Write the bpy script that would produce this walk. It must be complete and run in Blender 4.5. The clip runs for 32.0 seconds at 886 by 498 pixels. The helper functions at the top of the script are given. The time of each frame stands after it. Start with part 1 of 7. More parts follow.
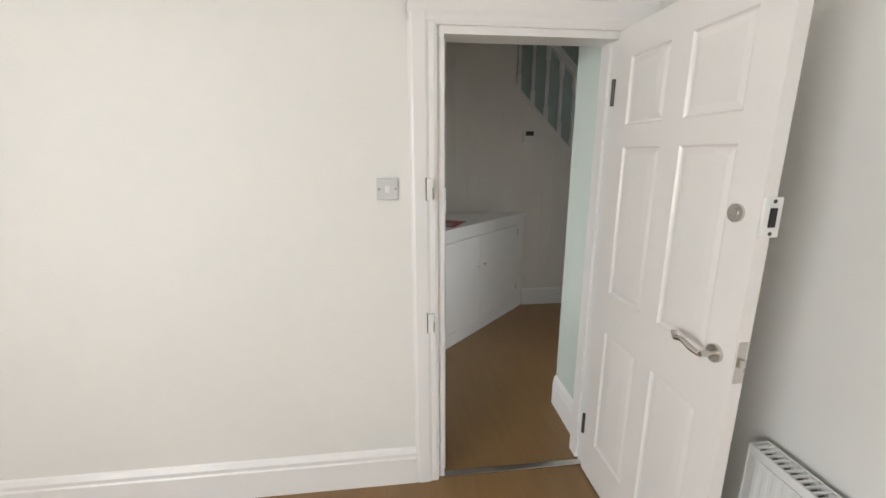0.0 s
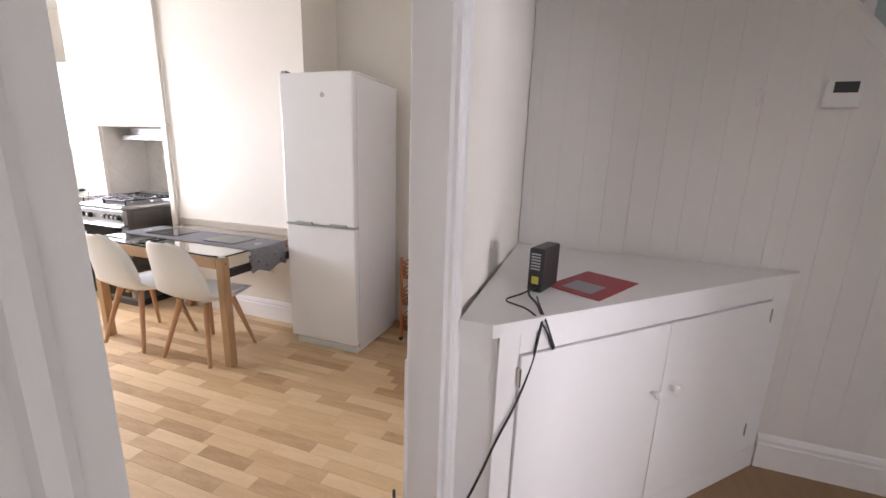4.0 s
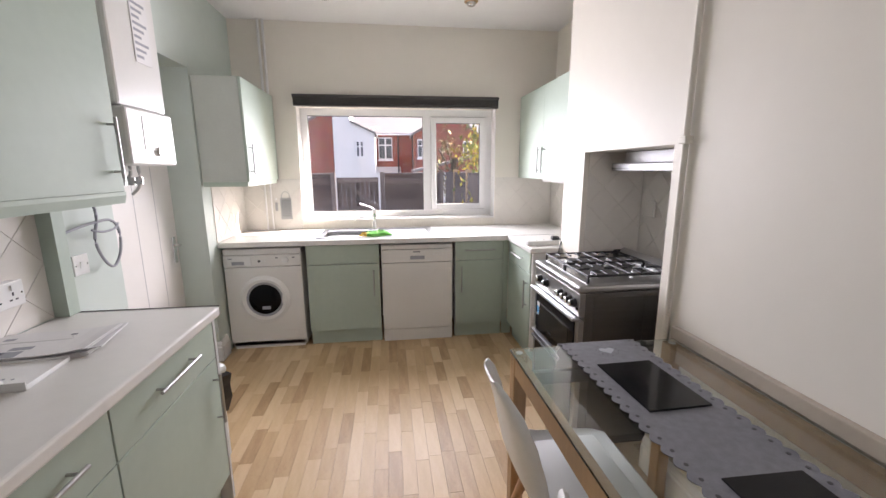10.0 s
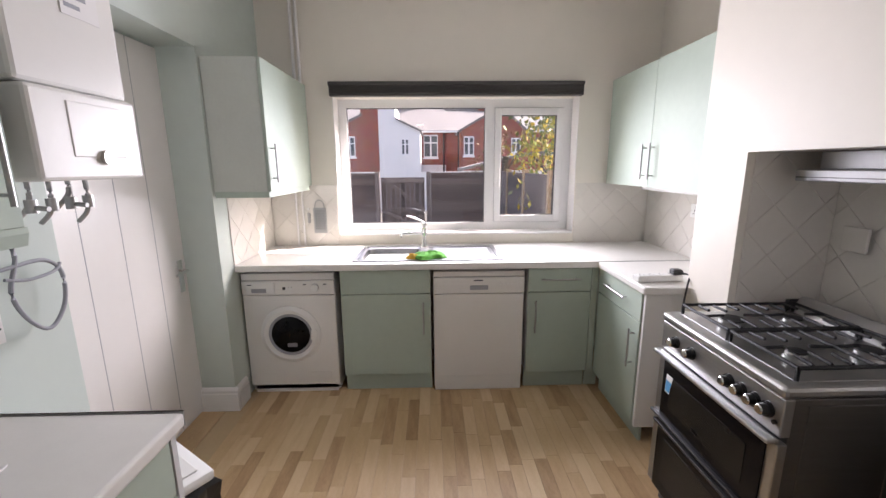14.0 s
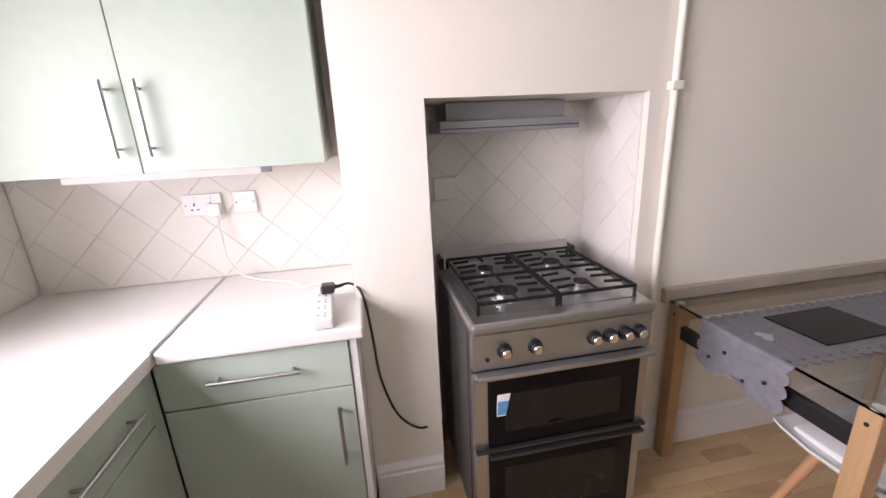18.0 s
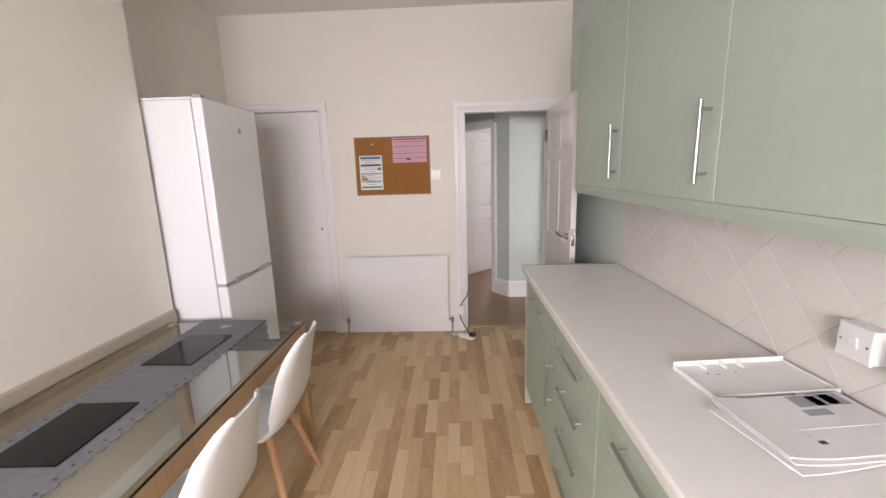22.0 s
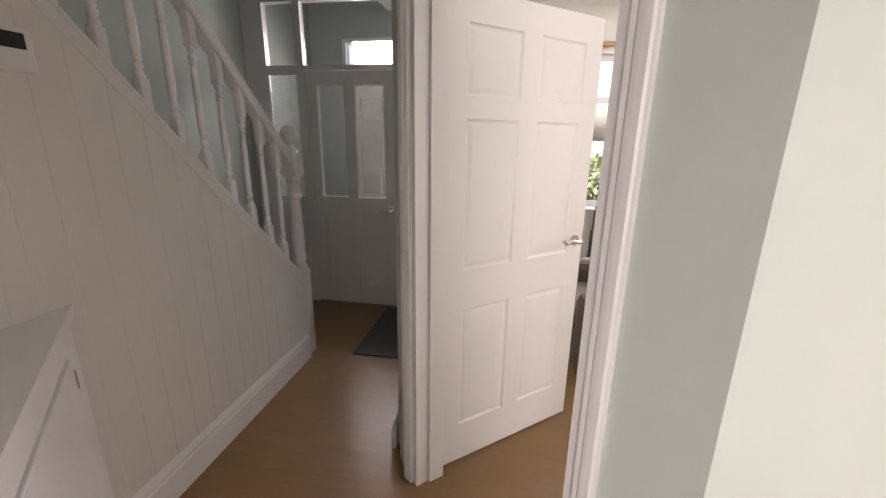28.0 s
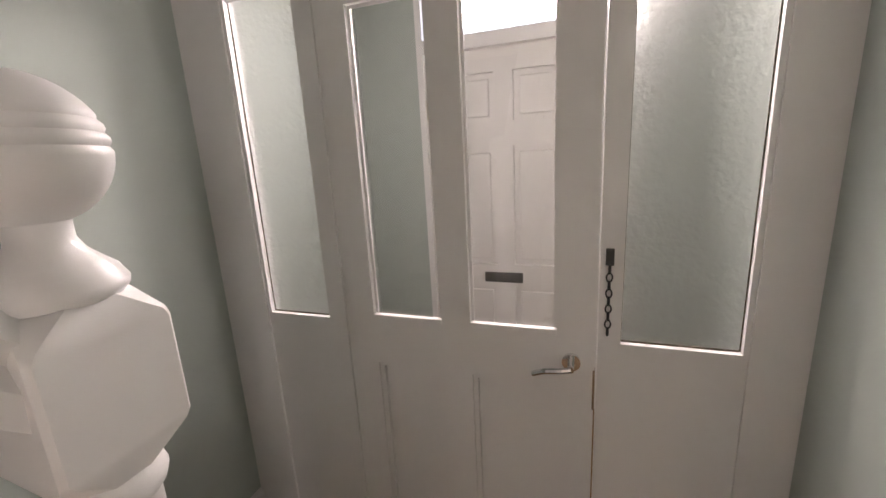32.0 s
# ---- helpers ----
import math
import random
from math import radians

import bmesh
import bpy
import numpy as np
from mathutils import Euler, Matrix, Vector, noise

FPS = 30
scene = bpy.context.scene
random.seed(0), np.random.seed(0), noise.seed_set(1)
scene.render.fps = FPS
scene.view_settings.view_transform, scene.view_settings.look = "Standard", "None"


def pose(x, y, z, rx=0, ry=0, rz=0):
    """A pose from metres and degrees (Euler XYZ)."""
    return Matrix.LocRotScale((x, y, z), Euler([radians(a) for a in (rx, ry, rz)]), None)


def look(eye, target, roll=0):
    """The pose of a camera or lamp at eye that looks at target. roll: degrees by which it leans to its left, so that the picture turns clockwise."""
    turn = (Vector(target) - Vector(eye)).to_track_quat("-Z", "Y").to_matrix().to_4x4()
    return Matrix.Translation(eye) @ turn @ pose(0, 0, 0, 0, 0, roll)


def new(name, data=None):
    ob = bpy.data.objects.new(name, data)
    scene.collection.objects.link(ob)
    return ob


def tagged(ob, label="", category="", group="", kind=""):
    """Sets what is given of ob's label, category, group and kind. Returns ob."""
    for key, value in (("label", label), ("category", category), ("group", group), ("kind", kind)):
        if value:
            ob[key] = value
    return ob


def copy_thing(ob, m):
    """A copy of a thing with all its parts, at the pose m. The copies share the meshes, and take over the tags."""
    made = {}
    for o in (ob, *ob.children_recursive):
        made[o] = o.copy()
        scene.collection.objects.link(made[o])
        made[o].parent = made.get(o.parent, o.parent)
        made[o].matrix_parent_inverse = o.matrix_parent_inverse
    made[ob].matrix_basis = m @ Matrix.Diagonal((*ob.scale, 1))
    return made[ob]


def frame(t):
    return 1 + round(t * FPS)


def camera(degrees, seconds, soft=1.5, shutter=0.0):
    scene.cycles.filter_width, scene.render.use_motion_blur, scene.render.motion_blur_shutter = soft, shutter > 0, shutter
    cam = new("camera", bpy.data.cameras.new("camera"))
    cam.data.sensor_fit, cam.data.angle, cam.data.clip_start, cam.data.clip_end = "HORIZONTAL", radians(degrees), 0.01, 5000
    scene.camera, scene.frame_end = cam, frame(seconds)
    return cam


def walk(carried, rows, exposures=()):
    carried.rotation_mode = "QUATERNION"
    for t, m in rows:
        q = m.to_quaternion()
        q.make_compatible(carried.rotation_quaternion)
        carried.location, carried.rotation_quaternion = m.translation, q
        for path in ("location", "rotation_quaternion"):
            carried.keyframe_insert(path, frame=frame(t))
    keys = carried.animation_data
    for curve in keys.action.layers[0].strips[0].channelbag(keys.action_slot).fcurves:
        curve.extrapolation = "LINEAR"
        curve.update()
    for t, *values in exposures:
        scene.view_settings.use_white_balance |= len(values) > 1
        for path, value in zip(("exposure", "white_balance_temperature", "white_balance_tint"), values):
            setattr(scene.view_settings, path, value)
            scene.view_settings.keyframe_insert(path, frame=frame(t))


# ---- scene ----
cam = camera(95.5, 32.0)
PATH = [
    (0, (0.939, 1.417, 1.519), (2.872, 1.192, 1.061), -0.1),
    (0.5, (1.115, 1.337, 1.52), (3.027, 1.005, 1.035), -0.5),
    (1, (1.311, 1.253, 1.508), (3.212, 0.872, 1.02), -0.9),
    (1.5, (1.542, 1.239, 1.481), (3.424, 0.774, 0.989), -1.0),
    (2, (1.81, 1.218, 1.469), (3.68, 0.708, 0.973), -1.7),
    (2.5, (2.02, 1.105, 1.45), (3.915, 0.725, 0.935), -1.5),
    (3, (2.325, 1.0, 1.406), (4.258, 0.876, 0.91), -0.8),
    (3.5, (2.46, 0.941, 1.43), (4.373, 1.235, 0.929), -0.2),
    (4, (2.682, 1.046, 1.40), (4.521, 1.688, 0.950), 1.9),
    (4.5, (2.878, 1.109, 1.455), (4.452, 2.226, 0.931), 1.7),
    (6.5, (3.244, 1.547, 1.459), (3.971, 3.352, 0.999), -0.5),
    (7, (3.353, 1.758, 1.475), (3.995, 3.601, 1.035), -1.0),
    (7.5, (3.472, 1.987, 1.504), (4.039, 3.856, 1.074), -1.0),
    (8, (3.511, 2.251, 1.469), (4.08, 4.125, 1.062), -1.0),
    (8.5, (3.626, 2.479, 1.513), (4.161, 4.357, 1.083), -1.4),
    (9, (3.717, 2.626, 1.486), (4.195, 4.519, 1.054), -1.3),
    (9.5, (3.908, 2.754, 1.48), (4.245, 4.68, 1.06), -0.8),
    (10, (4.021, 2.882, 1.468), (4.273, 4.827, 1.079), -0.3),
    (10.5, (4.113, 2.998, 1.488), (4.33, 4.953, 1.129), 0.0),
    (11, (4.207, 3.022, 1.498), (4.303, 4.981, 1.107), -1.1),
    (11.5, (4.266, 3.003, 1.481), (4.149, 4.941, 1.003), 1.2),
    (12, (4.38, 3.045, 1.48), (4.367, 4.983, 0.983), 0.5),
    (12.5, (4.386, 3.055, 1.499), (4.445, 4.994, 1.013), -2.4),
    (13, (4.241, 3.217, 1.504), (4.235, 5.167, 1.06), -2.4),
    (13.5, (4.045, 3.443, 1.516), (4.054, 5.404, 1.124), -1.0),
    (15.5, (3.848, 4.437, 1.519), (4.253, 6.342, 1.065), -1.6),
    (16, (3.785, 4.770, 1.484), (4.527, 6.578, 1.057), -1.9),
    (17, (3.731, 5.241, 1.512), (5.412, 6.207, 1.02), -2.8),
    (17.5, (3.78, 5.414, 1.452), (5.692, 5.72, 0.949), -2.6),
    (18, (3.874, 5.537, 1.464), (5.763, 5.196, 0.901), -2.8),
    (18.5, (3.829, 5.647, 1.46), (5.485, 4.688, 0.878), -2.4),
    (19, (3.689, 5.712, 1.485), (4.947, 4.274, 0.894), -1.0),
    (19.5, (3.623, 5.705, 1.494), (4.454, 3.967, 0.954), 0.4),
    (20, (3.599, 5.694, 1.501), (4.119, 3.823, 1.022), 1.3),
    (20.5, (3.59, 5.642, 1.5), (3.932, 3.719, 1.07), 1.2),
    (21, (3.601, 5.5, 1.491), (3.842, 3.554, 1.095), 0.2),
    (21.5, (3.628, 5.266, 1.502), (3.791, 3.309, 1.123), -1.0),
    (22, (3.687, 5.062, 1.497), (3.759, 3.101, 1.11), -1.7),
    (22.5, (3.847, 4.825, 1.544), (3.797, 2.872, 1.115), -1.8),
    (23, (3.882, 4.56, 1.51), (3.773, 2.61, 1.076), -2.3),
    (23.5, (3.84, 4.214, 1.556), (3.682, 2.28, 1.07), -2.1),
    (24, (3.83, 3.906, 1.513), (3.57, 1.983, 1.028), -1.8),
    (24.5, (3.77, 3.555, 1.503), (3.42, 1.645, 1.024), -1.3),
    (26.5, (3.487, 2.08, 1.462), (3.066, 0.208, 0.897), -0.4),
    (27, (3.368, 1.752, 1.466), (3.147, -0.152, 0.894), -0.3),
    (27.5, (3.345, 1.376, 1.475), (3.392, -0.545, 0.902), 0.0),
    (28, (3.437, 1.08, 1.478), (3.768, -0.82, 0.942), 0.8),
    (28.5, (3.465, 0.745, 1.484), (4.275, -1.002, 0.949), 1.8),
    (29, (3.636, 0.517, 1.478), (4.704, -1.088, 0.945), 1.4),
    (29.5, (3.872, 0.306, 1.470), (4.783, -1.410, 0.990), 0.6),
    (30, (4.050, 0.081, 1.492), (4.739, -1.729, 0.992), -1.3),
    (30.5, (4.190, -0.203, 1.472), (4.834, -2.055, 1.026), -2.4),
    (31, (4.330, -0.480, 1.452), (4.817, -2.377, 0.969), -1.5),
    (31.5, (4.374, -0.762, 1.440), (4.775, -2.66, 0.988), -0.8),
    (32, (4.428, -1.098, 1.458), (5.083, -2.930, 1.008), -3.2),
]
# the clip's own exposure and white balance on the way
EXPOSURES = ((0.0, 2.12, 6600, 9), (2.0, 2.15, 6600, 14), (2.6, 2.3, 6700, 22), (3.0, 2.95, 6900, 23), (3.5, 3.15, 6500, 24), (4.5, 3.05, 6500, 24), (6.5, 2.45, 6500, 24), (8.0, 2.17, 6500, 22), (9.0, 1.97, 6500, 22), (13.0, 1.95, 6500, 22), (15.5, 1.27, 6400, 26), (16.5, 1.33, 6400, 26), (17.0, 1.42, 6500, 27), (18.0, 1.85, 6700, 29), (19.0, 2.1, 6800, 26), (20.0, 2.25, 6850, 23), (21.0, 2.28, 6800, 23), (23.0, 2.5, 6800, 22), (24.0, 2.72, 6850, 21), (24.5, 2.85, 6850, 20), (27.0, 2.55, 6900, 16), (28.0, 2.85, 7300, 24), (29.0, 3.62, 7200, 22), (30.0, 3.95, 7300, 22), (31.0, 3.97, 7500, 24), (32.0, 3.95, 7800, 27))
walk(cam, [(t, look(eye, target, roll)) for t, eye, target, roll in PATH], EXPOSURES)

# ---- world, sun, large lights ----
world = bpy.data.worlds.new("sky")
scene.world = world
world.use_nodes = True
wn = world.node_tree
bg = wn.nodes["Background"]
sky = wn.nodes.new("ShaderNodeTexSky")
sky.sky_type = "NISHITA"
sky.sun_disc = False
sky.dust_density = 6.0
SUN_DIR = Vector((0.74, 0.30, 0.60)).normalized()
sky.sun_elevation = math.asin(SUN_DIR.z)
sky.sun_rotation = math.atan2(SUN_DIR.x, SUN_DIR.y)
wn.links.new(sky.outputs[0], bg.inputs[0])
bg.inputs[1].default_value = 0.15
sun_data = bpy.data.lights.new("sun", "SUN")
sun_data.energy, sun_data.angle, sun_data.color = 5.0, radians(0.6), (1.0, 0.94, 0.85)
new("sun", sun_data).matrix_world = look(SUN_DIR * 30, (0, 0, 0))


def daylight_lamp(x, y, z, tx, ty, tz, w, h, watts, spread=180, color=(0.93, 0.96, 1.0)):
    """An area lamp of daylight colour; all but the stairwell one stand in an opening."""
    d = bpy.data.lights.new("daylight_lamp", "AREA")
    d.shape, d.size, d.size_y, d.energy, d.color, d.spread = "RECTANGLE", w, h, watts, color, radians(spread)
    new("daylight_lamp", d).matrix_world = look((x, y, z), (tx, ty, tz))


daylight_lamp(4.13, 6.85, 1.58, 4.28, 2.0, 0.62, 1.62, 0.76, 15.0, 140)
daylight_lamp(-0.3, 3.96, 1.5, 0.3, 0, 1.2, 1.5, 1.3, 16)
daylight_lamp(1.75, -3.3, 1.55, 1.75, 0, 1.2, 1.7, 1.3, 23)
daylight_lamp(4.75, -3.26, 2.25, 4.75, 0, 1.0, 0.8, 0.32, 1.5, 120)
# added fill over the stairs; the landing has no window behind it
daylight_lamp(5.2, 4.2, 4.0, 5.2, 0, 2.6, 0.7, 0.9, 0.4)


# ---- materials ----
def mat(name, color, rough=0.5, metal=0.0, vary=0.06, scale=6.0, bump=0.0, bump_scale=60.0, spec=0.5, per=0.0, island=False, coat=0.0, grain=None):
    """A surface with broad and fine variation of tone, fine relief, and per-piece variation where per is set."""
    m = bpy.data.materials.new(name)
    m.use_nodes = True
    nt = m.node_tree
    N, L = nt.nodes, nt.links
    b = N["Principled BSDF"]
    b.inputs["Roughness"].default_value = rough
    b.inputs["Metallic"].default_value = metal
    b.inputs["Specular IOR Level"].default_value = spec
    b.inputs["Coat Weight"].default_value = coat
    tc = N.new("ShaderNodeTexCoord")
    mp = N.new("ShaderNodeMapping")
    L.new(tc.outputs["Object"], mp.inputs[0])
    if grain:
        mp.inputs["Scale"].default_value = grain
    n1 = N.new("ShaderNodeTexNoise")
    n1.inputs["Scale"].default_value, n1.inputs["Detail"].default_value = scale, 3
    n2 = N.new("ShaderNodeTexNoise")
    n2.inputs["Scale"].default_value, n2.inputs["Detail"].default_value = scale * 9, 4
    L.new(mp.outputs[0], n1.inputs[0])
    L.new(mp.outputs[0], n2.inputs[0])
    mix = N.new("ShaderNodeMath")
    mix.operation = "MULTIPLY_ADD"
    mix.inputs[1].default_value = 0.6
    L.new(n1.outputs[0], mix.inputs[0])
    m2 = N.new("ShaderNodeMath")
    m2.operation = "MULTIPLY"
    m2.inputs[1].default_value = 0.4
    L.new(n2.outputs[0], m2.inputs[0])
    L.new(m2.outputs[0], mix.inputs[2])
    last = mix.outputs[0]
    if per:
        src = N.new("ShaderNodeNewGeometry").outputs["Random Per Island"] if island else N.new("ShaderNodeObjectInfo").outputs["Random"]
        pm = N.new("ShaderNodeMath")
        pm.operation = "MULTIPLY_ADD"
        pm.inputs[1].default_value = per
        L.new(src, pm.inputs[0])
        L.new(last, pm.inputs[2])
        sub = N.new("ShaderNodeMath")
        sub.operation = "SUBTRACT"
        sub.inputs[1].default_value = per / 2
        L.new(pm.outputs[0], sub.inputs[0])
        last = sub.outputs[0]
    ramp = N.new("ShaderNodeValToRGB")
    lo = [c * (1 - vary) for c in color]
    hi = [min(1, c * (1 + vary)) for c in color]
    ramp.color_ramp.elements[0].position, ramp.color_ramp.elements[1].position = 0.25, 0.75
    ramp.color_ramp.elements[0].color, ramp.color_ramp.elements[1].color = (*lo, 1), (*hi, 1)
    L.new(last, ramp.inputs[0])
    L.new(ramp.outputs[0], b.inputs["Base Color"])
    rr = N.new("ShaderNodeMapRange")
    low, high = rough * 0.85, min(1, rough * 1.15)
    if rough >= 0.275:
        low = max(low, 0.282)
    else:
        high = min(high, 0.266)
    rr.inputs["To Min"].default_value, rr.inputs["To Max"].default_value = low, high
    L.new(n1.outputs[0], rr.inputs[0])
    L.new(rr.outputs[0], b.inputs["Roughness"])
    if bump:
        n3 = N.new("ShaderNodeTexNoise")
        n3.inputs["Scale"].default_value, n3.inputs["Detail"].default_value = bump_scale, 4
        L.new(mp.outputs[0], n3.inputs[0])
        bp = N.new("ShaderNodeBump")
        bp.inputs["Strength"].default_value, bp.inputs["Distance"].default_value = bump, 0.002
        L.new(n3.outputs[0], bp.inputs["Height"])
        L.new(bp.outputs[0], b.inputs["Normal"])
    return m


def ramp_of(m, stops):
    """Sets the colours of a material's ramp."""
    cr = [n for n in m.node_tree.nodes if n.type == "VALTORGB"][0].color_ramp
    while len(cr.elements) < len(stops):
        cr.elements.new(0.5)
    for e, (p, c) in zip(cr.elements, stops):
        e.position, e.color = p, (*c, 1)
    return m


def glass(name, rough=0.0, color=(1, 1, 1), bump=0.0, bump_scale=40.0):
    m = bpy.data.materials.new(name)
    m.use_nodes = True
    nt = m.node_tree
    b = nt.nodes["Principled BSDF"]
    b.inputs["Base Color"].default_value = (*color, 1)
    b.inputs["Roughness"].default_value = rough
    b.inputs["Transmission Weight"].default_value = 1.0
    b.inputs["IOR"].default_value = 1.45
    if bump:
        n = nt.nodes.new("ShaderNodeTexNoise")
        n.inputs["Scale"].default_value = bump_scale
        t = nt.nodes.new("ShaderNodeTexCoord")
        bp = nt.nodes.new("ShaderNodeBump")
        bp.inputs["Strength"].default_value, bp.inputs["Distance"].default_value = bump, 0.004
        nt.links.new(t.outputs["Object"], n.inputs[0])
        nt.links.new(n.outputs[0], bp.inputs["Height"])
        nt.links.new(bp.outputs[0], b.inputs["Normal"])
    return m


M_CREAM = mat("cream_wall_paint", (0.765, 0.725, 0.65), 0.55, vary=0.025, scale=1.5, bump=0.08, bump_scale=90)
M_WHITEWALL = mat("white_wall_paint", (0.78, 0.77, 0.74), 0.55, vary=0.025, scale=1.5, bump=0.08, bump_scale=90)
M_GREENWALL = mat("pale_green_wall_paint", (0.45, 0.505, 0.47), 0.72, spec=0.25, vary=0.04, scale=1.5, bump=0.08, bump_scale=90)
# same green paint, made lighter: the light on these walls is in the colour
M_GREENWALL_LIT = mat("pale_green_wall_paint_lit", (0.56, 0.625, 0.58), 0.62, spec=0.3, vary=0.04, scale=1.5, bump=0.08, bump_scale=90)
M_LEDGE = mat("beige_ledge_paint", (0.40, 0.345, 0.28), 0.5, vary=0.08, scale=5, bump=0.05)
M_ALU = mat("pale_aluminium", (0.66, 0.66, 0.665), 0.32, 0.85, vary=0.06, scale=8, grain=(30, 1, 1))
M_PANEL = mat("panelling_paint", (0.76, 0.74, 0.71), 0.4, vary=0.02, scale=2, bump=0.06, bump_scale=60)
M_CEIL = mat("ceiling_paint", (0.82, 0.81, 0.79), 0.7, vary=0.02, scale=1.5, bump=0.06)
M_TRIM = mat("white_gloss_paint", (0.80, 0.79, 0.78), 0.33, vary=0.015, scale=4, bump=0.05, bump_scale=40)
M_DOOR = mat("door_paint", (0.80, 0.78, 0.76), 0.30, vary=0.02, scale=3, bump=0.06, bump_scale=45)
M_HALLFLOOR = ramp_of(mat("oak_laminate_hall", (0.3, 0.2, 0.1), 0.33, vary=0.2, scale=3, bump=0.03, bump_scale=50, grain=(1, 8, 1)), [(0.2, (0.20, 0.112, 0.047)), (0.5, (0.25, 0.145, 0.062)), (0.8, (0.30, 0.18, 0.082))])
STRIP_RAMP = [(0.02, (0.36, 0.225, 0.11)), (0.30, (0.50, 0.335, 0.18)), (0.60, (0.583, 0.407, 0.226)), (0.90, (0.660, 0.490, 0.297))]
M_STRIP = ramp_of(mat("beech_strip_laminate", (0.5, 0.4, 0.2), 0.43, spec=0.42, scale=5, per=0.85, bump=0.02, grain=(6, 1, 1)), STRIP_RAMP)
M_STRIPJ = ramp_of(mat("beech_strip_laminate_rest", (0.5, 0.4, 0.2), 0.43, spec=0.42, scale=5, per=0.85, island=True, bump=0.02, grain=(6, 1, 1)), STRIP_RAMP)
M_JOINT = mat("floor_joint", (0.50, 0.365, 0.215), 0.6)
M_CAB = mat("sage_green_laminate", (0.415, 0.49, 0.42), 0.58, spec=0.35, vary=0.06, scale=2.5, bump=0.02)
M_CABIN = mat("cabinet_carcass_white", (0.72, 0.72, 0.69), 0.5)
M_CABEND = mat("cabinet_end_panel", (0.52, 0.55, 0.505), 0.45)
M_TOP = mat("worktop_white_laminate", (0.75, 0.735, 0.70), 0.30, vary=0.03, scale=20)
M_STEEL = mat("brushed_steel", (0.42, 0.42, 0.415), 0.34, 0.95, vary=0.08, scale=4, grain=(1, 30, 30))
M_SINK = mat("sink_steel", (0.25, 0.25, 0.255), 0.33, 0.95, vary=0.06, scale=4)
M_CHROME = mat("chrome", (0.75, 0.75, 0.75), 0.10, 1.0)
M_NICKEL = mat("satin_nickel", (0.60, 0.58, 0.55), 0.25, 1.0)
M_BRASS = mat("aged_brass", (0.42, 0.28, 0.13), 0.3, 0.9)
M_BLACK = mat("black_plastic", (0.018, 0.018, 0.019), 0.35)
M_IRON = mat("black_enamel", (0.008, 0.008, 0.009), 0.5, spec=0.25, bump=0.05)
M_DARKMETAL = mat("dark_hinge_metal", (0.10, 0.095, 0.09), 0.45, 0.8)
M_DARKGLASS = mat("dark_oven_glass", (0.004, 0.004, 0.005), 0.1, spec=0.15)
M_FRIDGE = mat("fridge_white_enamel", (0.78, 0.78, 0.78), 0.22, vary=0.015)
M_ENDWHITE = mat("white_end_panel", (0.60, 0.61, 0.61), 0.42, vary=0.03, scale=5)
M_APPL = mat("appliance_white", (0.74, 0.73, 0.70), 0.30, vary=0.02)
M_PLASTIC = mat("white_plastic", (0.78, 0.78, 0.76), 0.32, vary=0.015)
M_CHAIR = mat("chair_shell_white", (0.80, 0.80, 0.79), 0.35, vary=0.015)
M_OAK = ramp_of(mat("oak_wood", (0.4, 0.25, 0.12), 0.42, scale=6, bump=0.05, grain=(12, 12, 1)), [(0.2, (0.34, 0.20, 0.095)), (0.8, (0.50, 0.32, 0.17))])
M_BEECH = ramp_of(mat("beech_legs", (0.4, 0.25, 0.12), 0.4, scale=6, bump=0.04, grain=(12, 12, 1)), [(0.2, (0.42, 0.22, 0.11)), (0.8, (0.56, 0.33, 0.18))])
M_FELT = mat("grey_felt", (0.17, 0.17, 0.185), 0.95, vary=0.25, scale=40, bump=0.4, bump_scale=250)
M_SLATE = mat("dark_placemat", (0.008, 0.008, 0.009), 0.12, spec=0.16, vary=0.15, scale=30)
M_CORK = mat("cork", (0.30, 0.125, 0.025), 0.85, vary=0.25, scale=60, bump=0.3, bump_scale=200)
M_CORKFRAME = mat("board_frame", (0.30, 0.15, 0.06), 0.5)
M_PAPER = mat("paper", (0.76, 0.75, 0.74), 0.7, vary=0.02)
M_PINK = mat("pink_paper", (0.62, 0.36, 0.42), 0.7, vary=0.04)
M_INK = mat("dark_print", (0.05, 0.06, 0.08), 0.7)
M_BLUE = mat("blue_print", (0.05, 0.16, 0.30), 0.7)
M_GREENP = mat("green_print", (0.06, 0.22, 0.16), 0.7)
M_GREYP = mat("grey_print", (0.33, 0.34, 0.37), 0.7)
M_PINKD = mat("dark_pink_print", (0.22, 0.08, 0.12), 0.7)
M_RED = mat("red_print", (0.34, 0.045, 0.05), 0.5)
M_TILE = mat("cream_glazed_tile", (0.74, 0.71, 0.66), 0.16, vary=0.035, scale=5, per=0.25, bump=0.02, bump_scale=12)
M_GROUT = mat("grout", (0.68, 0.645, 0.585), 0.9)
M_SOFA = mat("brown_sofa_fabric", (0.085, 0.062, 0.052), 0.9, vary=0.18, scale=20, bump=0.2, bump_scale=300)
M_CUSHION = mat("cream_cushion", (0.60, 0.56, 0.48), 0.9, vary=0.08, scale=15, bump=0.15, bump_scale=250)
M_PLATE = mat("grey_switch_plate", (0.60, 0.60, 0.60), 0.35, vary=0.03)
M_TEAL = mat("grey_blue_cushion", (0.22, 0.30, 0.33), 0.9, vary=0.1, scale=15)
M_MAT = mat("grey_door_mat", (0.085, 0.09, 0.088), 1.0, vary=0.25, scale=90, bump=0.5, bump_scale=300)
M_CABLE = mat("white_cable", (0.72, 0.70, 0.66), 0.4)
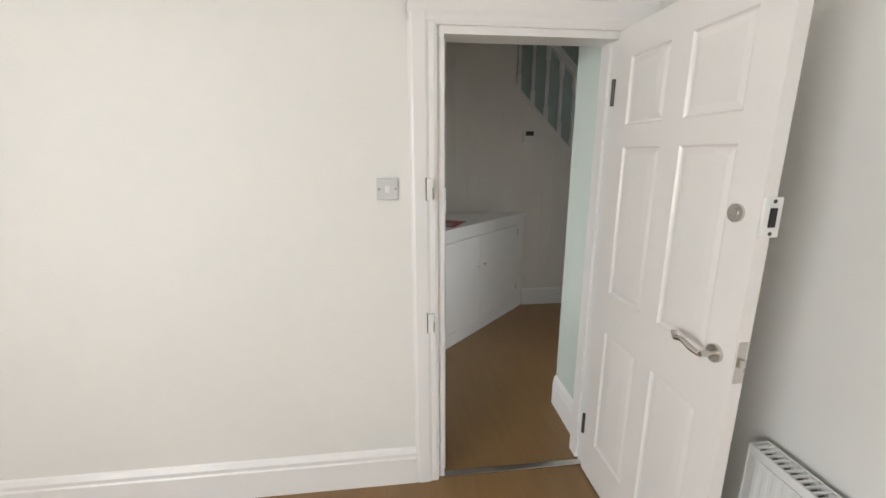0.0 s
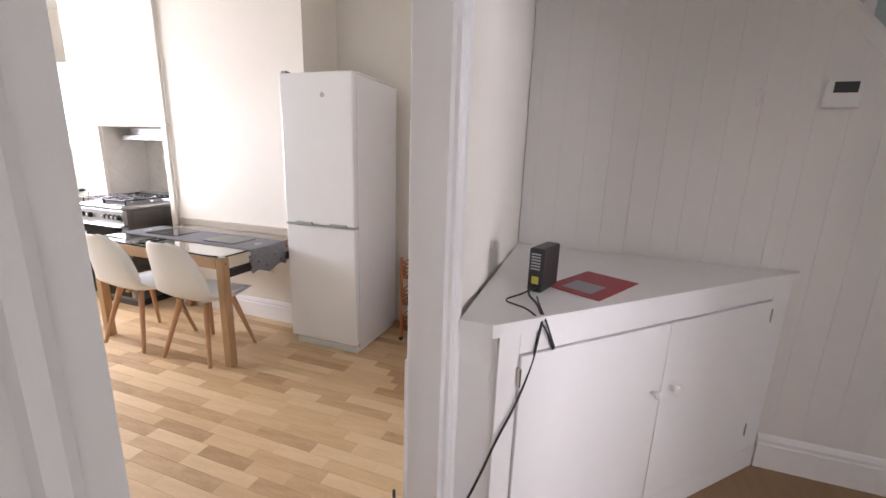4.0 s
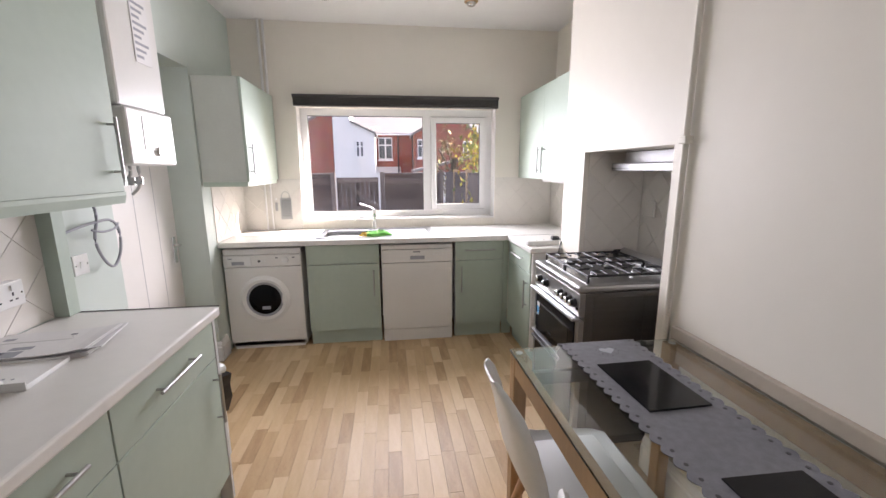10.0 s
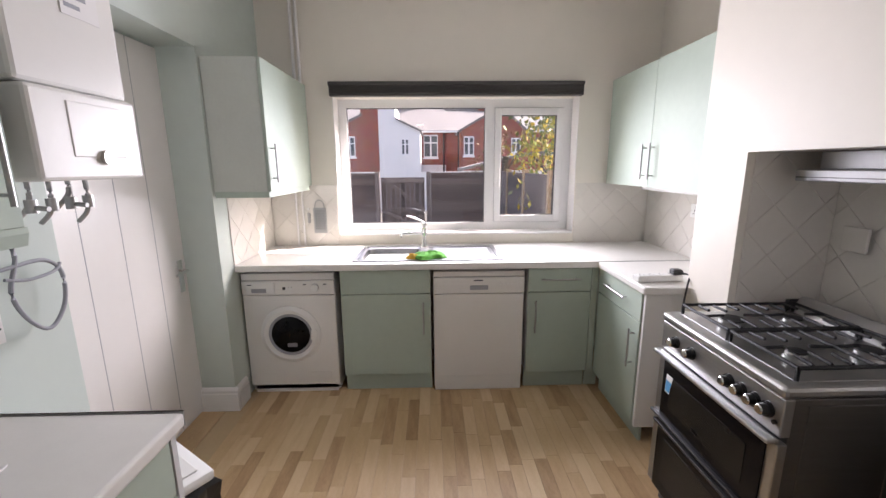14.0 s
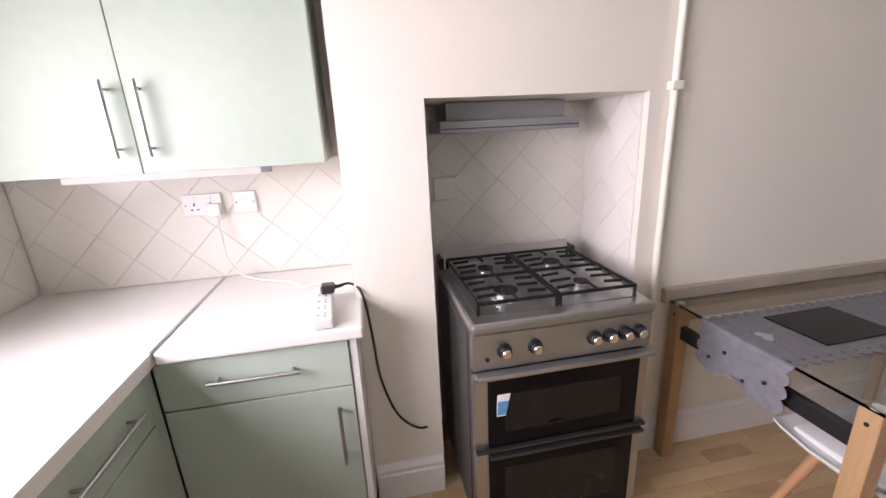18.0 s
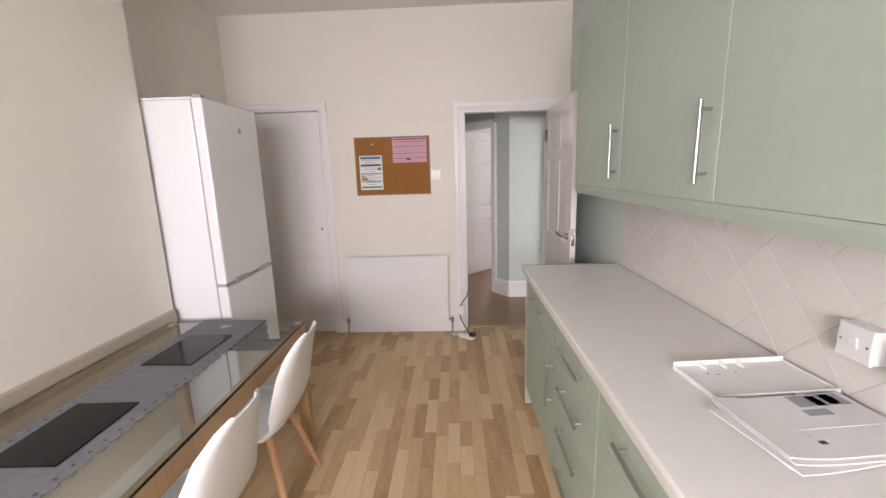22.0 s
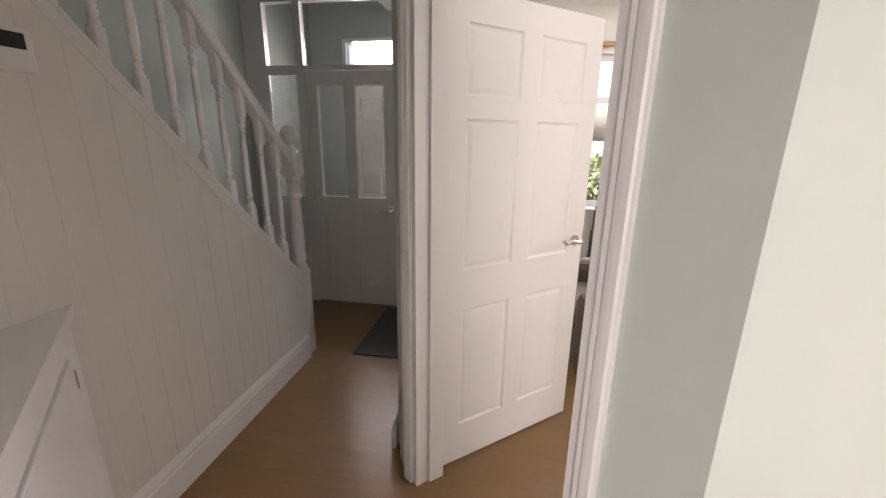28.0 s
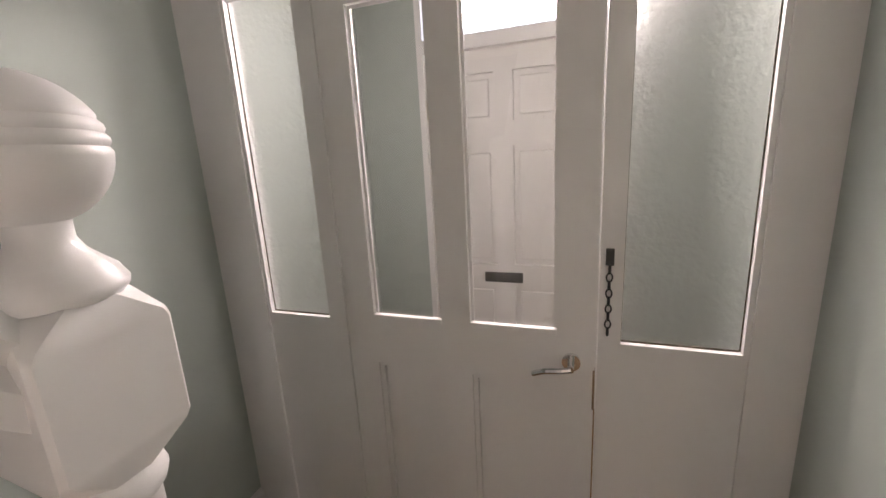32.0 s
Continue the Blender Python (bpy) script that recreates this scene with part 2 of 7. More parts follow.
M_CLOTH = mat("green_cloth", (0.12, 0.42, 0.05), 0.85, vary=0.3, scale=25, bump=0.3, bump_scale=200)
M_CLOTHY = mat("yellow_cloth", (0.62, 0.40, 0.05), 0.85, vary=0.2, scale=25)
M_ORANGE = mat("orange_plastic", (0.38, 0.13, 0.035), 0.45, vary=0.15)
M_BLIND = mat("dark_blind", (0.055, 0.050, 0.047), 0.45, vary=0.1)
M_UPVC = mat("upvc_white", (0.80, 0.80, 0.80), 0.25, vary=0.01)
M_GLASS = glass("window_glass")
M_TABLEGLASS = glass("table_glass", 0.0, (0.86, 0.93, 0.90))
M_FROST = glass("patterned_glass", 0.32, (0.95, 0.96, 0.96), 1.0, 55)


# ---- building helpers ----
def add_box(bm, x0, x1, y0, y1, z0, z1, bev=0.0):
    vs = [bm.verts.new((x, y, z)) for z in (z0, z1) for x, y in ((x0, y0), (x1, y0), (x1, y1), (x0, y1))]
    fs = [bm.faces.new([vs[i] for i in q]) for q in ((3, 2, 1, 0), (4, 5, 6, 7), (0, 1, 5, 4), (1, 2, 6, 5), (2, 3, 7, 6), (3, 0, 4, 7))]
    if bev:
        bmesh.ops.bevel(bm, geom=list({e for f in fs for e in f.edges}), offset=bev, segments=2, affect="EDGES", profile=0.5)
    return bm


def boxes(*specs, bev=0.0):
    bm = bmesh.new()
    for s in specs:
        add_box(bm, *s, bev=bev)
    return bm


def cyl(bm, a, b, r, r2=None, seg=14):
    a, b = Vector(a), Vector(b)
    d = b - a
    q = d.to_track_quat("Z", "Y")
    r2 = r if r2 is None else r2
    ring = lambda c, rr: [bm.verts.new(c + q @ Vector((rr * math.cos(i * 2 * math.pi / seg), rr * math.sin(i * 2 * math.pi / seg), 0))) for i in range(seg)]
    A, B = ring(a, r), ring(b, r2)
    for i in range(seg):
        bm.faces.new((A[i], A[(i + 1) % seg], B[(i + 1) % seg], B[i]))
    bm.faces.new(A[::-1])
    bm.faces.new(B)
    return bm


def lathe(bm, prof, seg=20, c=(0, 0, 0)):
    """Turns a profile of (radius, height) round the vertical through c."""
    rows = [[bm.verts.new((c[0] + r * math.cos(i * 2 * math.pi / seg), c[1] + r * math.sin(i * 2 * math.pi / seg), c[2] + z)) for i in range(seg)] for r, z in prof]
    for A, B in zip(rows, rows[1:]):
        for i in range(seg):
            bm.faces.new((A[i], A[(i + 1) % seg], B[(i + 1) % seg], B[i]))
    bm.faces.new(rows[0][::-1])
    bm.faces.new(rows[-1])
    return bm


def tube(bm, pts, r, seg=8):
    """A round cable or rod along smooth points."""
    P = [Vector(p) for p in pts]
    fine = []
    for i in range(len(P) - 1):
        p0, p1, p2, p3 = P[max(i - 1, 0)], P[i], P[i + 1], P[min(i + 2, len(P) - 1)]
        for k in range(5):
            s = k / 5
            fine.append(0.5 * ((2 * p1) + (p2 - p0) * s + (2 * p0 - 5 * p1 + 4 * p2 - p3) * s * s + (3 * p1 - p0 - 3 * p2 + p3) * s ** 3))
    fine.append(P[-1])
    rows = []
    for i, p in enumerate(fine):
        d = fine[min(i + 1, len(fine) - 1)] - fine[max(i - 1, 0)]
        q = d.to_track_quat("Z", "Y") if d.length > 1e-9 else None
        rows.append([bm.verts.new(p + q @ Vector((r * math.cos(k * 2 * math.pi / seg), r * math.sin(k * 2 * math.pi / seg), 0))) for k in range(seg)])
    for A, B in zip(rows, rows[1:]):
        for i in range(seg):
            bm.faces.new((A[i], A[(i + 1) % seg], B[(i + 1) % seg], B[i]))
    bm.faces.new(rows[0][::-1])
    bm.faces.new(rows[-1])
    return bm


def prism(bm, pts, axis, a, b):
    """A flat outline pushed along an axis from a to b."""
    def put(p, h):
        return {"x": (h, p[0], p[1]), "y": (p[0], h, p[1]), "z": (p[0], p[1], h)}[axis]
    A, B = [bm.verts.new(put(p, a)) for p in pts], [bm.verts.new(put(p, b)) for p in pts]
    n = len(pts)
    for i in range(n):
        bm.faces.new((A[i], A[(i + 1) % n], B[(i + 1) % n], B[i]))
    bm.faces.new(A[::-1])
    bm.faces.new(B)
    return bm


def finish(bm, name, material, smooth=False):
    bmesh.ops.recalc_face_normals(bm, faces=bm.faces)
    me = bpy.data.meshes.new(name)
    bm.to_mesh(me)
    bm.free()
    me.materials.append(material)
    if smooth:
        for p in me.polygons:
            p.use_smooth = True
        me.set_sharp_from_angle(angle=radians(40))
    return me


def part(name, bm, material, parent=None, label="", smooth=False):
    ob = new(name, finish(bm, name, material, smooth))
    if parent:
        ob.parent = parent
    if label:
        ob["label"] = label
    return ob


def thing(name, at, rz=0.0, label="", category="", group="", kind=""):
    ob = new(name)
    ob.empty_display_size = 0.1
    ob.matrix_basis = pose(*at, 0, 0, rz)
    return tagged(ob, label, category, group, kind)


def structure(name, bm, material, label, category):
    return tagged(part(name, bm, material), label, category, kind="structure")


def wall_bm(axis, t0, t1, a0, a1, z0, z1, holes=()):
    """A wall across an axis, from a0 to a1, with openings (a0, a1, z0, z1) through it."""
    bm = bmesh.new()
    cuts = sorted({a0, a1, *(v for h in holes for v in h[:2])})
    for u, v in zip(cuts, cuts[1:]):
        zs = [z0]
        for h in sorted((h for h in holes if h[0] <= u + 1e-6 and h[1] >= v - 1e-6), key=lambda h: h[2]):
            zs += [h[2], h[3]]
        zs.append(z1)
        for k in range(0, len(zs), 2):
            if zs[k + 1] - zs[k] > 1e-4:
                if axis == "x":
                    add_box(bm, t0, t1, u, v, zs[k], zs[k + 1])
                else:
                    add_box(bm, u, v, t0, t1, zs[k], zs[k + 1])
    return bm


def skirting(name, ax, ay, bx, by, side, h=0.17, d=0.02):
    """A moulded board along a wall from a to b, standing out to its left (side 1) or right (side -1)."""
    L = math.hypot(bx - ax, by - ay)
    bm = prism(bmesh.new(), [(0, 0), (side * d, 0), (side * d, h * 0.72), (side * d * 0.75, h * 0.76), (side * d * 0.8, h * 0.86), (side * d * 0.35, h * 0.96), (0, h)], "x", 0, L)
    ob = structure(name, bm, M_TRIM, "white painted moulded skirting board along the wall", "skirting board")
    ob.matrix_basis = pose(ax, ay, 0, 0, 0, math.degrees(math.atan2(by - ay, bx - ax)))
    return ob


def architrave(name, ax, ay, bx, by, top, side, w=0.085, d=0.022):
    """Moulded boards round an opening that runs from a to b, standing out to one side of the wall."""
    L = math.hypot(bx - ax, by - ay)
    rot = math.degrees(math.atan2(by - ay, bx - ax))
    ob = tagged(new(name), "white gloss-painted moulded door casing round the opening", "door casing", kind="structure")
    ob.matrix_basis = pose(ax, ay, 0, 0, 0, rot)
    prof = [(0.0, 0.0), (0.0, 0.55), (0.12, 0.75), (0.3, 0.7), (0.42, 0.95), (0.6, 1.0), (0.85, 1.0), (0.93, 0.8), (1.0, 0.75), (1.0, 0.0)]
    for sgn, x in ((-1, 0), (1, L)):
        part("casing_upright", prism(bmesh.new(), [(x + sgn * w * u, side * d * v) for u, v in prof], "z", 0, top + w * 0.98), M_TRIM, ob)
    part("casing_head", prism(bmesh.new(), [(side * (d + 0.002) * v, top + w * u) for u, v in prof], "x", -w, L + w), M_TRIM, ob)
    return ob


def lining(name, ax, ay, bx, by, top, depth, side, t=0.028):
    """The boards that line an opening from a to b; depth goes into the wall on one side."""
    L = math.hypot(bx - ax, by - ay)
    bm = boxes((0, t, *sorted((0, side * depth)), 0, top), (L - t, L, *sorted((0, side * depth)), 0, top), (t, L - t, *sorted((0, side * depth)), top - t, top))
    add_box(bm, t, t + 0.012, *sorted((side * depth * 0.45, side * depth)), 0, top - t)
    add_box(bm, L - t - 0.012, L - t, *sorted((side * depth * 0.45, side * depth)), 0, top - t)
    ob = structure(name, bm, M_TRIM, "white painted lining boards inside the door opening", "door frame")
    ob.matrix_basis = pose(ax, ay, 0, 0, 0, math.degrees(math.atan2(by - ay, bx - ax)))
    return ob


def diagonal_tiles(parent, origin, u, v, n, w, h, size, m, gap=0.0011, thick=0.0025, skip=None):
    """Square tiles laid on the diagonal over a rectangle w by h at origin, cut at its edges, each its own piece."""
    o, u, v, n = Vector(origin), Vector(u), Vector(v), Vector(n)
    half = size / math.sqrt(2)
    cache = {}
    made = []
    for i in range(-1, int(w / half) + 2):
        for j in range(-1, int(h / half) + 2):
            if (i + j) % 2:
                continue
            cx, cy, r = i * half, j * half, half - gap
            poly = [(cx + r, cy), (cx, cy + r), (cx - r, cy), (cx, cy - r)]
            for axis, lim, keep in ((0, 0.0, 1), (0, w, -1), (1, 0.0, 1), (1, h, -1)):
                out = []
                for k in range(len(poly)):
                    p, q = poly[k], poly[(k + 1) % len(poly)]
                    ip, iq = keep * (p[axis] - lim) >= 0, keep * (q[axis] - lim) >= 0
                    if ip:
                        out.append(p)
                    if ip != iq:
                        s = (lim - p[axis]) / (q[axis] - p[axis])
                        out.append((p[0] + s * (q[0] - p[0]), p[1] + s * (q[1] - p[1])))
                poly = out
                if len(poly) < 3:
                    break
            if len(poly) < 3:
                continue
            area = abs(sum(poly[k][0] * poly[(k + 1) % len(poly)][1] - poly[(k + 1) % len(poly)][0] * poly[k][1] for k in range(len(poly)))) / 2
            if area < 3e-4 or (skip and skip(cx, cy)):
                continue
            bm = bmesh.new()
            A = [bm.verts.new(o + u * p[0] + v * p[1]) for p in poly]
            mx, my = sum(p[0] for p in poly) / len(poly), sum(p[1] for p in poly) / len(poly)
            B = [bm.verts.new(o + u * (mx + (p[0] - mx) * 0.985) + v * (my + (p[1] - my) * 0.985) + n * thick) for p in poly]
            for k in range(len(poly)):
                bm.faces.new((A[k], A[(k + 1) % len(poly)], B[(k + 1) % len(poly)], B[k]))
            bm.faces.new(B)
            made.append(part("tile", bm, m, parent))
    return made


def six_panel_door(name, at, rz, label, W=0.74, H=1.97, T=0.038, handle_side=1, knob=True, handle_z=1.0, hinge_side=0):
    """A panelled leaf that hangs from its hinge edge at local x = 0 and reaches to x = W."""
    d = thing(name, at, rz, label, "door", kind="structure")
    st, cs = 0.098, 0.094
    rows = ((0.20, 0.77), (0.945, 1.54), (1.62, H - 0.105))
    px = ((st, (W - cs) / 2), ((W + cs) / 2, W - st))
    bm = boxes((0, st, -T / 2, T / 2, 0.006, H), (W - st, W, -T / 2, T / 2, 0.006, H), (px[0][1], px[1][0], -T / 2, T / 2, 0.006, H))
    zs = [0.006, *(v for r in rows for v in r), H]
    for k in range(0, len(zs), 2):
        for a, b in px:
            add_box(bm, a, b, -T / 2, T / 2, zs[k], zs[k + 1])
    part("leaf", bm, M_DOOR, d)
    for a, b in px:
        for z0, z1 in rows:
            bm = bmesh.new()
            for s in (-1, 1):
                e = [(a, z0, T / 2), (a + 0.006, z0 + 0.006, T / 2 - 0.006), (a + 0.012, z0 + 0.012, T / 2 - 0.0075), (a + 0.018, z0 + 0.018, T / 2 - 0.006), (a + 0.030, z0 + 0.030, T / 2 - 0.0035), (a + 0.058, z0 + 0.058, T / 2 - 0.002)]
                rings = []
                for x0, zz0, y in e:
                    i = x0 - a
                    rings.append([bm.verts.new((xx, s * y, zz)) for xx, zz in ((a + i, z0 + i), (b - i, z0 + i), (b - i, z1 - i), (a + i, z1 - i))])
                for A, B in zip(rings, rings[1:]):
                    for k in range(4):
                        bm.faces.new((A[k], A[(k + 1) % 4], B[(k + 1) % 4], B[k]))
                bm.faces.new(rings[-1])
            ob = part("panel", bm, M_DOOR, d)
    for z in (0.25, H - 0.22):
        bm = cyl(bmesh.new(), (-0.004, (hinge_side or -handle_side) * (T / 2 + 0.004), z - 0.05), (-0.004, (hinge_side or -handle_side) * (T / 2 + 0.004), z + 0.05), 0.008)
        add_box(bm, -0.003, 0.0, -T / 2, T / 2, z - 0.05, z + 0.05)
        part("hinge", bm, M_DARKMETAL, d, "dark metal butt hinge")
    if knob:
        for s in (-1, 1):
            hx = W - 0.06
            bm = cyl(bmesh.new(), (hx, s * T / 2, handle_z), (hx, s * (T / 2 + 0.01), handle_z), 0.026, seg=20)
            cyl(bm, (hx, s * (T / 2 + 0.01), handle_z), (hx, s * (T / 2 + 0.05), handle_z), 0.009)
            tube(bm, [(hx, s * (T / 2 + 0.05), handle_z), (hx - 0.03, s * (T / 2 + 0.052), handle_z + 0.002), (hx - 0.07, s * (T / 2 + 0.052), handle_z + 0.012), (hx - 0.10, s * (T / 2 + 0.05), handle_z + 0.004), (hx - 0.115, s * (T / 2 + 0.046), handle_z + 0.018)], 0.0085)
            part("lever_handle", bm, M_NICKEL, d, "curved satin metal lever handle", True)
        part("latch_plate", boxes((W, W + 0.002, -0.012, 0.012, handle_z - 0.06, handle_z + 0.06), (W, W + 0.012, -0.007, 0.007, handle_z - 0.012, handle_z + 0.012)), M_NICKEL, d)
    return d


# ---- the large structure ----
KW, KE, KS, KN, KC = 2.71, 5.65, 1.46, 6.855, 2.745      # kitchen: west, east, south, north, ceiling
BX = 5.235                                             # chimney breast face
HX = 4.77                                              # stair panelling face
# floors
structure("ground", boxes((-400, 400, -400, 400, -0.30, -0.22)), mat("garden_ground", (0.10, 0.095, 0.085), 0.95, vary=0.3, scale=2, bump=0.3), "grey-brown garden and street ground", "ground")
structure("floor_hall", boxes((2.57, 5.75, -3.35, 1.38, -0.2, 0.0)), M_HALLFLOOR, "brown oak laminate floor of the hall", "floor")
structure("floor_front_room", boxes((-1.0, 2.569, -3.6, 0.2, -0.2, 0.0), (2.571, 3.93, -3.6, -3.352, -0.2, 0)), M_HALLFLOOR, "brown oak laminate floor of the front room", "floor")
structure("floor_back_room", boxes((-1.2, 2.569, 0.202, 4.1, -0.2, 0.0)), M_HALLFLOOR, "oak laminate floor of the back room", "floor")
floor_kitchen = structure("floor_kitchen", boxes((2.60, 5.75, 1.382, 6.95, -0.2, -0.004)), M_JOINT, "beech strip laminate floor of the kitchen", "floor")
structure("threshold_kitchen", boxes((2.82, 3.63, 1.35, 1.40, -0.004, 0.006), bev=0.002), M_BRASS, "thin metal threshold strip in the kitchen doorway", "threshold")
structure("threshold_back_room", boxes((2.565, 2.60, 0.50, 1.25, 0.001, 0.008), bev=0.002), M_NICKEL, "pale metal threshold strip in the doorway", "threshold")
structure("floor_back_door", boxes((2.30, 2.599, 4.9, 6.2, -0.2, 0.0)), M_STRIPJ, "beech laminate floor in the back door recess", "floor")
# ceilings
structure("ceiling_kitchen", boxes((2.4, 5.75, 5.38, 6.95, KC, KC + 0.2), (2.4, 5.75, 1.30, 5.26, KC + 0.06, KC + 0.2), (2.4, 5.75, 5.26, 5.38, 2.655, KC + 0.2)), M_CEIL, "white painted kitchen ceiling with a shallow beam", "ceiling")
structure("ceiling_hall", boxes((2.57, 4.80, -3.4, 1.358, 2.70, 2.9)), M_CEIL, "white painted hall ceiling", "ceiling")
structure("ceiling_back_room", boxes((-1.2, 2.57, 0.1, 4.2, 2.70, 2.9)), M_CEIL, "white painted ceiling of the back room", "ceiling")
structure("ceiling_front_room", boxes((-1.2, 3.85, -3.7, 0.1, 2.702, 2.9)), M_CEIL, "white painted ceiling of the front room", "ceiling")
structure("ceiling_stairwell", boxes((4.70, 5.85, -3.4, 4.5, 4.9, 5.1)), M_CEIL, "white painted ceiling over the stairs", "ceiling")
# kitchen walls
structure("wall_kitchen_south", wall_bm("y", 1.36, KS, 2.64, 5.76, 0, 2.95, [(2.82, 3.63, 0, 2.0), (4.86, 5.47, 0, 2.025)]), M_CREAM, "cream painted kitchen wall with two doorways", "wall")
structure("wall_kitchen_north", wall_bm("y", KN, KN + 0.24, 2.4, 5.76, 0, 2.95, [(3.19, 5.06, 0.985, 2.04)]), M_CREAM, "pale painted kitchen wall with a wide window", "wall")
structure("wall_kitchen_east", boxes((KE, KE + 0.12, 1.46, KN, 0, 2.95)), M_CREAM, "cream painted kitchen alcove wall", "wall")
structure("chimney_breast", wall_bm("x", BX, BX + 0.03, 3.03, 5.615, 0, 2.95, [(4.515, 5.33, 0, 1.567)]), M_CREAM, "cream painted chimney breast with a cooker recess", "chimney breast")
structure("chimney_breast_sides", boxes((BX + 0.03, KE, 3.03, 3.11, 0, 2.95), (BX + 0.03, KE, 5.52, 5.615, 0, 2.95), (BX + 0.03, KE, 4.42, 4.515, 0, 1.567), (BX + 0.03, KE, 5.33, 5.42, 0, 1.567), (BX + 0.03, KE, 4.42, 5.42, 1.567, 1.62)), M_CREAM, "cream painted sides of the chimney breast", "chimney breast")
structure("wall_kitchen_west", wall_bm("x", 2.64, KW, 1.46, 4.98, 0, 2.95), M_GREENWALL_LIT, "pale green painted kitchen wall behind the worktop", "wall")
structure("wall_kitchen_west_door", wall_bm("x", 2.36, 2.67, 4.98, KN, 0, 2.95, [(5.02, 6.02, 0, 2.16)]), M_GREENWALL_LIT, "pale green wall with a deep recess for the back door", "wall")
# back room walls
structure("wall_back_room_east", wall_bm("x", 2.57, 2.69, 0.2, 1.29, 0, 2.95, [(0.50, 1.25, 0, 2.0)]), M_WHITEWALL, "off-white painted wall with a doorway", "wall")
structure("wall_back_room_north_east", boxes((2.57, 2.638, 1.29, 4.1, 0, 2.95), (2.638, 2.69, 1.29, 1.357, 0, 2.95)), M_WHITEWALL, "off-white painted wall with a light switch", "wall")
structure("wall_back_room_south", boxes((-1.2, 2.57, 0.08, 0.20, 0, 2.95)), M_WHITEWALL, "off-white painted wall behind the open door", "wall")
structure("wall_back_room_north", wall_bm("y", 4.0, 4.2, -1.2, 2.6, 0, 2.95, [(-1.0, 0.5, 0.8, 2.2)]), M_WHITEWALL, "off-white wall with a garden window", "wall")
structure("wall_back_room_west", boxes((-1.32, -1.2, 0.08, 4.2, 0, 2.95)), M_WHITEWALL, "off-white wall", "wall")
# front room walls
structure("wall_front_room_west", boxes((-1.32, -1.2, -3.7, 0.08, 0, 2.95)), M_WHITEWALL, "off-white wall", "wall")
structure("wall_front_room_south", wall_bm("y", -3.6, -3.4, -1.3, 3.94, 0, 2.95, [(0.75, 2.72, 0.78, 2.28)]), M_WHITEWALL, "off-white wall with a wide bright window", "wall")
# stairwell and front wall
structure("wall_stairs_east", boxes((5.66, 5.78, -3.45, 1.358, 0, 5.0), (5.66, 5.78, 1.358, 4.5, 2.9, 5.0)), M_GREENWALL, "grey-green painted wall beside the stairs", "wall")
structure("wall_stairs_north", boxes((4.70, 5.8, 4.4, 4.5, 2.9, 5.0)), M_GREENWALL, "grey-green painted landing wall", "wall")
structure("wall_stairs_upper", boxes((4.70, 4.80, -3.4, 1.3, 2.90, 5.0), (4.70, 4.80, 1.3, 4.5, 2.95, 5.0)), M_GREENWALL, "grey-green wall above the hall", "wall")
structure("wall_front", wall_bm("y", -3.45, -3.30, 3.81, 5.78, 0, 5.0, [(4.28, 5.30, 0, 2.45)]), M_GREENWALL, "grey-green painted front wall of the porch", "wall")
structure("wall_corridor_west", boxes((3.81, 3.93, -3.40, -0.60, 0, 2.95)), M_GREENWALL, "pale grey-green painted corridor wall", "wall")
# the rounded corner wall between two doorways
def curve_wall():
    pts = [(2.69, 0.474), (3.088, 0.4625), (3.235, 0.292)]
    out = pts + [(3.17, 0.235), (3.0, 0.205), (2.692, 0.205)]
    return prism(bmesh.new(), out, "z", 0, 2.95), pts
bm, CURVE = curve_wall()
structure("wall_hall_curved", bm, M_GREENWALL_LIT, "pale green painted rounded wall between two doors", "wall")


# ---- hall and doorways ----
A_FR, B_FR = (3.255, 0.265), (3.80, -0.325)            # diagonal doorway to the front room
stub = prism(bmesh.new(), [(3.80, -0.325), (3.835, -0.363), (3.868, -0.405), (3.895, -0.452), (3.914, -0.50), (3.926, -0.55), (3.93, -0.60), (3.81, -0.60), (3.72, -0.40)], "z", 0, 2.70)
tagged(part("wall_hall_corner", stub, M_GREENWALL, smooth=True), "grey-green rounded wall beside the angled doorway", "wall", kind="structure")
structure("wall_over_front_room_door", prism(bmesh.new(), [(3.235, 0.35), (3.255, 0.265), (3.80, -0.325), (3.83, -0.36), (3.80, -0.46), (3.70, -0.40), (3.165, 0.18), (3.165, 0.26)], "z", 2.0, 2.70), M_GREENWALL, "grey-green wall over the angled doorway", "wall")
architrave("door_casing_front_room", *A_FR, *B_FR, 1.985, 1, w=0.06)
lining("door_frame_front_room", *A_FR, *B_FR, 1.985, 0.13, -1)
six_panel_door("door_front_room", (3.712, -0.430, 0.005), -139.2, "white painted six-panel door standing open into the front room", W=0.80, handle_side=-1, hinge_side=-1)
architrave("door_casing_back_room", 2.57, 0.50, 2.57, 1.25, 1.985, 1, w=0.108)
architrave("door_casing_back_room_hall", 2.69, 0.50, 2.69, 1.25, 1.985, -1, w=0.045)
lining("door_frame_back_room", 2.57, 0.50, 2.57, 1.25, 1.985, 0.12, -1)
six_panel_door("door_back_room", (2.545, 0.525, 0.005), 180.6, "white painted six-panel door standing wide open, with lever handle and night latch", W=0.728, handle_side=1, handle_z=0.97)
latch = thing("night_latch", (2.545, 0.525, 0.005), 180.6, "round metal lock cylinder and rim plate on the open door", "lock")
part("cylinder", cyl(cyl(bmesh.new(), (0.662, -0.019, 1.365), (0.662, -0.027, 1.365), 0.024, seg=20), (0.662, -0.027, 1.365), (0.662, -0.029, 1.365), 0.012, seg=16), M_NICKEL, latch)
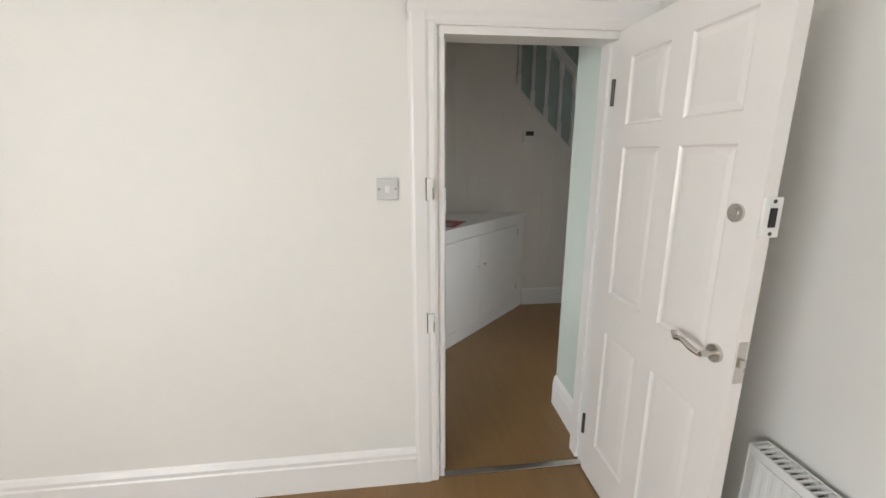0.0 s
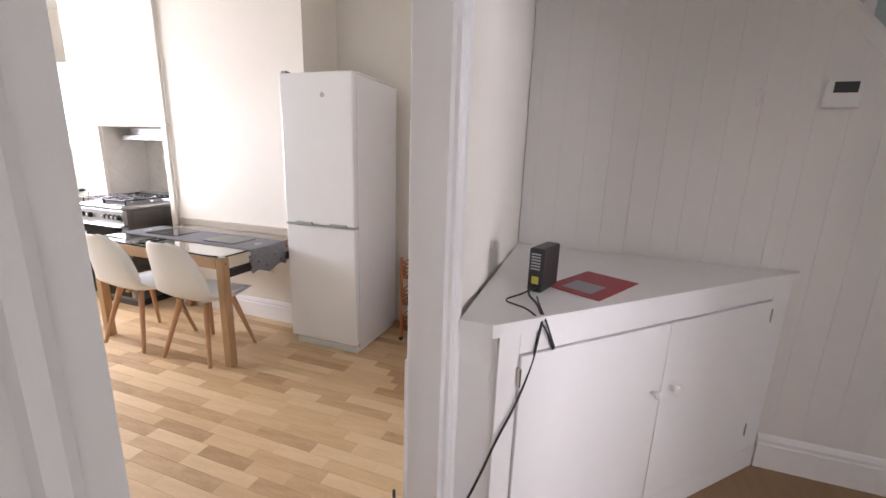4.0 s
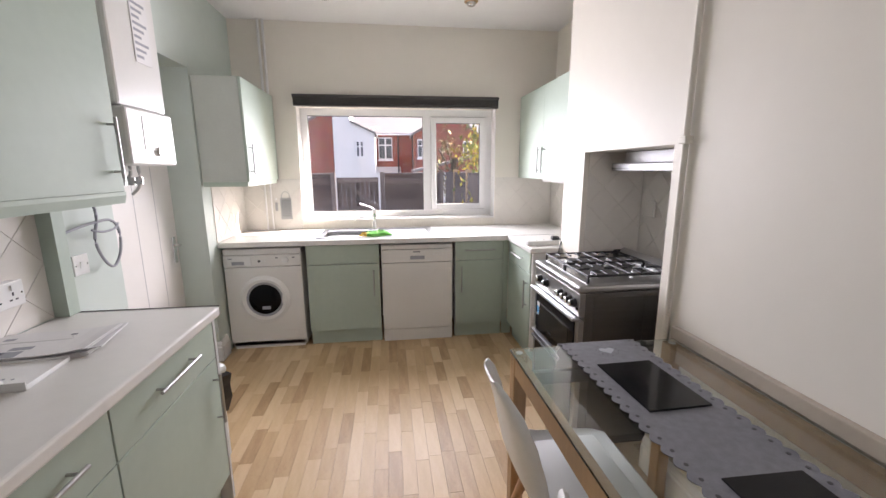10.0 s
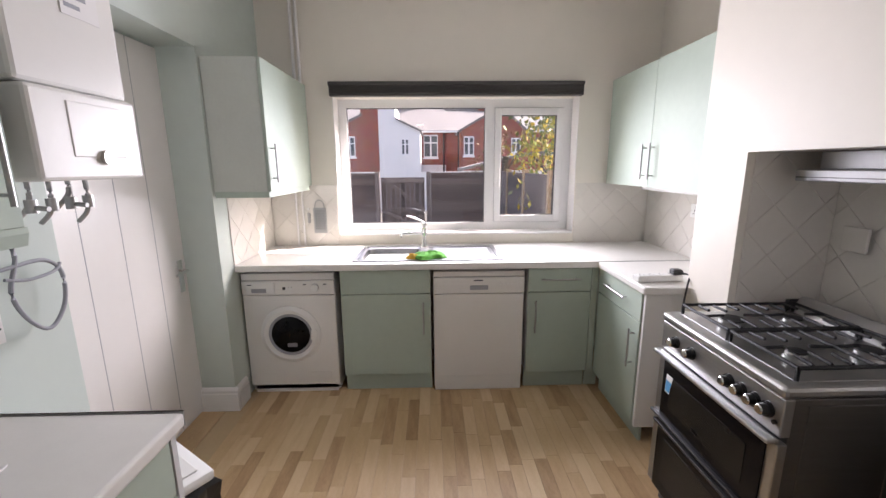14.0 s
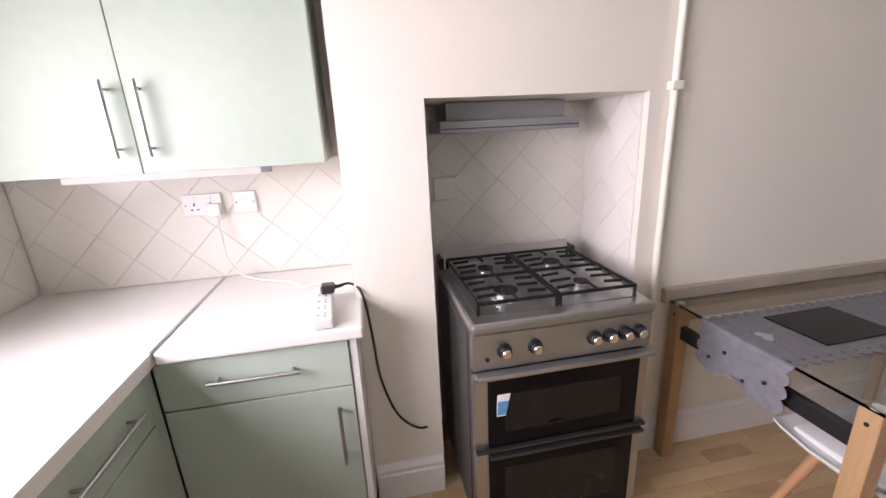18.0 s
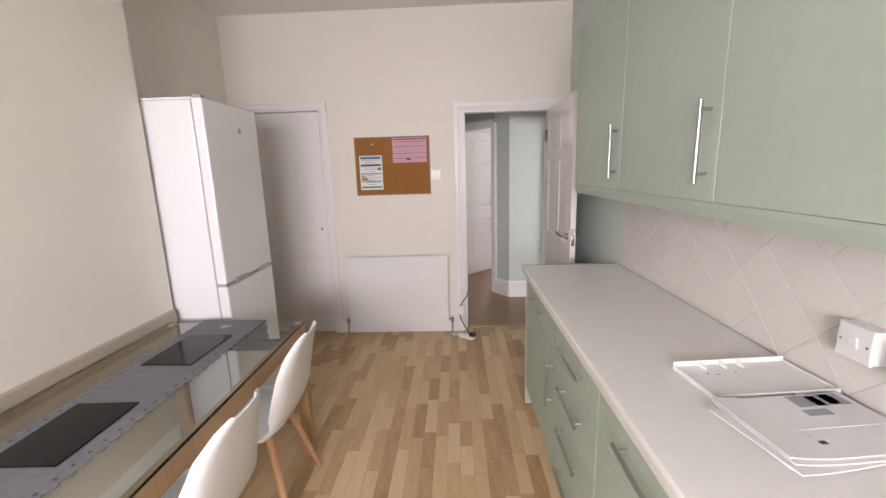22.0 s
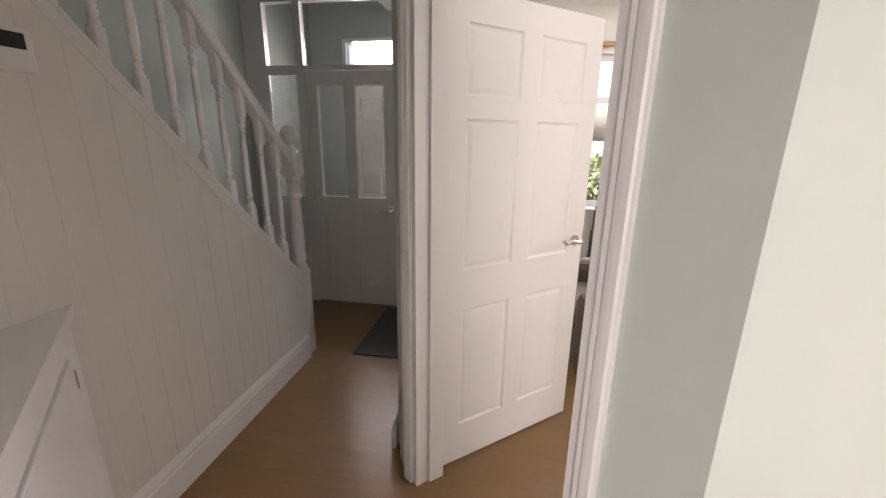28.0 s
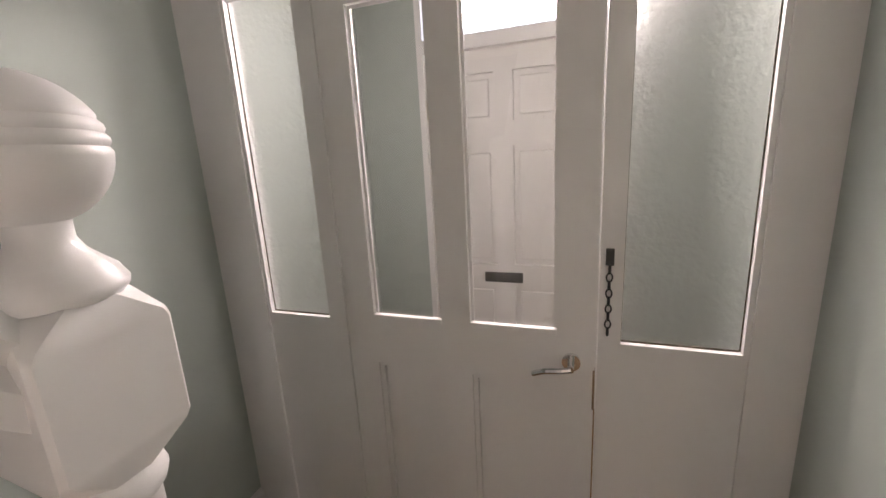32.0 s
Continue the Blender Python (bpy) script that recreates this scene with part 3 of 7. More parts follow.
part("edge_plate", boxes((0.728, 0.734, -0.016, 0.034, 1.312, 1.412), bev=0.002), M_PLASTIC, latch)
part("bolt", boxes((0.734, 0.738, 0.000, 0.018, 1.338, 1.386), bev=0.001), M_BLACK, latch)
for z in (1.322, 1.402):
    part("screw", cyl(bmesh.new(), (0.733, 0.010, z), (0.7355, 0.010, z), 0.005, seg=10), M_DARKMETAL, latch)
strike = thing("strike_plate", (2.575, 1.221, 1.335), 0, "white metal lock keep with two screws in the door frame", "door keep")
part("plate", boxes((-0.026, 0.026, -0.003, 0.0, -0.048, 0.048), bev=0.001), M_PLASTIC, strike)
part("slot", boxes((-0.022, -0.004, -0.0045, -0.002, -0.022, 0.022), bev=0.001), M_BLACK, strike)
part("screw_hole", cyl(bmesh.new(), (0.002, -0.002, 0.010), (0.002, -0.0046, 0.010), 0.006, seg=12), M_BLACK, strike)
for x, z in ((0.016, 0.038), (0.018, -0.036), (-0.016, 0.038)):
    part("screw", cyl(bmesh.new(), (x, -0.002, z), (x, -0.0042, z), 0.004, seg=10), M_NICKEL, strike)
for z in (1.384, 0.813):
    keep = thing("strike_plate", (2.548, 1.281, z), 0, "small white keep let into the door casing", "door keep")
    part("plate", boxes((-0.010, 0.006, -0.012, 0.014, -0.042, 0.042), bev=0.001), M_PLASTIC, keep)
    part("rebate", boxes((-0.006, 0.004, 0.014, 0.018, -0.045, 0.045)), M_BLACK, keep)
    part("lip", boxes((-0.0105, -0.003, -0.0125, -0.009, -0.040, 0.006)), M_DARKMETAL, keep)
architrave("door_casing_kitchen", 2.82, 1.46, 3.63, 1.46, 1.99, 1, w=0.07)
architrave("door_casing_kitchen_hall", 2.82, 1.36, 3.63, 1.36, 1.99, -1, w=0.07)
lining("door_frame_kitchen", 2.82, 1.46, 3.63, 1.46, 1.99, 0.10, -1, 0.02)
six_panel_door("door_kitchen", (2.885, 1.478, 0.005), 90.3, "white painted six-panel door standing open beside the worktop", W=0.785, handle_side=1)
skirting("skirting_back_room_east", 2.57, 1.358, 2.57, 4.0, 1, 0.185)
skirting("skirting_back_room_south", 2.57, 0.20, -1.2, 0.20, -1, 0.185)
for k in range(len(CURVE) - 1):
    if k == 0:
        skirting("skirting_hall_curved", 2.735, 0.4727, 3.088, 0.4625, 1, 0.19)
    else:
        skirting("skirting_hall_curved", *CURVE[k], *CURVE[k + 1], 1, 0.19)
skirting("skirting_corridor", 3.93, -0.50, 3.93, -2.15, 1, 0.17)
skirting("skirting_stairs", HX, 0.16, HX, -1.22, -1, 0.17)

# panelling below the stairs, board by board
SLOPE, Z_AT0, STAIR_END = 1.02, 1.825, 0.292
stair_top = lambda y: Z_AT0 + SLOPE * y
panelling = structure("wall_stair_panelling", prism(bmesh.new(), [(-1.235, 0), (1.358, 0), (1.358, 2.70), (STAIR_END, 2.70), (STAIR_END, stair_top(STAIR_END)), (-1.235, stair_top(-1.235))], "x", HX + 0.012, HX + 0.05), M_PANEL, "white painted vertical board panelling below the stairs", "panelling")
y0 = -1.235
while y0 < 1.34:
    y1 = min(y0 + 0.112, 1.357)
    if y0 < STAIR_END - 1e-6 < y1:
        y1 = STAIR_END
    zt0, zt1 = (stair_top(y0), stair_top(y1)) if y0 < STAIR_END - 1e-6 else (2.698, 2.698)
    bm = bmesh.new()
    g, c = 0.0001, 0.0013
    pts = [(y0 + g, HX + 0.012), (y0 + g, HX + c), (y0 + g + c, HX), (y1 - g - c, HX), (y1 - g, HX + c), (y1 - g, HX + 0.012)]
    A = [bm.verts.new((x, y, 0.0)) for y, x in pts]
    B = [bm.verts.new((x, y, zt0 + (zt1 - zt0) * (y - y0) / (y1 - y0))) for y, x in pts]
    for k in range(6):
        bm.faces.new((A[k], A[(k + 1) % 6], B[(k + 1) % 6], B[k]))
    bm.faces.new(B)
    part("board", bm, M_PANEL, panelling)
    y0 = y1

# staircase with turned balusters
stairs = thing("staircase", (0, 0, 0), 0, "white painted staircase with turned balusters, handrail and ball-topped newel post", "staircase")
M_STAIR = mat("stair_carpet", (0.20, 0.21, 0.20), 0.95, vary=0.2, scale=60, bump=0.3, bump_scale=250)
for k in range(12):
    y = -1.16 + k * 0.203
    part("step", boxes((4.822, 5.655, y, y + 0.25, max(0, k * 0.2 - 0.05), (k + 1) * 0.2), bev=0.012), M_STAIR, stairs)
    part("step_side", boxes((4.82, 4.8225, y, y + 0.21, max(0, k * 0.2 - 0.2), (k + 1) * 0.2 - 0.004)), M_TRIM, stairs)
part("string", prism(bmesh.new(), [(-1.235, stair_top(-1.235) - 0.06), (STAIR_END, stair_top(STAIR_END) - 0.06), (STAIR_END, stair_top(STAIR_END) + 0.004), (-1.235, stair_top(-1.235) + 0.004)], "x", HX - 0.002, HX + 0.052), M_PANEL, stairs)
part("string_cap", prism(bmesh.new(), [(-1.235, stair_top(-1.235) + 0.004), (STAIR_END, stair_top(STAIR_END) + 0.004), (STAIR_END, stair_top(STAIR_END) + 0.02), (-1.235, stair_top(-1.235) + 0.02)], "x", HX - 0.004, HX + 0.056), M_TRIM, stairs)
rail_low = lambda y: 2.50 + 0.985 * y
rail_sec = [(-0.032, 0.0), (0.032, 0.0), (0.036, 0.03), (0.028, 0.05), (0.033, 0.07), (0.018, 0.095), (-0.018, 0.095), (-0.033, 0.07), (-0.028, 0.05), (-0.036, 0.03)]
bm = bmesh.new()
ra = [bm.verts.new((4.81 + u, -1.25, rail_low(-1.25) + v)) for u, v in rail_sec]
rb = [bm.verts.new((4.81 + u, STAIR_END, rail_low(STAIR_END) + v)) for u, v in rail_sec]
for k in range(10):
    bm.faces.new((ra[k], ra[(k + 1) % 10], rb[(k + 1) % 10], rb[k]))
bm.faces.new(ra[::-1])
bm.faces.new(rb)
part("handrail", bm, M_TRIM, stairs)
def baluster(y):
    z0, z1 = stair_top(y) + 0.01, rail_low(y) + 0.01
    h = z1 - z0
    bm = boxes((4.81 - 0.0195, 4.81 + 0.0195, y - 0.0195, y + 0.0195, z0 - 0.03, z0 + 0.13), (4.81 - 0.0195, 4.81 + 0.0195, y - 0.0195, y + 0.0195, z1 - 0.13, z1 + 0.02), bev=0.003)
    prof = [(0.0110, 0.115), (0.0161, 0.128), (0.0189, 0.138), (0.0161, 0.148), (0.0115, 0.154), (0.0115, 0.160), (0.0170, 0.167), (0.0170, 0.177), (0.0120, 0.184), (0.0152, 0.190), (0.0152, 0.196), (0.0124, 0.201), (0.0152, 0.225), (0.0170, 0.262), (0.0164, 0.32), (0.0138, h - 0.26), (0.0120, h - 0.222), (0.0110, h - 0.205), (0.0152, h - 0.200), (0.0152, h - 0.194), (0.0115, h - 0.188), (0.0170, h - 0.178), (0.0170, h - 0.168), (0.0115, h - 0.160), (0.0115, h - 0.154), (0.0175, h - 0.143), (0.0138, h - 0.125), (0.0110, h - 0.115)]
    lathe(bm, prof, 16, (4.81, y, z0))
    return bm
y = -1.104
while y < STAIR_END - 0.02:
    part("baluster", baluster(y), M_TRIM, stairs, smooth=True)
    y += 0.136
newel = boxes((4.77, 4.86, -1.325, -1.235, 0, 0.61), bev=0.004)
lathe(newel, [(0.038, 0.60), (0.046, 0.64), (0.034, 0.66), (0.034, 0.67), (0.043, 0.70), (0.034, 0.73), (0.042, 0.80), (0.034, 1.06), (0.034, 1.085), (0.044, 1.095), (0.048, 1.108), (0.044, 1.121), (0.035, 1.130), (0.035, 1.178), (0.041, 1.186), (0.044, 1.196), (0.041, 1.206), (0.036, 1.214)], 28, (4.815, -1.28, 0))
# square block whose corners run out above and below
rows = []
for z, h, c in ((1.212, 0.038, 0.024), (1.240, 0.050, 0.006), (1.246, 0.051, 0.004), (1.338, 0.051, 0.004), (1.345, 0.050, 0.006), (1.368, 0.040, 0.025)):
    ring = [(h, -h + c), (h, h - c), (h - c, h), (-h + c, h), (-h, h - c), (-h, -h + c), (-h + c, -h), (h - c, -h)]
    rows.append([newel.verts.new((4.815 + u, -1.28 + v, z)) for u, v in ring])
for A, B in zip(rows, rows[1:]):
    for k in range(8):
        newel.faces.new((A[k], A[(k + 1) % 8], B[(k + 1) % 8], B[k]))
newel.faces.new(rows[0][::-1])
newel.faces.new(rows[-1])
# moulded neck and grooved ball
ball = [(0.040, 1.362), (0.047, 1.370), (0.048, 1.376), (0.044, 1.383), (0.043, 1.386), (0.034, 1.394), (0.025, 1.403), (0.0205, 1.412), (0.0205, 1.422)]
for k in range(44):
    a = -1.19 + k * (2.75 / 43)
    groove = 0.0022 if k in (19, 22, 25) else 0.0
    ball.append((max(0.001, (0.056 - groove) * math.cos(a)), 1.478 + 0.056 * math.sin(a)))
lathe(newel, ball, 32, (4.815, -1.28, 0))
part("newel_post", newel, M_TRIM, stairs, "turned white newel post with a ball finial", True)
skirting("skirting_stair_wall", 5.66, -1.2, 5.66, -2.15, -1, 0.17)

# corner cupboard across the end of the hall
cup = thing("corner_cupboard", (3.70, 1.235, 0), math.degrees(math.atan2(0.175 - 1.235, 4.765 - 3.70)), "low white painted corner cupboard with two doors in the hall", "cupboard")
CL = math.hypot(1.065, 1.06)
part("carcass", boxes((0.0, CL - 0.002, 0.0, 0.02, 0.0, 0.925)), M_PANEL, cup)
part("plinth", boxes((0.0, CL - 0.004, -0.016, 0.0, 0.0, 0.11), bev=0.003), M_TRIM, cup)
part("frame_stile", boxes((0.0, 0.07, -0.012, 0.0, 0.11, 0.925), bev=0.002), M_TRIM, cup)
part("frame_stile", boxes((CL - 0.14, CL - 0.004, -0.012, 0.0, 0.11, 0.925), bev=0.002), M_TRIM, cup)
part("frame_rail", boxes((0.07, CL - 0.14, -0.012, 0.0, 0.86, 0.925), bev=0.002), M_TRIM, cup)
dm = (0.07 + CL - 0.14) / 2
for a, b, kx in ((0.074, dm - 0.002, dm - 0.05), (dm + 0.002, CL - 0.144, dm + 0.05)):
    dd = part("cupboard_door", boxes((a, b, -0.020, -0.001, 0.115, 0.856), bev=0.003), M_TRIM, cup)
    part("knob", lathe(bmesh.new(), [(0.008, 0.0), (0.007, 0.012), (0.015, 0.022), (0.016, 0.028), (0.010, 0.036), (0.001, 0.038)], 14), M_TRIM, dd, "small white wooden knob", True).matrix_basis = pose(kx, -0.020, 0.60, 90, 0, 0)
for z in (0.24, 0.79):
    part("hinge", boxes((CL - 0.146, CL - 0.138, -0.024, -0.012, z - 0.03, z + 0.03), bev=0.001), M_NICKEL, cup)
    part("hinge", boxes((0.066, 0.074, -0.024, -0.012, z - 0.03, z + 0.03), bev=0.001), M_NICKEL, cup)
part("end_panel", prism(bmesh.new(), [(0.0, 0.0), (-0.0845, 0.0862), (-0.070, 0.100), (0.016, 0.016)], "z", 0.0, 0.925), M_TRIM, cup)
cup_top = thing("cupboard_top", (0, 0, 0), 0, "white painted triangular top of the corner cupboard", "shelf")
part("top", prism(bmesh.new(), [(3.672, 1.243), (3.69, 1.222), (4.762, 0.145), (4.766, 0.15), (4.766, 1.357), (3.672, 1.337)], "z", 0.925, 0.965), M_TRIM, cup_top)
router = thing("router", (4.065, 1.158, 0.965), -17, "black plastic broadband router standing on the corner cupboard", "router")
part("case", boxes((-0.072, 0.072, -0.026, 0.026, 0.0, 0.15), bev=0.007), M_BLACK, router)
for k in range(6):
    part("port", boxes((-0.0735, -0.071, -0.016, 0.016, 0.078 + k * 0.010, 0.083 + k * 0.010)), M_GREYP, router)
part("sticker", boxes((-0.0735, -0.071, -0.014, 0.010, 0.03, 0.055)), mat("yellow_sticker", (0.45, 0.42, 0.06), 0.5), router)
cab = thing("router_cable", (0, 0, 0), 0, "thin black cable hanging from the router down to the floor", "cable")
part("cable", tube(bmesh.new(), [(3.995, 1.18, 0.99), (3.955, 1.19, 0.972), (3.86, 1.15, 0.972), (3.79, 1.128, 0.955), (3.777, 1.133, 0.90), (3.765, 1.145, 0.82), (3.73, 1.175, 0.71), (3.69, 1.215, 0.61), (3.65, 1.25, 0.51), (3.61, 1.30, 0.38), (3.593, 1.36, 0.22), (3.595, 1.45, 0.09), (3.61, 1.57, 0.03)], 0.0038), M_BLACK, cab, smooth=True)
part("cable_tail", tube(bmesh.new(), [(3.995, 1.17, 0.985), (3.94, 1.21, 0.973), (3.86, 1.245, 0.972), (3.80, 1.17, 0.975), (3.785, 1.122, 0.94), (3.815, 1.095, 0.87), (3.835, 1.085, 0.825), (3.838, 1.083, 0.84), (3.81, 1.10, 0.90), (3.79, 1.115, 0.95), (3.84, 1.14, 0.974), (3.93, 1.16, 0.973)], 0.003), M_BLACK, cab, smooth=True)
leaf = thing("leaflet", (4.17, 0.99, 0.966), -28, "red printed leaflet lying on the corner cupboard", "leaflet")
part("sheet", boxes((-0.15, 0.15, -0.10, 0.10, 0.0, 0.002)), M_RED, leaf)
part("panel_print", boxes((-0.11, 0.0, -0.05, 0.06, 0.002, 0.0026)), M_GREYP, leaf)
th = thing("thermostat", (HX, 0.152, 1.685), 0, "white wall thermostat with a dark display", "thermostat")
part("case", boxes((-0.026, 0.0, -0.058, 0.058, -0.055, 0.055), bev=0.006), M_PLASTIC, th)
part("display", boxes((-0.028, -0.024, -0.038, 0.038, 0.002, 0.042)), M_BLACK, th)
hk = thing("coat_hook", (HX, 0.42, 1.70), 0, "small white painted hook on the panelling", "hook")
part("hook", tube(bmesh.new(), [(-0.003, 0, -0.06), (-0.008, 0, 0.0), (-0.03, 0, 0.0), (-0.045, 0, 0.012), (-0.045, 0, 0.02)], 0.005), M_TRIM, hk)

# glazed inner porch partition
PY0, PY1 = -2.212, -2.152
part_w = tagged(new("partition_porch"), "white painted glazed partition with patterned side panes and a row of top lights", "partition", kind="structure")
fr = [(3.93, 4.047, PY0, PY1, 0, 2.70), (4.341, 4.385, PY0, PY1, 0, 2.70), (5.155, 5.21, PY0, PY1, 0, 2.70), (5.475, 5.66, PY0, PY1, 0, 2.70)]
part("frame_posts", boxes(*fr), M_TRIM, part_w)
part("transom", boxes((4.047, 4.341, PY0, PY1, 1.957, 2.015), (4.385, 5.155, PY0, PY1, 1.978, 2.015), (5.21, 5.475, PY0, PY1, 1.957, 2.015)), M_TRIM, part_w)
part("head_rail", boxes((4.047, 4.341, PY0, PY1, 2.47, 2.70), (4.385, 5.155, PY0, PY1, 2.47, 2.70), (5.21, 5.475, PY0, PY1, 2.47, 2.70)), M_TRIM, part_w)
for a, b in ((4.047, 4.341), (5.21, 5.475)):
    part("lower_panel", boxes((a, b, PY0 + 0.012, PY1 - 0.008, 0, 0.94)), M_TRIM, part_w)
    part("bottom_board", boxes((a, b, PY1 - 0.008, PY1 + 0.002, 0, 0.13), bev=0.003), M_TRIM, part_w)
    p = part("side_pane", boxes((a, b, -2.185, -2.179, 0.94, 1.957)), M_FROST, part_w, "rippled patterned glass pane")
    p.visible_shadow = False
    part("pane_bead", boxes((a, a + 0.012, PY1 - 0.0265, PY1 - 0.006, 0.94, 1.957), (b - 0.012, b, PY1 - 0.0265, PY1 - 0.006, 0.94, 1.957), (a + 0.012, b - 0.012, PY1 - 0.0265, PY1 - 0.006, 0.94, 0.952), (a + 0.012, b - 0.012, PY1 - 0.0265, PY1 - 0.006, 1.945, 1.957)), M_TRIM, part_w)
M_PUTTY = mat("grimy_putty", (0.10, 0.075, 0.05), 0.8, vary=0.4, scale=30)
for a, b in ((4.047, 4.341), (5.21, 5.475)):
    part("putty_line", boxes((a + 0.012, a + 0.0145, PY1 - 0.0262, PY1 - 0.0235, 0.954, 1.943), (b - 0.0145, b - 0.012, PY1 - 0.0262, PY1 - 0.0235, 0.954, 1.943), (a + 0.0145, b - 0.0145, PY1 - 0.0262, PY1 - 0.0235, 0.952, 0.956)), M_PUTTY, part_w, "dark grimy line along the glass edge")
for a, b in ((4.047, 4.341), (4.385, 5.155), (5.21, 5.475)):
    p = part("top_pane", boxes((a, b, -2.185, -2.179, 2.015, 2.47)), M_GLASS, part_w, "clear top light pane")
    p.visible_shadow = False
pd = thing("door_porch", (4.391, -2.182, 0.006), 0, "white painted half-glazed inner porch door with lever handle", "door", kind="structure")
DW, DH = 0.764, 1.965
part("leaf", boxes((0, 0.10, -0.02, 0.02, 0, DH), (DW - 0.10, DW, -0.02, 0.02, 0, DH), (0.345, 0.435, -0.02, 0.02, 0, DH), (0.10, 0.345, -0.02, 0.02, 1.865, DH), (0.435, DW - 0.10, -0.02, 0.02, 1.865, DH),
     (0.10, 0.345, -0.02, 0.02, 0.80, 0.96), (0.435, DW - 0.10, -0.02, 0.02, 0.80, 0.96), (0.10, 0.345, -0.02, 0.02, 0, 0.17), (0.435, DW - 0.10, -0.02, 0.02, 0, 0.17)), M_TRIM, pd)
for a, b in ((0.10, 0.345), (0.435, DW - 0.10)):
    part("panel", boxes((a, b, -0.016, -0.006, 0.17, 0.80)), M_TRIM, pd)
    part("panel_moulding", boxes((a, a + 0.014, -0.006, 0.010, 0.17, 0.80), (b - 0.014, b, -0.006, 0.010, 0.17, 0.80), (a + 0.014, b - 0.014, -0.006, 0.010, 0.17, 0.184), (a + 0.014, b - 0.014, -0.006, 0.010, 0.786, 0.80)), M_TRIM, pd)
    p = part("pane", boxes((a, b, -0.003, 0.003, 0.96, 1.865)), M_GLASS, pd, "clear glass pane")
    p.visible_shadow = False
    part("sill_bead", boxes((a, b, 0.004, 0.022, 0.955, 0.97), bev=0.002), M_TRIM, pd)
    part("glazing_bead", boxes((a, a + 0.009, 0.0032, 0.006, 0.97, 1.865), (b - 0.009, b, 0.0032, 0.006, 0.97, 1.865), (a + 0.009, b - 0.009, 0.0032, 0.006, 1.856, 1.865)), M_TRIM, pd)
bm = cyl(bmesh.new(), (0.06, 0.02, 0.88), (0.06, 0.03, 0.88), 0.025, seg=20)
cyl(bm, (0.06, 0.03, 0.88), (0.06, 0.07, 0.88), 0.009)
tube(bm, [(0.06, 0.07, 0.88), (0.09, 0.072, 0.875), (0.13, 0.07, 0.868), (0.16, 0.066, 0.855)], 0.008)
part("lever_handle", bm, M_CHROME, pd, "chrome lever handle", True)
part("lock_edge", boxes((-0.002, 0.004, 0.005, 0.022, 0.74, 0.86)), M_NICKEL, pd)
chain = thing("door_chain", (4.363, PY1, 1.19), 0, "dark metal door chain hanging on the frame", "door chain")
part("plate", boxes((-0.010, 0.010, 0, 0.008, -0.022, 0.022), bev=0.002), M_BLACK, chain)
for k in range(9):
    bm = bmesh.new()
    r = 0.007
    tube(bm, [(r * math.cos(a) * (1 if k % 2 else 0.25), 0.006 + r * math.sin(a) * 0.3, -0.032 - k * 0.021 + 0.012 * math.sin(a)) for a in [i * math.pi / 4 for i in range(9)]], 0.0022, 5)
    part("link", bm, M_BLACK, chain)
# outer front door
od = thing("door_front", (4.42, -3.34, 0.01), 0, "white painted six-panel front door with a black letter plate", "door", kind="structure")
W2 = 0.84
rows, px = ((0.16, 0.69), (0.82, 1.48), (1.61, 1.86)), ((0.12, 0.37), (0.47, 0.72))
bm = boxes((0, 0.12, -0.02, 0.024, 0, 1.975), (0.72, W2, -0.02, 0.024, 0, 1.975), (0.37, 0.47, -0.02, 0.024, 0, 1.975))
for za, zb in ((0, 0.16), (0.69, 0.82), (1.48, 1.61), (1.86, 1.975)):
    for a, b in px:
        add_box(bm, a, b, -0.02, 0.024, za, zb)
part("leaf", bm, M_DOOR, od)
for a, b in px:
    for za, zb in rows:
        part("panel", boxes((a, b, -0.015, -0.002, za, zb)), M_DOOR, od)
        part("panel_field", boxes((a + 0.03, b - 0.03, -0.002, 0.012, za + 0.03, zb - 0.03), bev=0.006), M_DOOR, od)
part("letter_plate", boxes((0.325, 0.545, 0.024, 0.032, 0.715, 0.775), bev=0.003), M_BLACK, od, "black letter plate")
bm = boxes((0.05, 0.10, 0.024, 0.045, 1.215, 1.275), bev=0.006)
cyl(bm, (0.085, 0.045, 1.245), (0.085, 0.068, 1.245), 0.014)
part("lock", bm, M_NICKEL, od, "small metal night latch")
for z in (0.3, 1.70):
    part("hinge", boxes((W2, W2 + 0.012, 0.012, 0.03, z - 0.05, z + 0.05)), M_BRASS, od)
structure("door_frame_front", boxes((4.28, 4.416, -3.43, -3.285, 0, 2.45), (5.264, 5.30, -3.43, -3.285, 0, 2.45), (4.416, 5.264, -3.43, -3.285, 1.99, 2.06), (4.416, 5.264, -3.43, -3.285, 2.41, 2.45)), M_TRIM, "white painted frame of the front door with a fanlight", "door frame")
fl = structure("window_fanlight", boxes((4.416, 5.264, -3.37, -3.362, 2.06, 2.41)), M_FROST, "bright patterned fanlight over the front door", "window")
fl.visible_shadow = False
dm_ = thing("door_mat", (4.215, -1.70, 0.0), 0, "dark grey ribbed door mat on the hall floor", "door mat")
part("mat", boxes((-0.27, 0.27, -0.40, 0.40, 0.0, 0.012), bev=0.004), M_MAT, dm_)


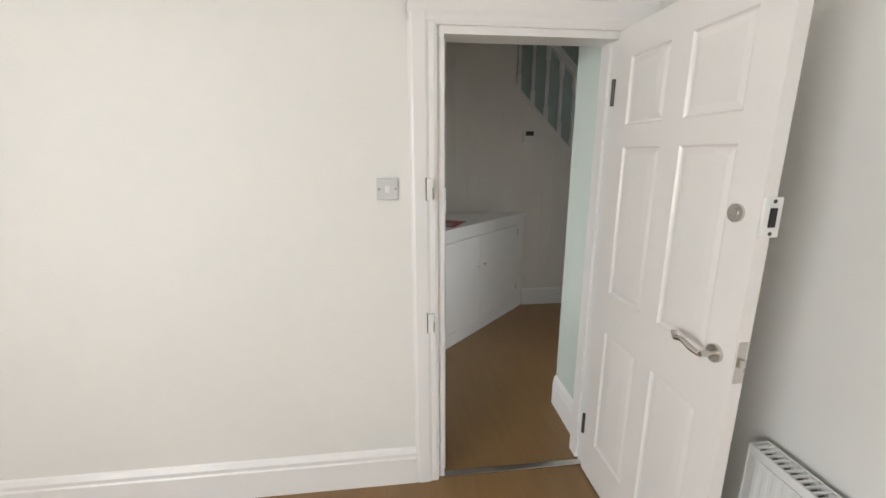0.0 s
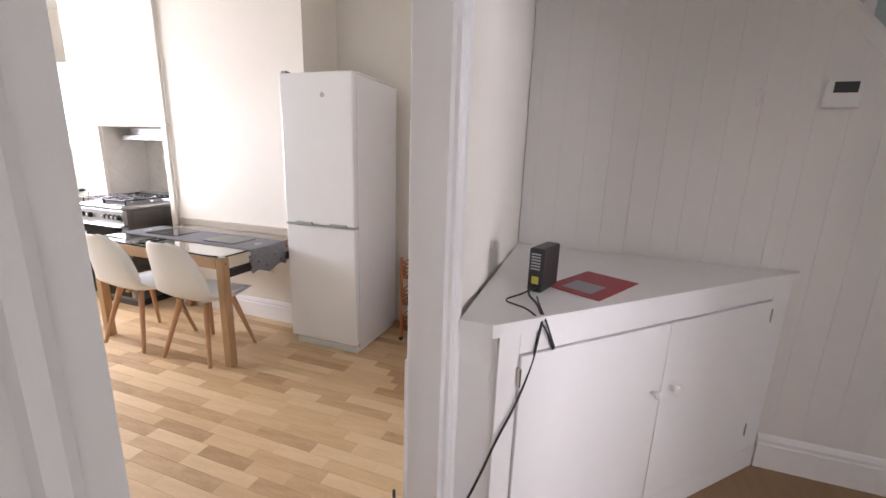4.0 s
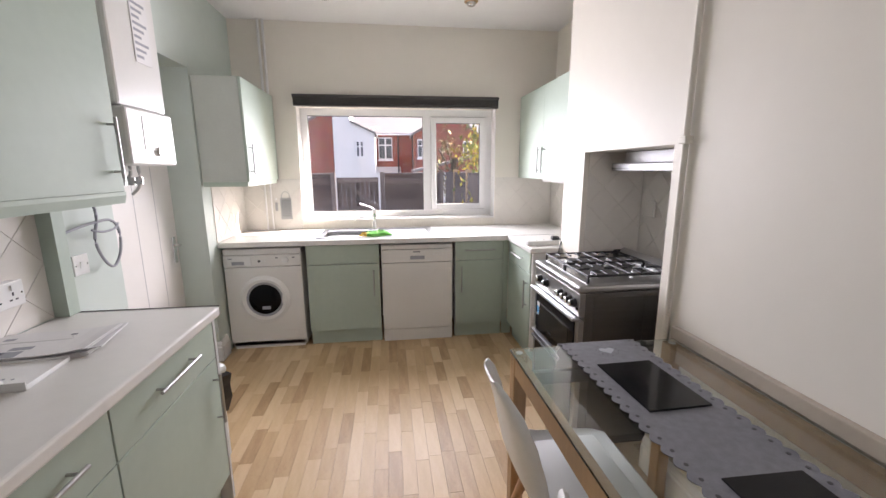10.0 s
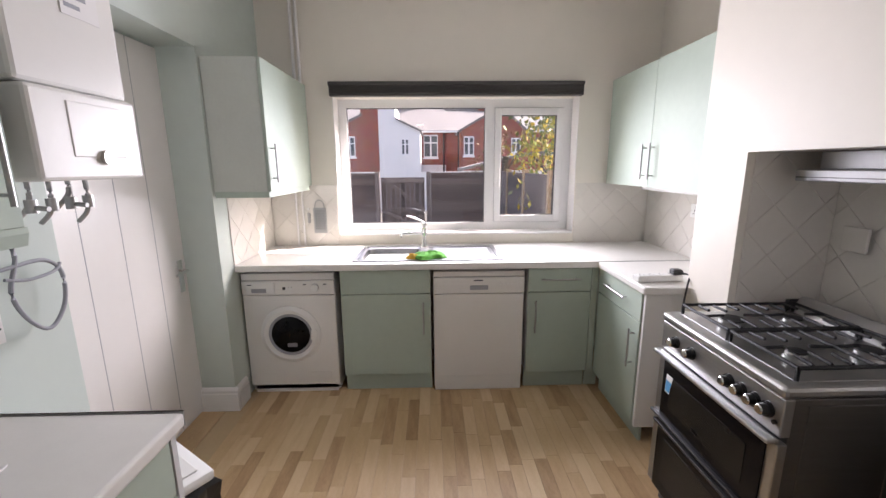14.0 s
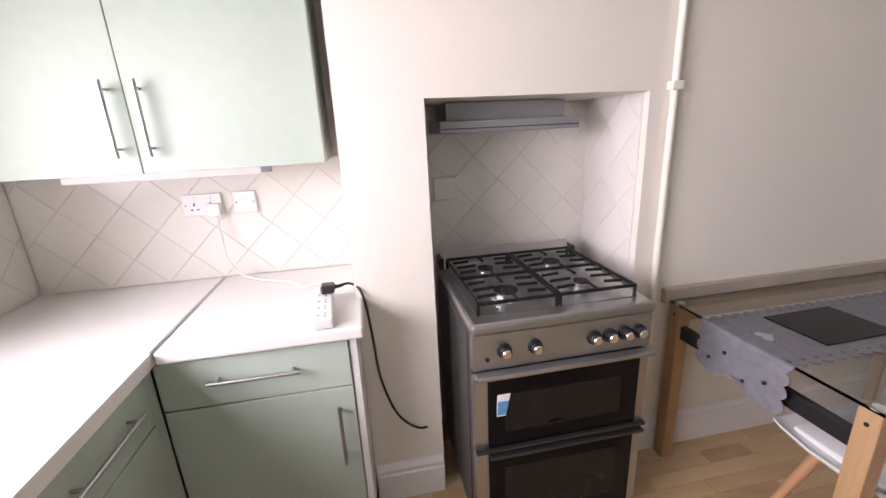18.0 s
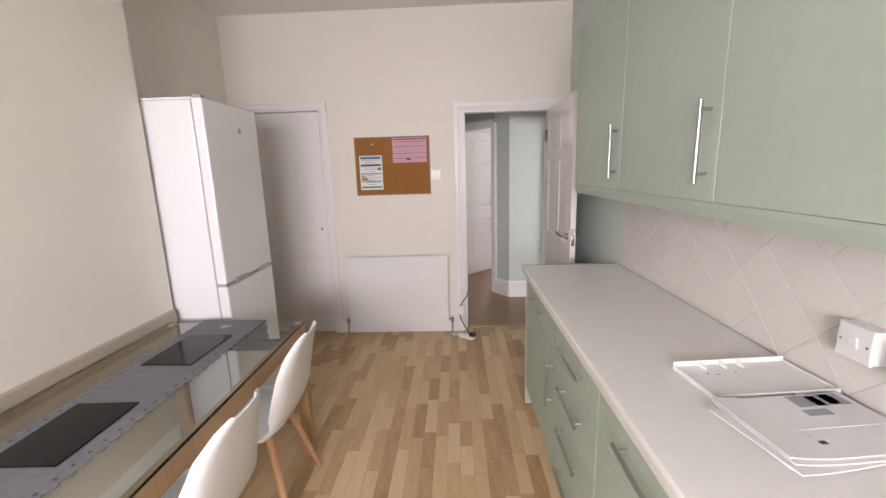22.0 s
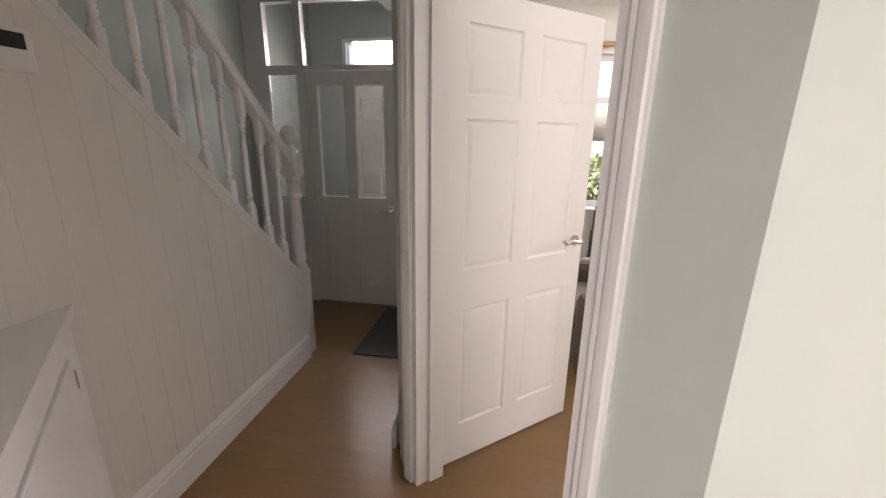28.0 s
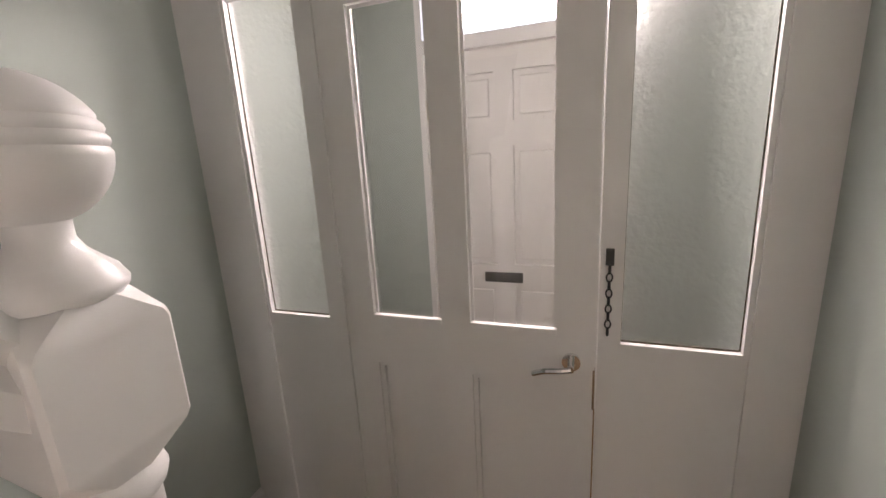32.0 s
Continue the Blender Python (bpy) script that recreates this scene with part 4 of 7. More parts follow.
def radiator(at, rz, W, H, label, valve=True, slim=False):
    """A panel radiator whose back stands at local y = 0 and whose front looks along +y."""
    r = thing("radiator", at, rz, label, "radiator")
    if not slim:
        part("back_panel", boxes((0, W, 0.035, 0.05, 0, H), bev=0.004), M_PLASTIC, r)
    bm = bmesh.new()
    n = int(W / 0.033)
    line = [(0.0, 0.096), (0.018, 0.1)]
    for k in range(n):
        x = 0.02 + k * (W - 0.04) / n
        line += [(x + 0.004, 0.1), (x + 0.009, 0.1008), (x + 0.021, 0.1008), (x + 0.026, 0.1)]
    line += [(W, 0.096), (W, 0.085), (0.0, 0.085)]
    add_box(bm, 0, W, 0.085, 0.0985, 0, 0.032, 0.003)
    add_box(bm, 0, W, 0.085, 0.0985, H - 0.028, H, 0.003)
    prism(bm, line, "z", 0.032, H - 0.028)
    part("front_panel", bm, M_PLASTIC, r)
    if slim:
        for x in (0.12, W - 0.16):
            part("bracket", boxes((x, x + 0.04, 0, 0.086, 0.05, H - 0.05)), M_PLASTIC, r)
        bm = cyl(bmesh.new(), (-0.035, 0.09, -at[2]), (-0.035, 0.09, 0.04), 0.0075)
        cyl(bm, (-0.035, 0.09, 0.02), (-0.035, 0.09, 0.07), 0.014)
        cyl(bm, (-0.035, 0.09, 0.045), (0.0, 0.09, 0.045), 0.009)
        part("valve", bm, M_PLASTIC, r, "white radiator valve")
        return r
    part("side_cover", boxes((-0.004, 0.0, 0.03, 0.102, 0.0, H + 0.006)), M_PLASTIC, r)
    part("side_cover", boxes((W, W + 0.004, 0.03, 0.102, 0.0, H + 0.006)), M_PLASTIC, r)
    g = boxes((0, W, 0.030, 0.036, H, H + 0.006), (0, W, 0.096, 0.102, H, H + 0.006))
    for k in range(int(W / 0.020)):
        add_box(g, k * 0.020, k * 0.020 + 0.007, 0.036, 0.096, H - 0.002, H + 0.005)
    part("top_grille", g, M_PLASTIC, r, "slotted top grille")
    # solid dark slab that paints the shade seen through the slots
    part("slot_shade", boxes((0.002, W - 0.002, 0.05, 0.085, H - 0.03, H - 0.012)), M_DARKMETAL, r, "dark slab below the grille for the shade in its slots")
    for x in (0.12, W - 0.16):
        part("bracket", boxes((x, x + 0.04, 0, 0.036, 0.05, H - 0.05)), M_PLASTIC, r)
    if valve:
        for x in (-0.035, W + 0.035):
            bm = cyl(bmesh.new(), (x, 0.065, -at[2]), (x, 0.065, 0.04), 0.0075)
            cyl(bm, (x, 0.065, 0.02), (x, 0.065, 0.07), 0.014)
            cyl(bm, (x, 0.065, 0.045), (min(max(x, 0.0), W), 0.065, 0.045), 0.009)
            part("valve", bm, M_NICKEL, r, "small metal radiator valve")
    return r


radiator((1.04, 0.20, 0.12), 0, 0.90, 0.48, "white panel radiator with a slotted top on the back room wall", False)
radiator((3.90, -0.97, 0.10), -90, 0.86, 0.62, "slim white panel radiator on the corridor wall", slim=True)
radiator((3.785, 1.448, 0.085), 0, 0.905, 0.652, "white panel radiator under the cork board")


def wall_switch(name, at, rz, label, kind, w=0.086, socket=False, gangs=1, m=None, box=0.0):
    """A faceplate on a wall, its back at local y = 0, looking along +y."""
    s = thing(name, at, rz, label, kind)
    part("plate", boxes((-w / 2, w / 2, 0, 0.010, -0.043, 0.043), bev=0.003), m or M_PLASTIC, s)
    if box:
        part("surface_box", boxes((-w / 2 + 0.002, w / 2 - 0.002, -box, -0.0005, -0.041, 0.041), bev=0.003), M_PLASTIC, s)
    for k in range(gangs):
        cx = (k - (gangs - 1) / 2) * 0.06
        if socket:
            part("rocker", boxes((cx - 0.006, cx + 0.006, 0.010, 0.014, 0.014, 0.032), bev=0.001), M_PLASTIC, s)
            for dx, dz, ww, hh in ((0, 0.002, 0.003, 0.006), (-0.011, -0.018, 0.005, 0.0025), (0.011, -0.018, 0.005, 0.0025)):
                part("pin_slot", boxes((cx + dx - ww, cx + dx + ww, 0.0098, 0.0106, dz - hh, dz + hh)), M_BLACK, s)
        else:
            part("rocker", prism(bmesh.new(), [(0.010, -0.014), (0.0115, -0.014), (0.016, 0.014), (0.010, 0.014)], "x", cx - 0.009, cx + 0.009), M_PLASTIC, s)
    for sx in (-1, 1):
        part("screw", cyl(bmesh.new(), (sx * (w / 2 - 0.011), 0.010, 0), (sx * (w / 2 - 0.011), 0.011, 0), 0.0035, seg=8), M_NICKEL, s)
    return s


wall_switch("light_switch", (2.57, 1.45, 1.385), 90, "pale grey light switch on the wall beside the door", "light switch", m=M_PLATE)
wall_switch("light_switch", (3.93, -0.815, 1.408), -90, "white light switch on the corridor wall", "light switch")
wall_switch("light_switch", (3.863, 1.46, 1.455), 0, "white light switch beside the kitchen doorway", "light switch")

# front room beyond the open door
def window_unit(name, x0, x1, z0, z1, y, into, mull, label, trans=None, m=None, w=0.055):
    """A frame with posts in an opening of a wall across y; into is the side that faces the room."""
    win = tagged(new(name), label, "window", kind="structure")
    m = m or M_UPVC
    a, b = y - 0.03, y + 0.03
    part("window_frame", boxes((x0, x0 + w, a, b, z0, z1), (x1 - w, x1, a, b, z0, z1), (x0 + w, x1 - w, a, b, z0, z0 + w), (x0 + w, x1 - w, a, b, z1 - w, z1), bev=0.004), m, win)
    cols = [x0 + w, *mull, x1 - w]
    for q in mull:
        part("mullion", boxes((q - w / 2, q + w / 2, a, b, z0 + w, z1 - w), bev=0.004), m, win)
    if trans:
        part("transom", boxes((x0 + w, x1 - w, a + 0.002, b - 0.002, trans - w / 2, trans + w / 2), bev=0.004), m, win)
    for u, v in zip(cols, cols[1:]):
        p = part("pane", boxes((u, v, y - 0.004, y + 0.004, z0 + w, z1 - w)), M_GLASS, win)
        p.visible_shadow = False
    return win


window_unit("window_front_room", 0.75, 2.72, 0.78, 2.28, -3.50, 1, (1.35, 2.10), "white framed front room window with top lights", 1.86)
structure("curtain_rail", boxes((0.6, 2.9, -3.39, -3.36, 2.34, 2.38), bev=0.004), M_OAK, "wooden curtain rail over the front window", "rail")
structure("window_sill_front", boxes((0.72, 2.75, -3.40, -3.27, 0.76, 0.785), bev=0.006), M_TRIM, "white window sill", "sill")


def sofa(at, rz, W, label, cushions, category):
    """Seen from its front, looking along local -y; its back at y = 0.85."""
    s = thing("sofa" if W > 1.2 else "armchair", at, rz, label, category)
    part("base", boxes((0.0, W, 0.05, 0.88, 0.06, 0.30), bev=0.03), M_SOFA, s)
    part("backrest", boxes((0.02, W - 0.02, 0.66, 0.90, 0.28, 0.84), bev=0.07), M_SOFA, s)
    for x in (0.0, W - 0.2):
        part("arm", boxes((x, x + 0.2, 0.0, 0.86, 0.06, 0.60), bev=0.06), M_SOFA, s)
    n = cushions
    for k in range(n):
        a = 0.2 + k * (W - 0.4) / n
        part("seat_cushion", boxes((a + 0.004, a + (W - 0.4) / n - 0.004, 0.0, 0.68, 0.30, 0.46), bev=0.04), M_SOFA, s)
        part("back_cushion", boxes((a + 0.01, a + (W - 0.4) / n - 0.01, 0.52, 0.70, 0.44, 0.86), bev=0.06), M_SOFA, s)
    for x in (0.06, W - 0.1):
        for yy in (0.1, 0.8):
            part("foot", boxes((x, x + 0.04, yy, yy + 0.04, 0, 0.06)), M_BLACK, s)
    return s


def pillow(at, rx, rz, m, label, w=0.42):
    p = thing("cushion", at, rz, label, "cushion")
    bm = bmesh.new()
    n = 10
    for s in (1, -1):
        g = [[bm.verts.new((w * (i / n - 0.5) * (1 - 0.10 * (1 - (2 * j / n - 1) ** 2) * 0), s * 0.075 * max(0, 1 - (2 * i / n - 1) ** 4) * max(0, 1 - (2 * j / n - 1) ** 4), w * j / n)) for j in range(n + 1)] for i in range(n + 1)]
        for i in range(n):
            for j in range(n):
                bm.faces.new((g[i][j], g[i + 1][j], g[i + 1][j + 1], g[i][j + 1]))
    bmesh.ops.remove_doubles(bm, verts=bm.verts, dist=1e-5)
    bmesh.ops.rotate(bm, verts=bm.verts, cent=(0, 0, 0), matrix=Matrix.Rotation(radians(rx), 3, "X"))
    part("cover", bm, m, p, smooth=True)
    return p


sofa((2.62, -2.48, 0), 180, 1.90, "brown fabric sofa under the front window, with scatter cushions", 2, "sofa")
sofa((3.05, -2.10, 0), 92, 0.95, "brown fabric armchair seen from behind near the door", 1, "armchair")
pillow((2.15, -2.93, 0.47), 14, 180, M_CUSHION, "cream scatter cushion on the sofa")
pillow((1.72, -2.98, 0.47), 16, 176, M_TEAL, "grey-blue scatter cushion on the sofa")
pillow((1.55, -2.86, 0.47), 12, 170, M_CUSHION, "cream patterned scatter cushion on the sofa", 0.36)


# ---- kitchen: fitted units ----
def bar_handle(parent, a, b, out, r=0.006, label="brushed steel bar handle"):
    """A bar from a to b, standing off along out."""
    a, b, out = Vector(a), Vector(b), Vector(out)
    d = (b - a).normalized()
    bm = cyl(bmesh.new(), a + out, b + out, r)
    for p in (a + d * 0.025, b - d * 0.025):
        cyl(bm, p, p + out, r * 0.75, seg=8)
    return part("handle", bm, M_STEEL, parent, label, True)


def base_unit(at, rz, W, fronts, label, group="", depth=0.52, ends=(False, False)):
    """A floor unit; its front looks along local -y, x to the right. fronts: (z0, z1, handle) with handle 'h', 'l', 'r' or ''."""
    u = thing("base_cabinet", at, rz, label, "cabinet", group)
    part("carcass", boxes((0.001, W - 0.001, 0.022, depth, 0.13, 0.868)), M_CABIN, u)
    part("plinth", boxes((0.0, W, 0.05, 0.066, 0.0, 0.128)), M_CAB, u)
    for z0, z1, hnd in fronts:
        f = part("drawer_front" if hnd == "h" and z1 - z0 < 0.35 else "door", boxes((0.002, W - 0.002, 0.0, 0.019, z0, z1), bev=0.002), M_CAB, u)
        if hnd == "h":
            zc = (z0 + z1) / 2 + 0.01
            bar_handle(f, (W / 2 - 0.13, 0, zc), (W / 2 + 0.13, 0, zc), (0, -0.03, 0))
        elif hnd:
            hx = 0.05 if hnd == "l" else W - 0.05
            bar_handle(f, (hx, 0, z1 - 0.27), (hx, 0, z1 - 0.05), (0, -0.03, 0))
    for e, x in zip(ends, (-0.018, W)):
        if e:
            part("end_panel", boxes((x, x + 0.018, 0.0, depth, 0.0, 0.868)), M_PLASTIC, u)
    return u


DR = (0.695, 0.862, "h")
base_unit((3.27, 2.69, 0), 90, 0.73, [DR, (0.132, 0.691, "r")], "sage green base unit with a drawer over a door", "left run of base units", ends=(False, False))
base_unit((3.27, 3.422, 0), 90, 0.518, [DR, (0.51, 0.691, "h"), (0.325, 0.506, "h"), (0.132, 0.321, "h")], "sage green base unit with a stack of four drawers", "left run of base units")
base_unit((3.27, 3.942, 0), 90, 0.63, [DR, (0.132, 0.691, "r")], "sage green base unit with drawer and door by the bin", "left run of base units")
structure("unit_end_panel", boxes((2.75, 3.272, 2.668, 2.688, 0, 0.868)), M_CABEND, "grey-green end panel of the base units", "panel")
structure("unit_end_panel_north", boxes((2.75, 3.272, 4.574, 4.592, 0, 0.868)), M_ENDWHITE, "white end panel of the base units", "panel")


def worktop(name, x0, x1, y0, y1, label, hole=None):
    w = thing(name, ((x0 + x1) / 2, (y0 + y1) / 2, 0), 0, label, "worktop")
    cx, cy = (x0 + x1) / 2, (y0 + y1) / 2
    if hole:
        hx0, hx1, hy0, hy1 = hole
        bm = bmesh.new()
        outer, inner = [(x0, y0), (x1, y0), (x1, y1), (x0, y1)], [(hx0, hy0), (hx1, hy0), (hx1, hy1), (hx0, hy1)]
        vo, vi = ([[bm.verts.new((p[0] - cx, p[1] - cy, z)) for p in loop] for z in (0.87, 0.91)] for loop in (outer, inner))
        for k in range(4):
            n = (k + 1) % 4
            bm.faces.new((vo[1][k], vo[1][n], vi[1][n], vi[1][k]))
            bm.faces.new((vo[0][k], vi[0][k], vi[0][n], vo[0][n]))
            bm.faces.new((vo[0][k], vo[0][n], vo[1][n], vo[1][k]))
            bm.faces.new((vi[0][k], vi[1][k], vi[1][n], vi[0][n]))
    else:
        bm = boxes((x0 - cx, x1 - cx, y0 - cy, y1 - cy, 0.87, 0.91), bev=0.008)
    part("slab", bm, M_TOP, w)
    return w


worktop("worktop", 2.714, 3.298, 2.655, 4.60, "long off-white laminate worktop with a metal end strip")
strip = thing("worktop_end_strip", (3.01, 4.602, 0.87), 0, "thin metal strip screwed to the worktop end", "edge strip")
part("strip", boxes((-0.28, 0.285, 0, 0.002, 0.000, 0.040)), M_ALU, strip)
part("top_edge", boxes((-0.28, 0.285, 0, 0.0024, 0.0402, 0.0428)), M_DARKMETAL, strip)
for x in (-0.2, 0.0, 0.2):
    part("screw", cyl(bmesh.new(), (x, 0.002, 0.02), (x, 0.0035, 0.02), 0.004, seg=8), M_DARKMETAL, strip)
strip = thing("worktop_end_strip", (3.01, 2.648, 0.87), 0, "dull metal strip screwed to the worktop end", "edge strip")
part("strip", boxes((-0.28, 0.285, -0.002, 0, 0.002, 0.042)), M_STEEL, strip)
for x in (-0.2, 0.0, 0.22):
    part("screw", cyl(bmesh.new(), (x, -0.002, 0.02), (x, -0.004, 0.02), 0.004, seg=8), M_BLACK, strip)
worktop("worktop", 2.672, 5.646, 6.17, 6.851, "white laminate worktop under the window with an inset sink", (3.42, 4.38, 6.265, 6.745))
worktop("worktop", 5.002, 5.646, 5.59, 6.168, "white laminate worktop beside the cooker")
strip = thing("worktop_joint_strip", (5.32, 6.169, 0.9), 0, "thin metal strip over the worktop joint", "edge strip")
part("strip", boxes((-0.318, 0.32, -0.006, 0.006, 0.0095, 0.0118)), M_STEEL, strip)
# window run
base_unit((3.325, 6.19, 0), 0, 0.59, [(0.705, 0.862, ""), (0.132, 0.70, "r")], "sage green sink unit with a dummy drawer front and a door", "window run of base units", 0.60)
base_unit((4.555, 6.19, 0), 0, 0.42, [(0.705, 0.862, "h"), (0.132, 0.70, "l")], "narrow sage green base unit with a drawer over a door", "window run of base units", 0.60)
structure("unit_corner_post", boxes((4.977, 5.02, 6.193, 6.215, 0.132, 0.868), (4.985, 5.07, 6.24, 6.255, 0, 0.13)), M_CAB, "sage green filler post in the unit corner", "panel")
base_unit((5.022, 6.19, 0), -90, 0.55, [(0.705, 0.862, "h"), (0.132, 0.70, "r")], "sage green base unit with drawer and door by the cooker", "window run of base units", 0.60)
structure("unit_end_panel_cooker", boxes((5.03, 5.63, 5.617, 5.638, 0.10, 0.868)), M_PLASTIC, "white end panel of the unit beside the cooker", "panel")


def wall_unit(at, rz, doors, H, depth, label, group="", side=None):
    """A hung unit; its front looks along local -y. doors: (x0, x1, 'l' or 'r' for the handle side)."""
    u = thing("wall_cabinet", at, rz, label, "cabinet", group)
    x0, x1 = doors[0][0], doors[-1][1]
    part("carcass", boxes((x0 + 0.001, x1 - 0.001, 0.021, depth, 0, H)), side or M_CABEND, u)
    for a, b, s in doors:
        d = part("door", boxes((a + 0.0015, b - 0.0015, 0, 0.019, 0.0, H), bev=0.002), M_CAB, u)
        hx = a + 0.045 if s == "l" else b - 0.045
        bar_handle(d, (hx, 0, 0.05), (hx, 0, 0.27), (0, -0.03, 0))
    return u


for y in (2.70, 3.333, 3.966):
    wall_unit((3.005, y, 1.39), 90, [(0, 0.633, "r")], 0.82, 0.29, "sage green wall unit with one tall door", "left run of wall units")
pel = thing("pelmet", (2.995, 2.70, 1.345), 0, "sage green light pelmet under the wall units", "pelmet")
part("rail", prism(bmesh.new(), [(0.0, 0.0), (-0.03, 0.0), (-0.03, 0.044), (0.008, 0.044), (0.008, 0.03)], "y", -0.005, 1.905), M_CAB, pel)
part("return", boxes((-0.28, -0.03, -0.005, 0.02, 0.0, 0.044), bev=0.002), M_CAB, pel)
wall_unit((5.297, 6.835, 1.38), -90, [(0, 0.622, "r"), (0.622, 1.17, "l")], 0.76, 0.34, "pale sage green double wall unit beside the chimney breast")
ul = thing("under_cabinet_light", (5.45, 6.23, 1.348), 0, "white strip light under the wall unit", "strip light")
part("body", boxes((-0.02, 0.03, -0.33, 0.30, 0.0, 0.032), bev=0.005), M_PLASTIC, ul)
part("switch", boxes((-0.022, 0.01, -0.36, -0.33, 0.005, 0.03)), M_GREYP, ul)
wall_unit((3.0, 6.04, 1.385), 90, [(0, 0.80, "l")], 0.73, 0.325, "sage green wall unit beside the window", side=M_CABEND)
pw = thing("pelmet", (3.0, 6.035, 1.35), 0, "sage green pelmet under the wall unit", "pelmet")
part("rail", boxes((-0.32, -0.01, -0.002, 0.02, 0.0, 0.034), (-0.03, -0.01, 0.02, 0.77, 0.0, 0.034), bev=0.002), M_CAB, pw)

# boiler with its pipes
bo = thing("boiler", (2.715, 4.645, 1.49), 0, "white wall-hung gas boiler with a label and pipes below", "boiler")
part("case", boxes((0.0, 0.285, 0.0, 0.345, 0.23, 0.98), bev=0.012), M_APPL, bo)
part("lower_panel", boxes((0.0, 0.305, 0.0, 0.345, 0.0, 0.226), bev=0.010), M_APPL, bo)
part("recess", boxes((0.300, 0.3075, 0.10, 0.28, 0.06, 0.20), bev=0.003), M_APPL, bo)
part("control_knob", cyl(bmesh.new(), (0.305, 0.20, 0.06), (0.318, 0.20, 0.06), 0.020, seg=18), M_NICKEL, bo)
part("label", boxes((0.2855, 0.2875, 0.16, 0.28, 0.42, 0.80)), M_PAPER, bo, "printed instruction label")
for k in range(13):
    part("print_line", boxes((0.2876, 0.288, 0.17, 0.17 + 0.05 + 0.045 * ((k * 7) % 3) / 2, 0.44 + k * 0.026, 0.451 + k * 0.026)), M_GREYP, bo)
for k, (yy, ln) in enumerate(((0.05, 0.13), (0.11, 0.07), (0.17, 0.09), (0.23, 0.05), (0.29, 0.10))):
    bm = tube(bmesh.new(), [(0.16, yy, 0.01), (0.16, yy, -ln * 0.6), (0.15, yy, -ln), (0.12, yy, -ln - 0.03)], 0.0065)
    cyl(bm, (0.16, yy, -0.05), (0.16, yy, -0.085), 0.014)
    if k % 2:
        cyl(bm, (0.16, yy, -0.07), (0.205, yy, -0.075), 0.007)
    part("pipe", bm, M_STEEL, bo, "copper and steel pipe tails", True)
post = structure("tile_end_post", boxes((2.712, 2.77, 4.545, 4.60, 0.912, 1.34)), M_CAB, "sage green post at the end of the tiles", "trim")
wall_switch("fused_spur", (2.71, 4.72, 1.08), -90, "white fused spur below the boiler", "socket")
cb = thing("cable_loop", (2.735, 4.80, 1.10), 0, "loose grey cable looped below the boiler", "cable")
bm = tube(bmesh.new(), [(0, -0.20, 0.12), (0.01, -0.10, 0.14), (0.02, -0.02, 0.15), (0.02, 0.08, 0.15), (0.02, 0.13, 0.10), (0.02, 0.12, 0.0), (0.02, 0.06, -0.06), (0.02, 0.0, -0.01), (0.02, -0.03, 0.08), (0.02, 0.0, 0.18), (0.01, -0.02, 0.30)], 0.006)
tube(bm, [(0.02, -0.04, 0.12), (0.025, 0.02, 0.105), (0.025, 0.10, 0.11), (0.02, 0.13, 0.13)], 0.005)
part("cable", bm, M_GREYP, cb, smooth=True)

# back door in its recess
bd = thing("door_back", (2.44, 6.02, 0.01), -90, "white painted flat back door with a lever handle on a plate", "door", kind="structure")
part("leaf", boxes((0.0, 1.0, -0.02, 0.02, 0.0, 2.14)), M_DOOR, bd)
for a in (0.22, 0.44, 0.66, 0.88):
    part("board_joint", boxes((a - 0.002, a + 0.002, 0.0195, 0.0205, 0.0, 2.14)), M_GREYP, bd)
part("handle_plate", boxes((0.035, 0.075, 0.02, 0.028, 0.80, 0.99), bev=0.003), M_CHROME, bd)
part("lever_handle", tube(bmesh.new(), [(0.055, 0.028, 0.93), (0.055, 0.065, 0.93), (0.09, 0.07, 0.928), (0.16, 0.068, 0.922)], 0.008), M_CHROME, bd, "chrome lever handle", True)
skirting("skirting_pier", 2.67, 6.03, 2.67, 6.16, -1, 0.16)
skirting("skirting_pier", 2.45, 6.022, 2.69, 6.022, -1, 0.16)

# window, sill, blind
structure("window_reveal", boxes((3.195, 5.055, 6.857, 7.09, 0.975, 0.985), (3.187, 3.195, 6.857, 7.09, 0.985, 2.04), (5.055, 5.063, 6.857, 7.09, 0.985, 2.04)), M_TRIM, "white painted window reveal", "window reveal")
structure("window_sill", boxes((3.20, 5.05, 6.835, 6.998, 0.986, 1.0), bev=0.004), M_TRIM, "white tiled window sill", "sill")
win = tagged(new("window_kitchen"), "white framed kitchen window with a fixed pane and an opening side light", "window", kind="structure")
WY = 7.035
part("window_frame", boxes((3.195, 3.26, WY - 0.035, WY + 0.035, 1.0, 2.04), (4.99, 5.055, WY - 0.035, WY + 0.035, 1.0, 2.04), (3.26, 4.99, WY - 0.035, WY + 0.035, 1.0, 1.06), (3.26, 4.99, WY - 0.035, WY + 0.035, 1.975, 2.04)), M_UPVC, win)
part("mullion", boxes((4.36, 4.435, WY - 0.035, WY + 0.035, 1.06, 1.975)), M_UPVC, win)
sash = part("opening_sash", boxes((4.437, 4.49, WY - 0.05, WY + 0.02, 1.065, 1.97), (4.935, 4.988, WY - 0.05, WY + 0.02, 1.065, 1.97), (4.49, 4.935, WY - 0.05, WY + 0.02, 1.065, 1.12), (4.49, 4.935, WY - 0.05, WY + 0.02, 1.915, 1.97), bev=0.004), M_UPVC, win)
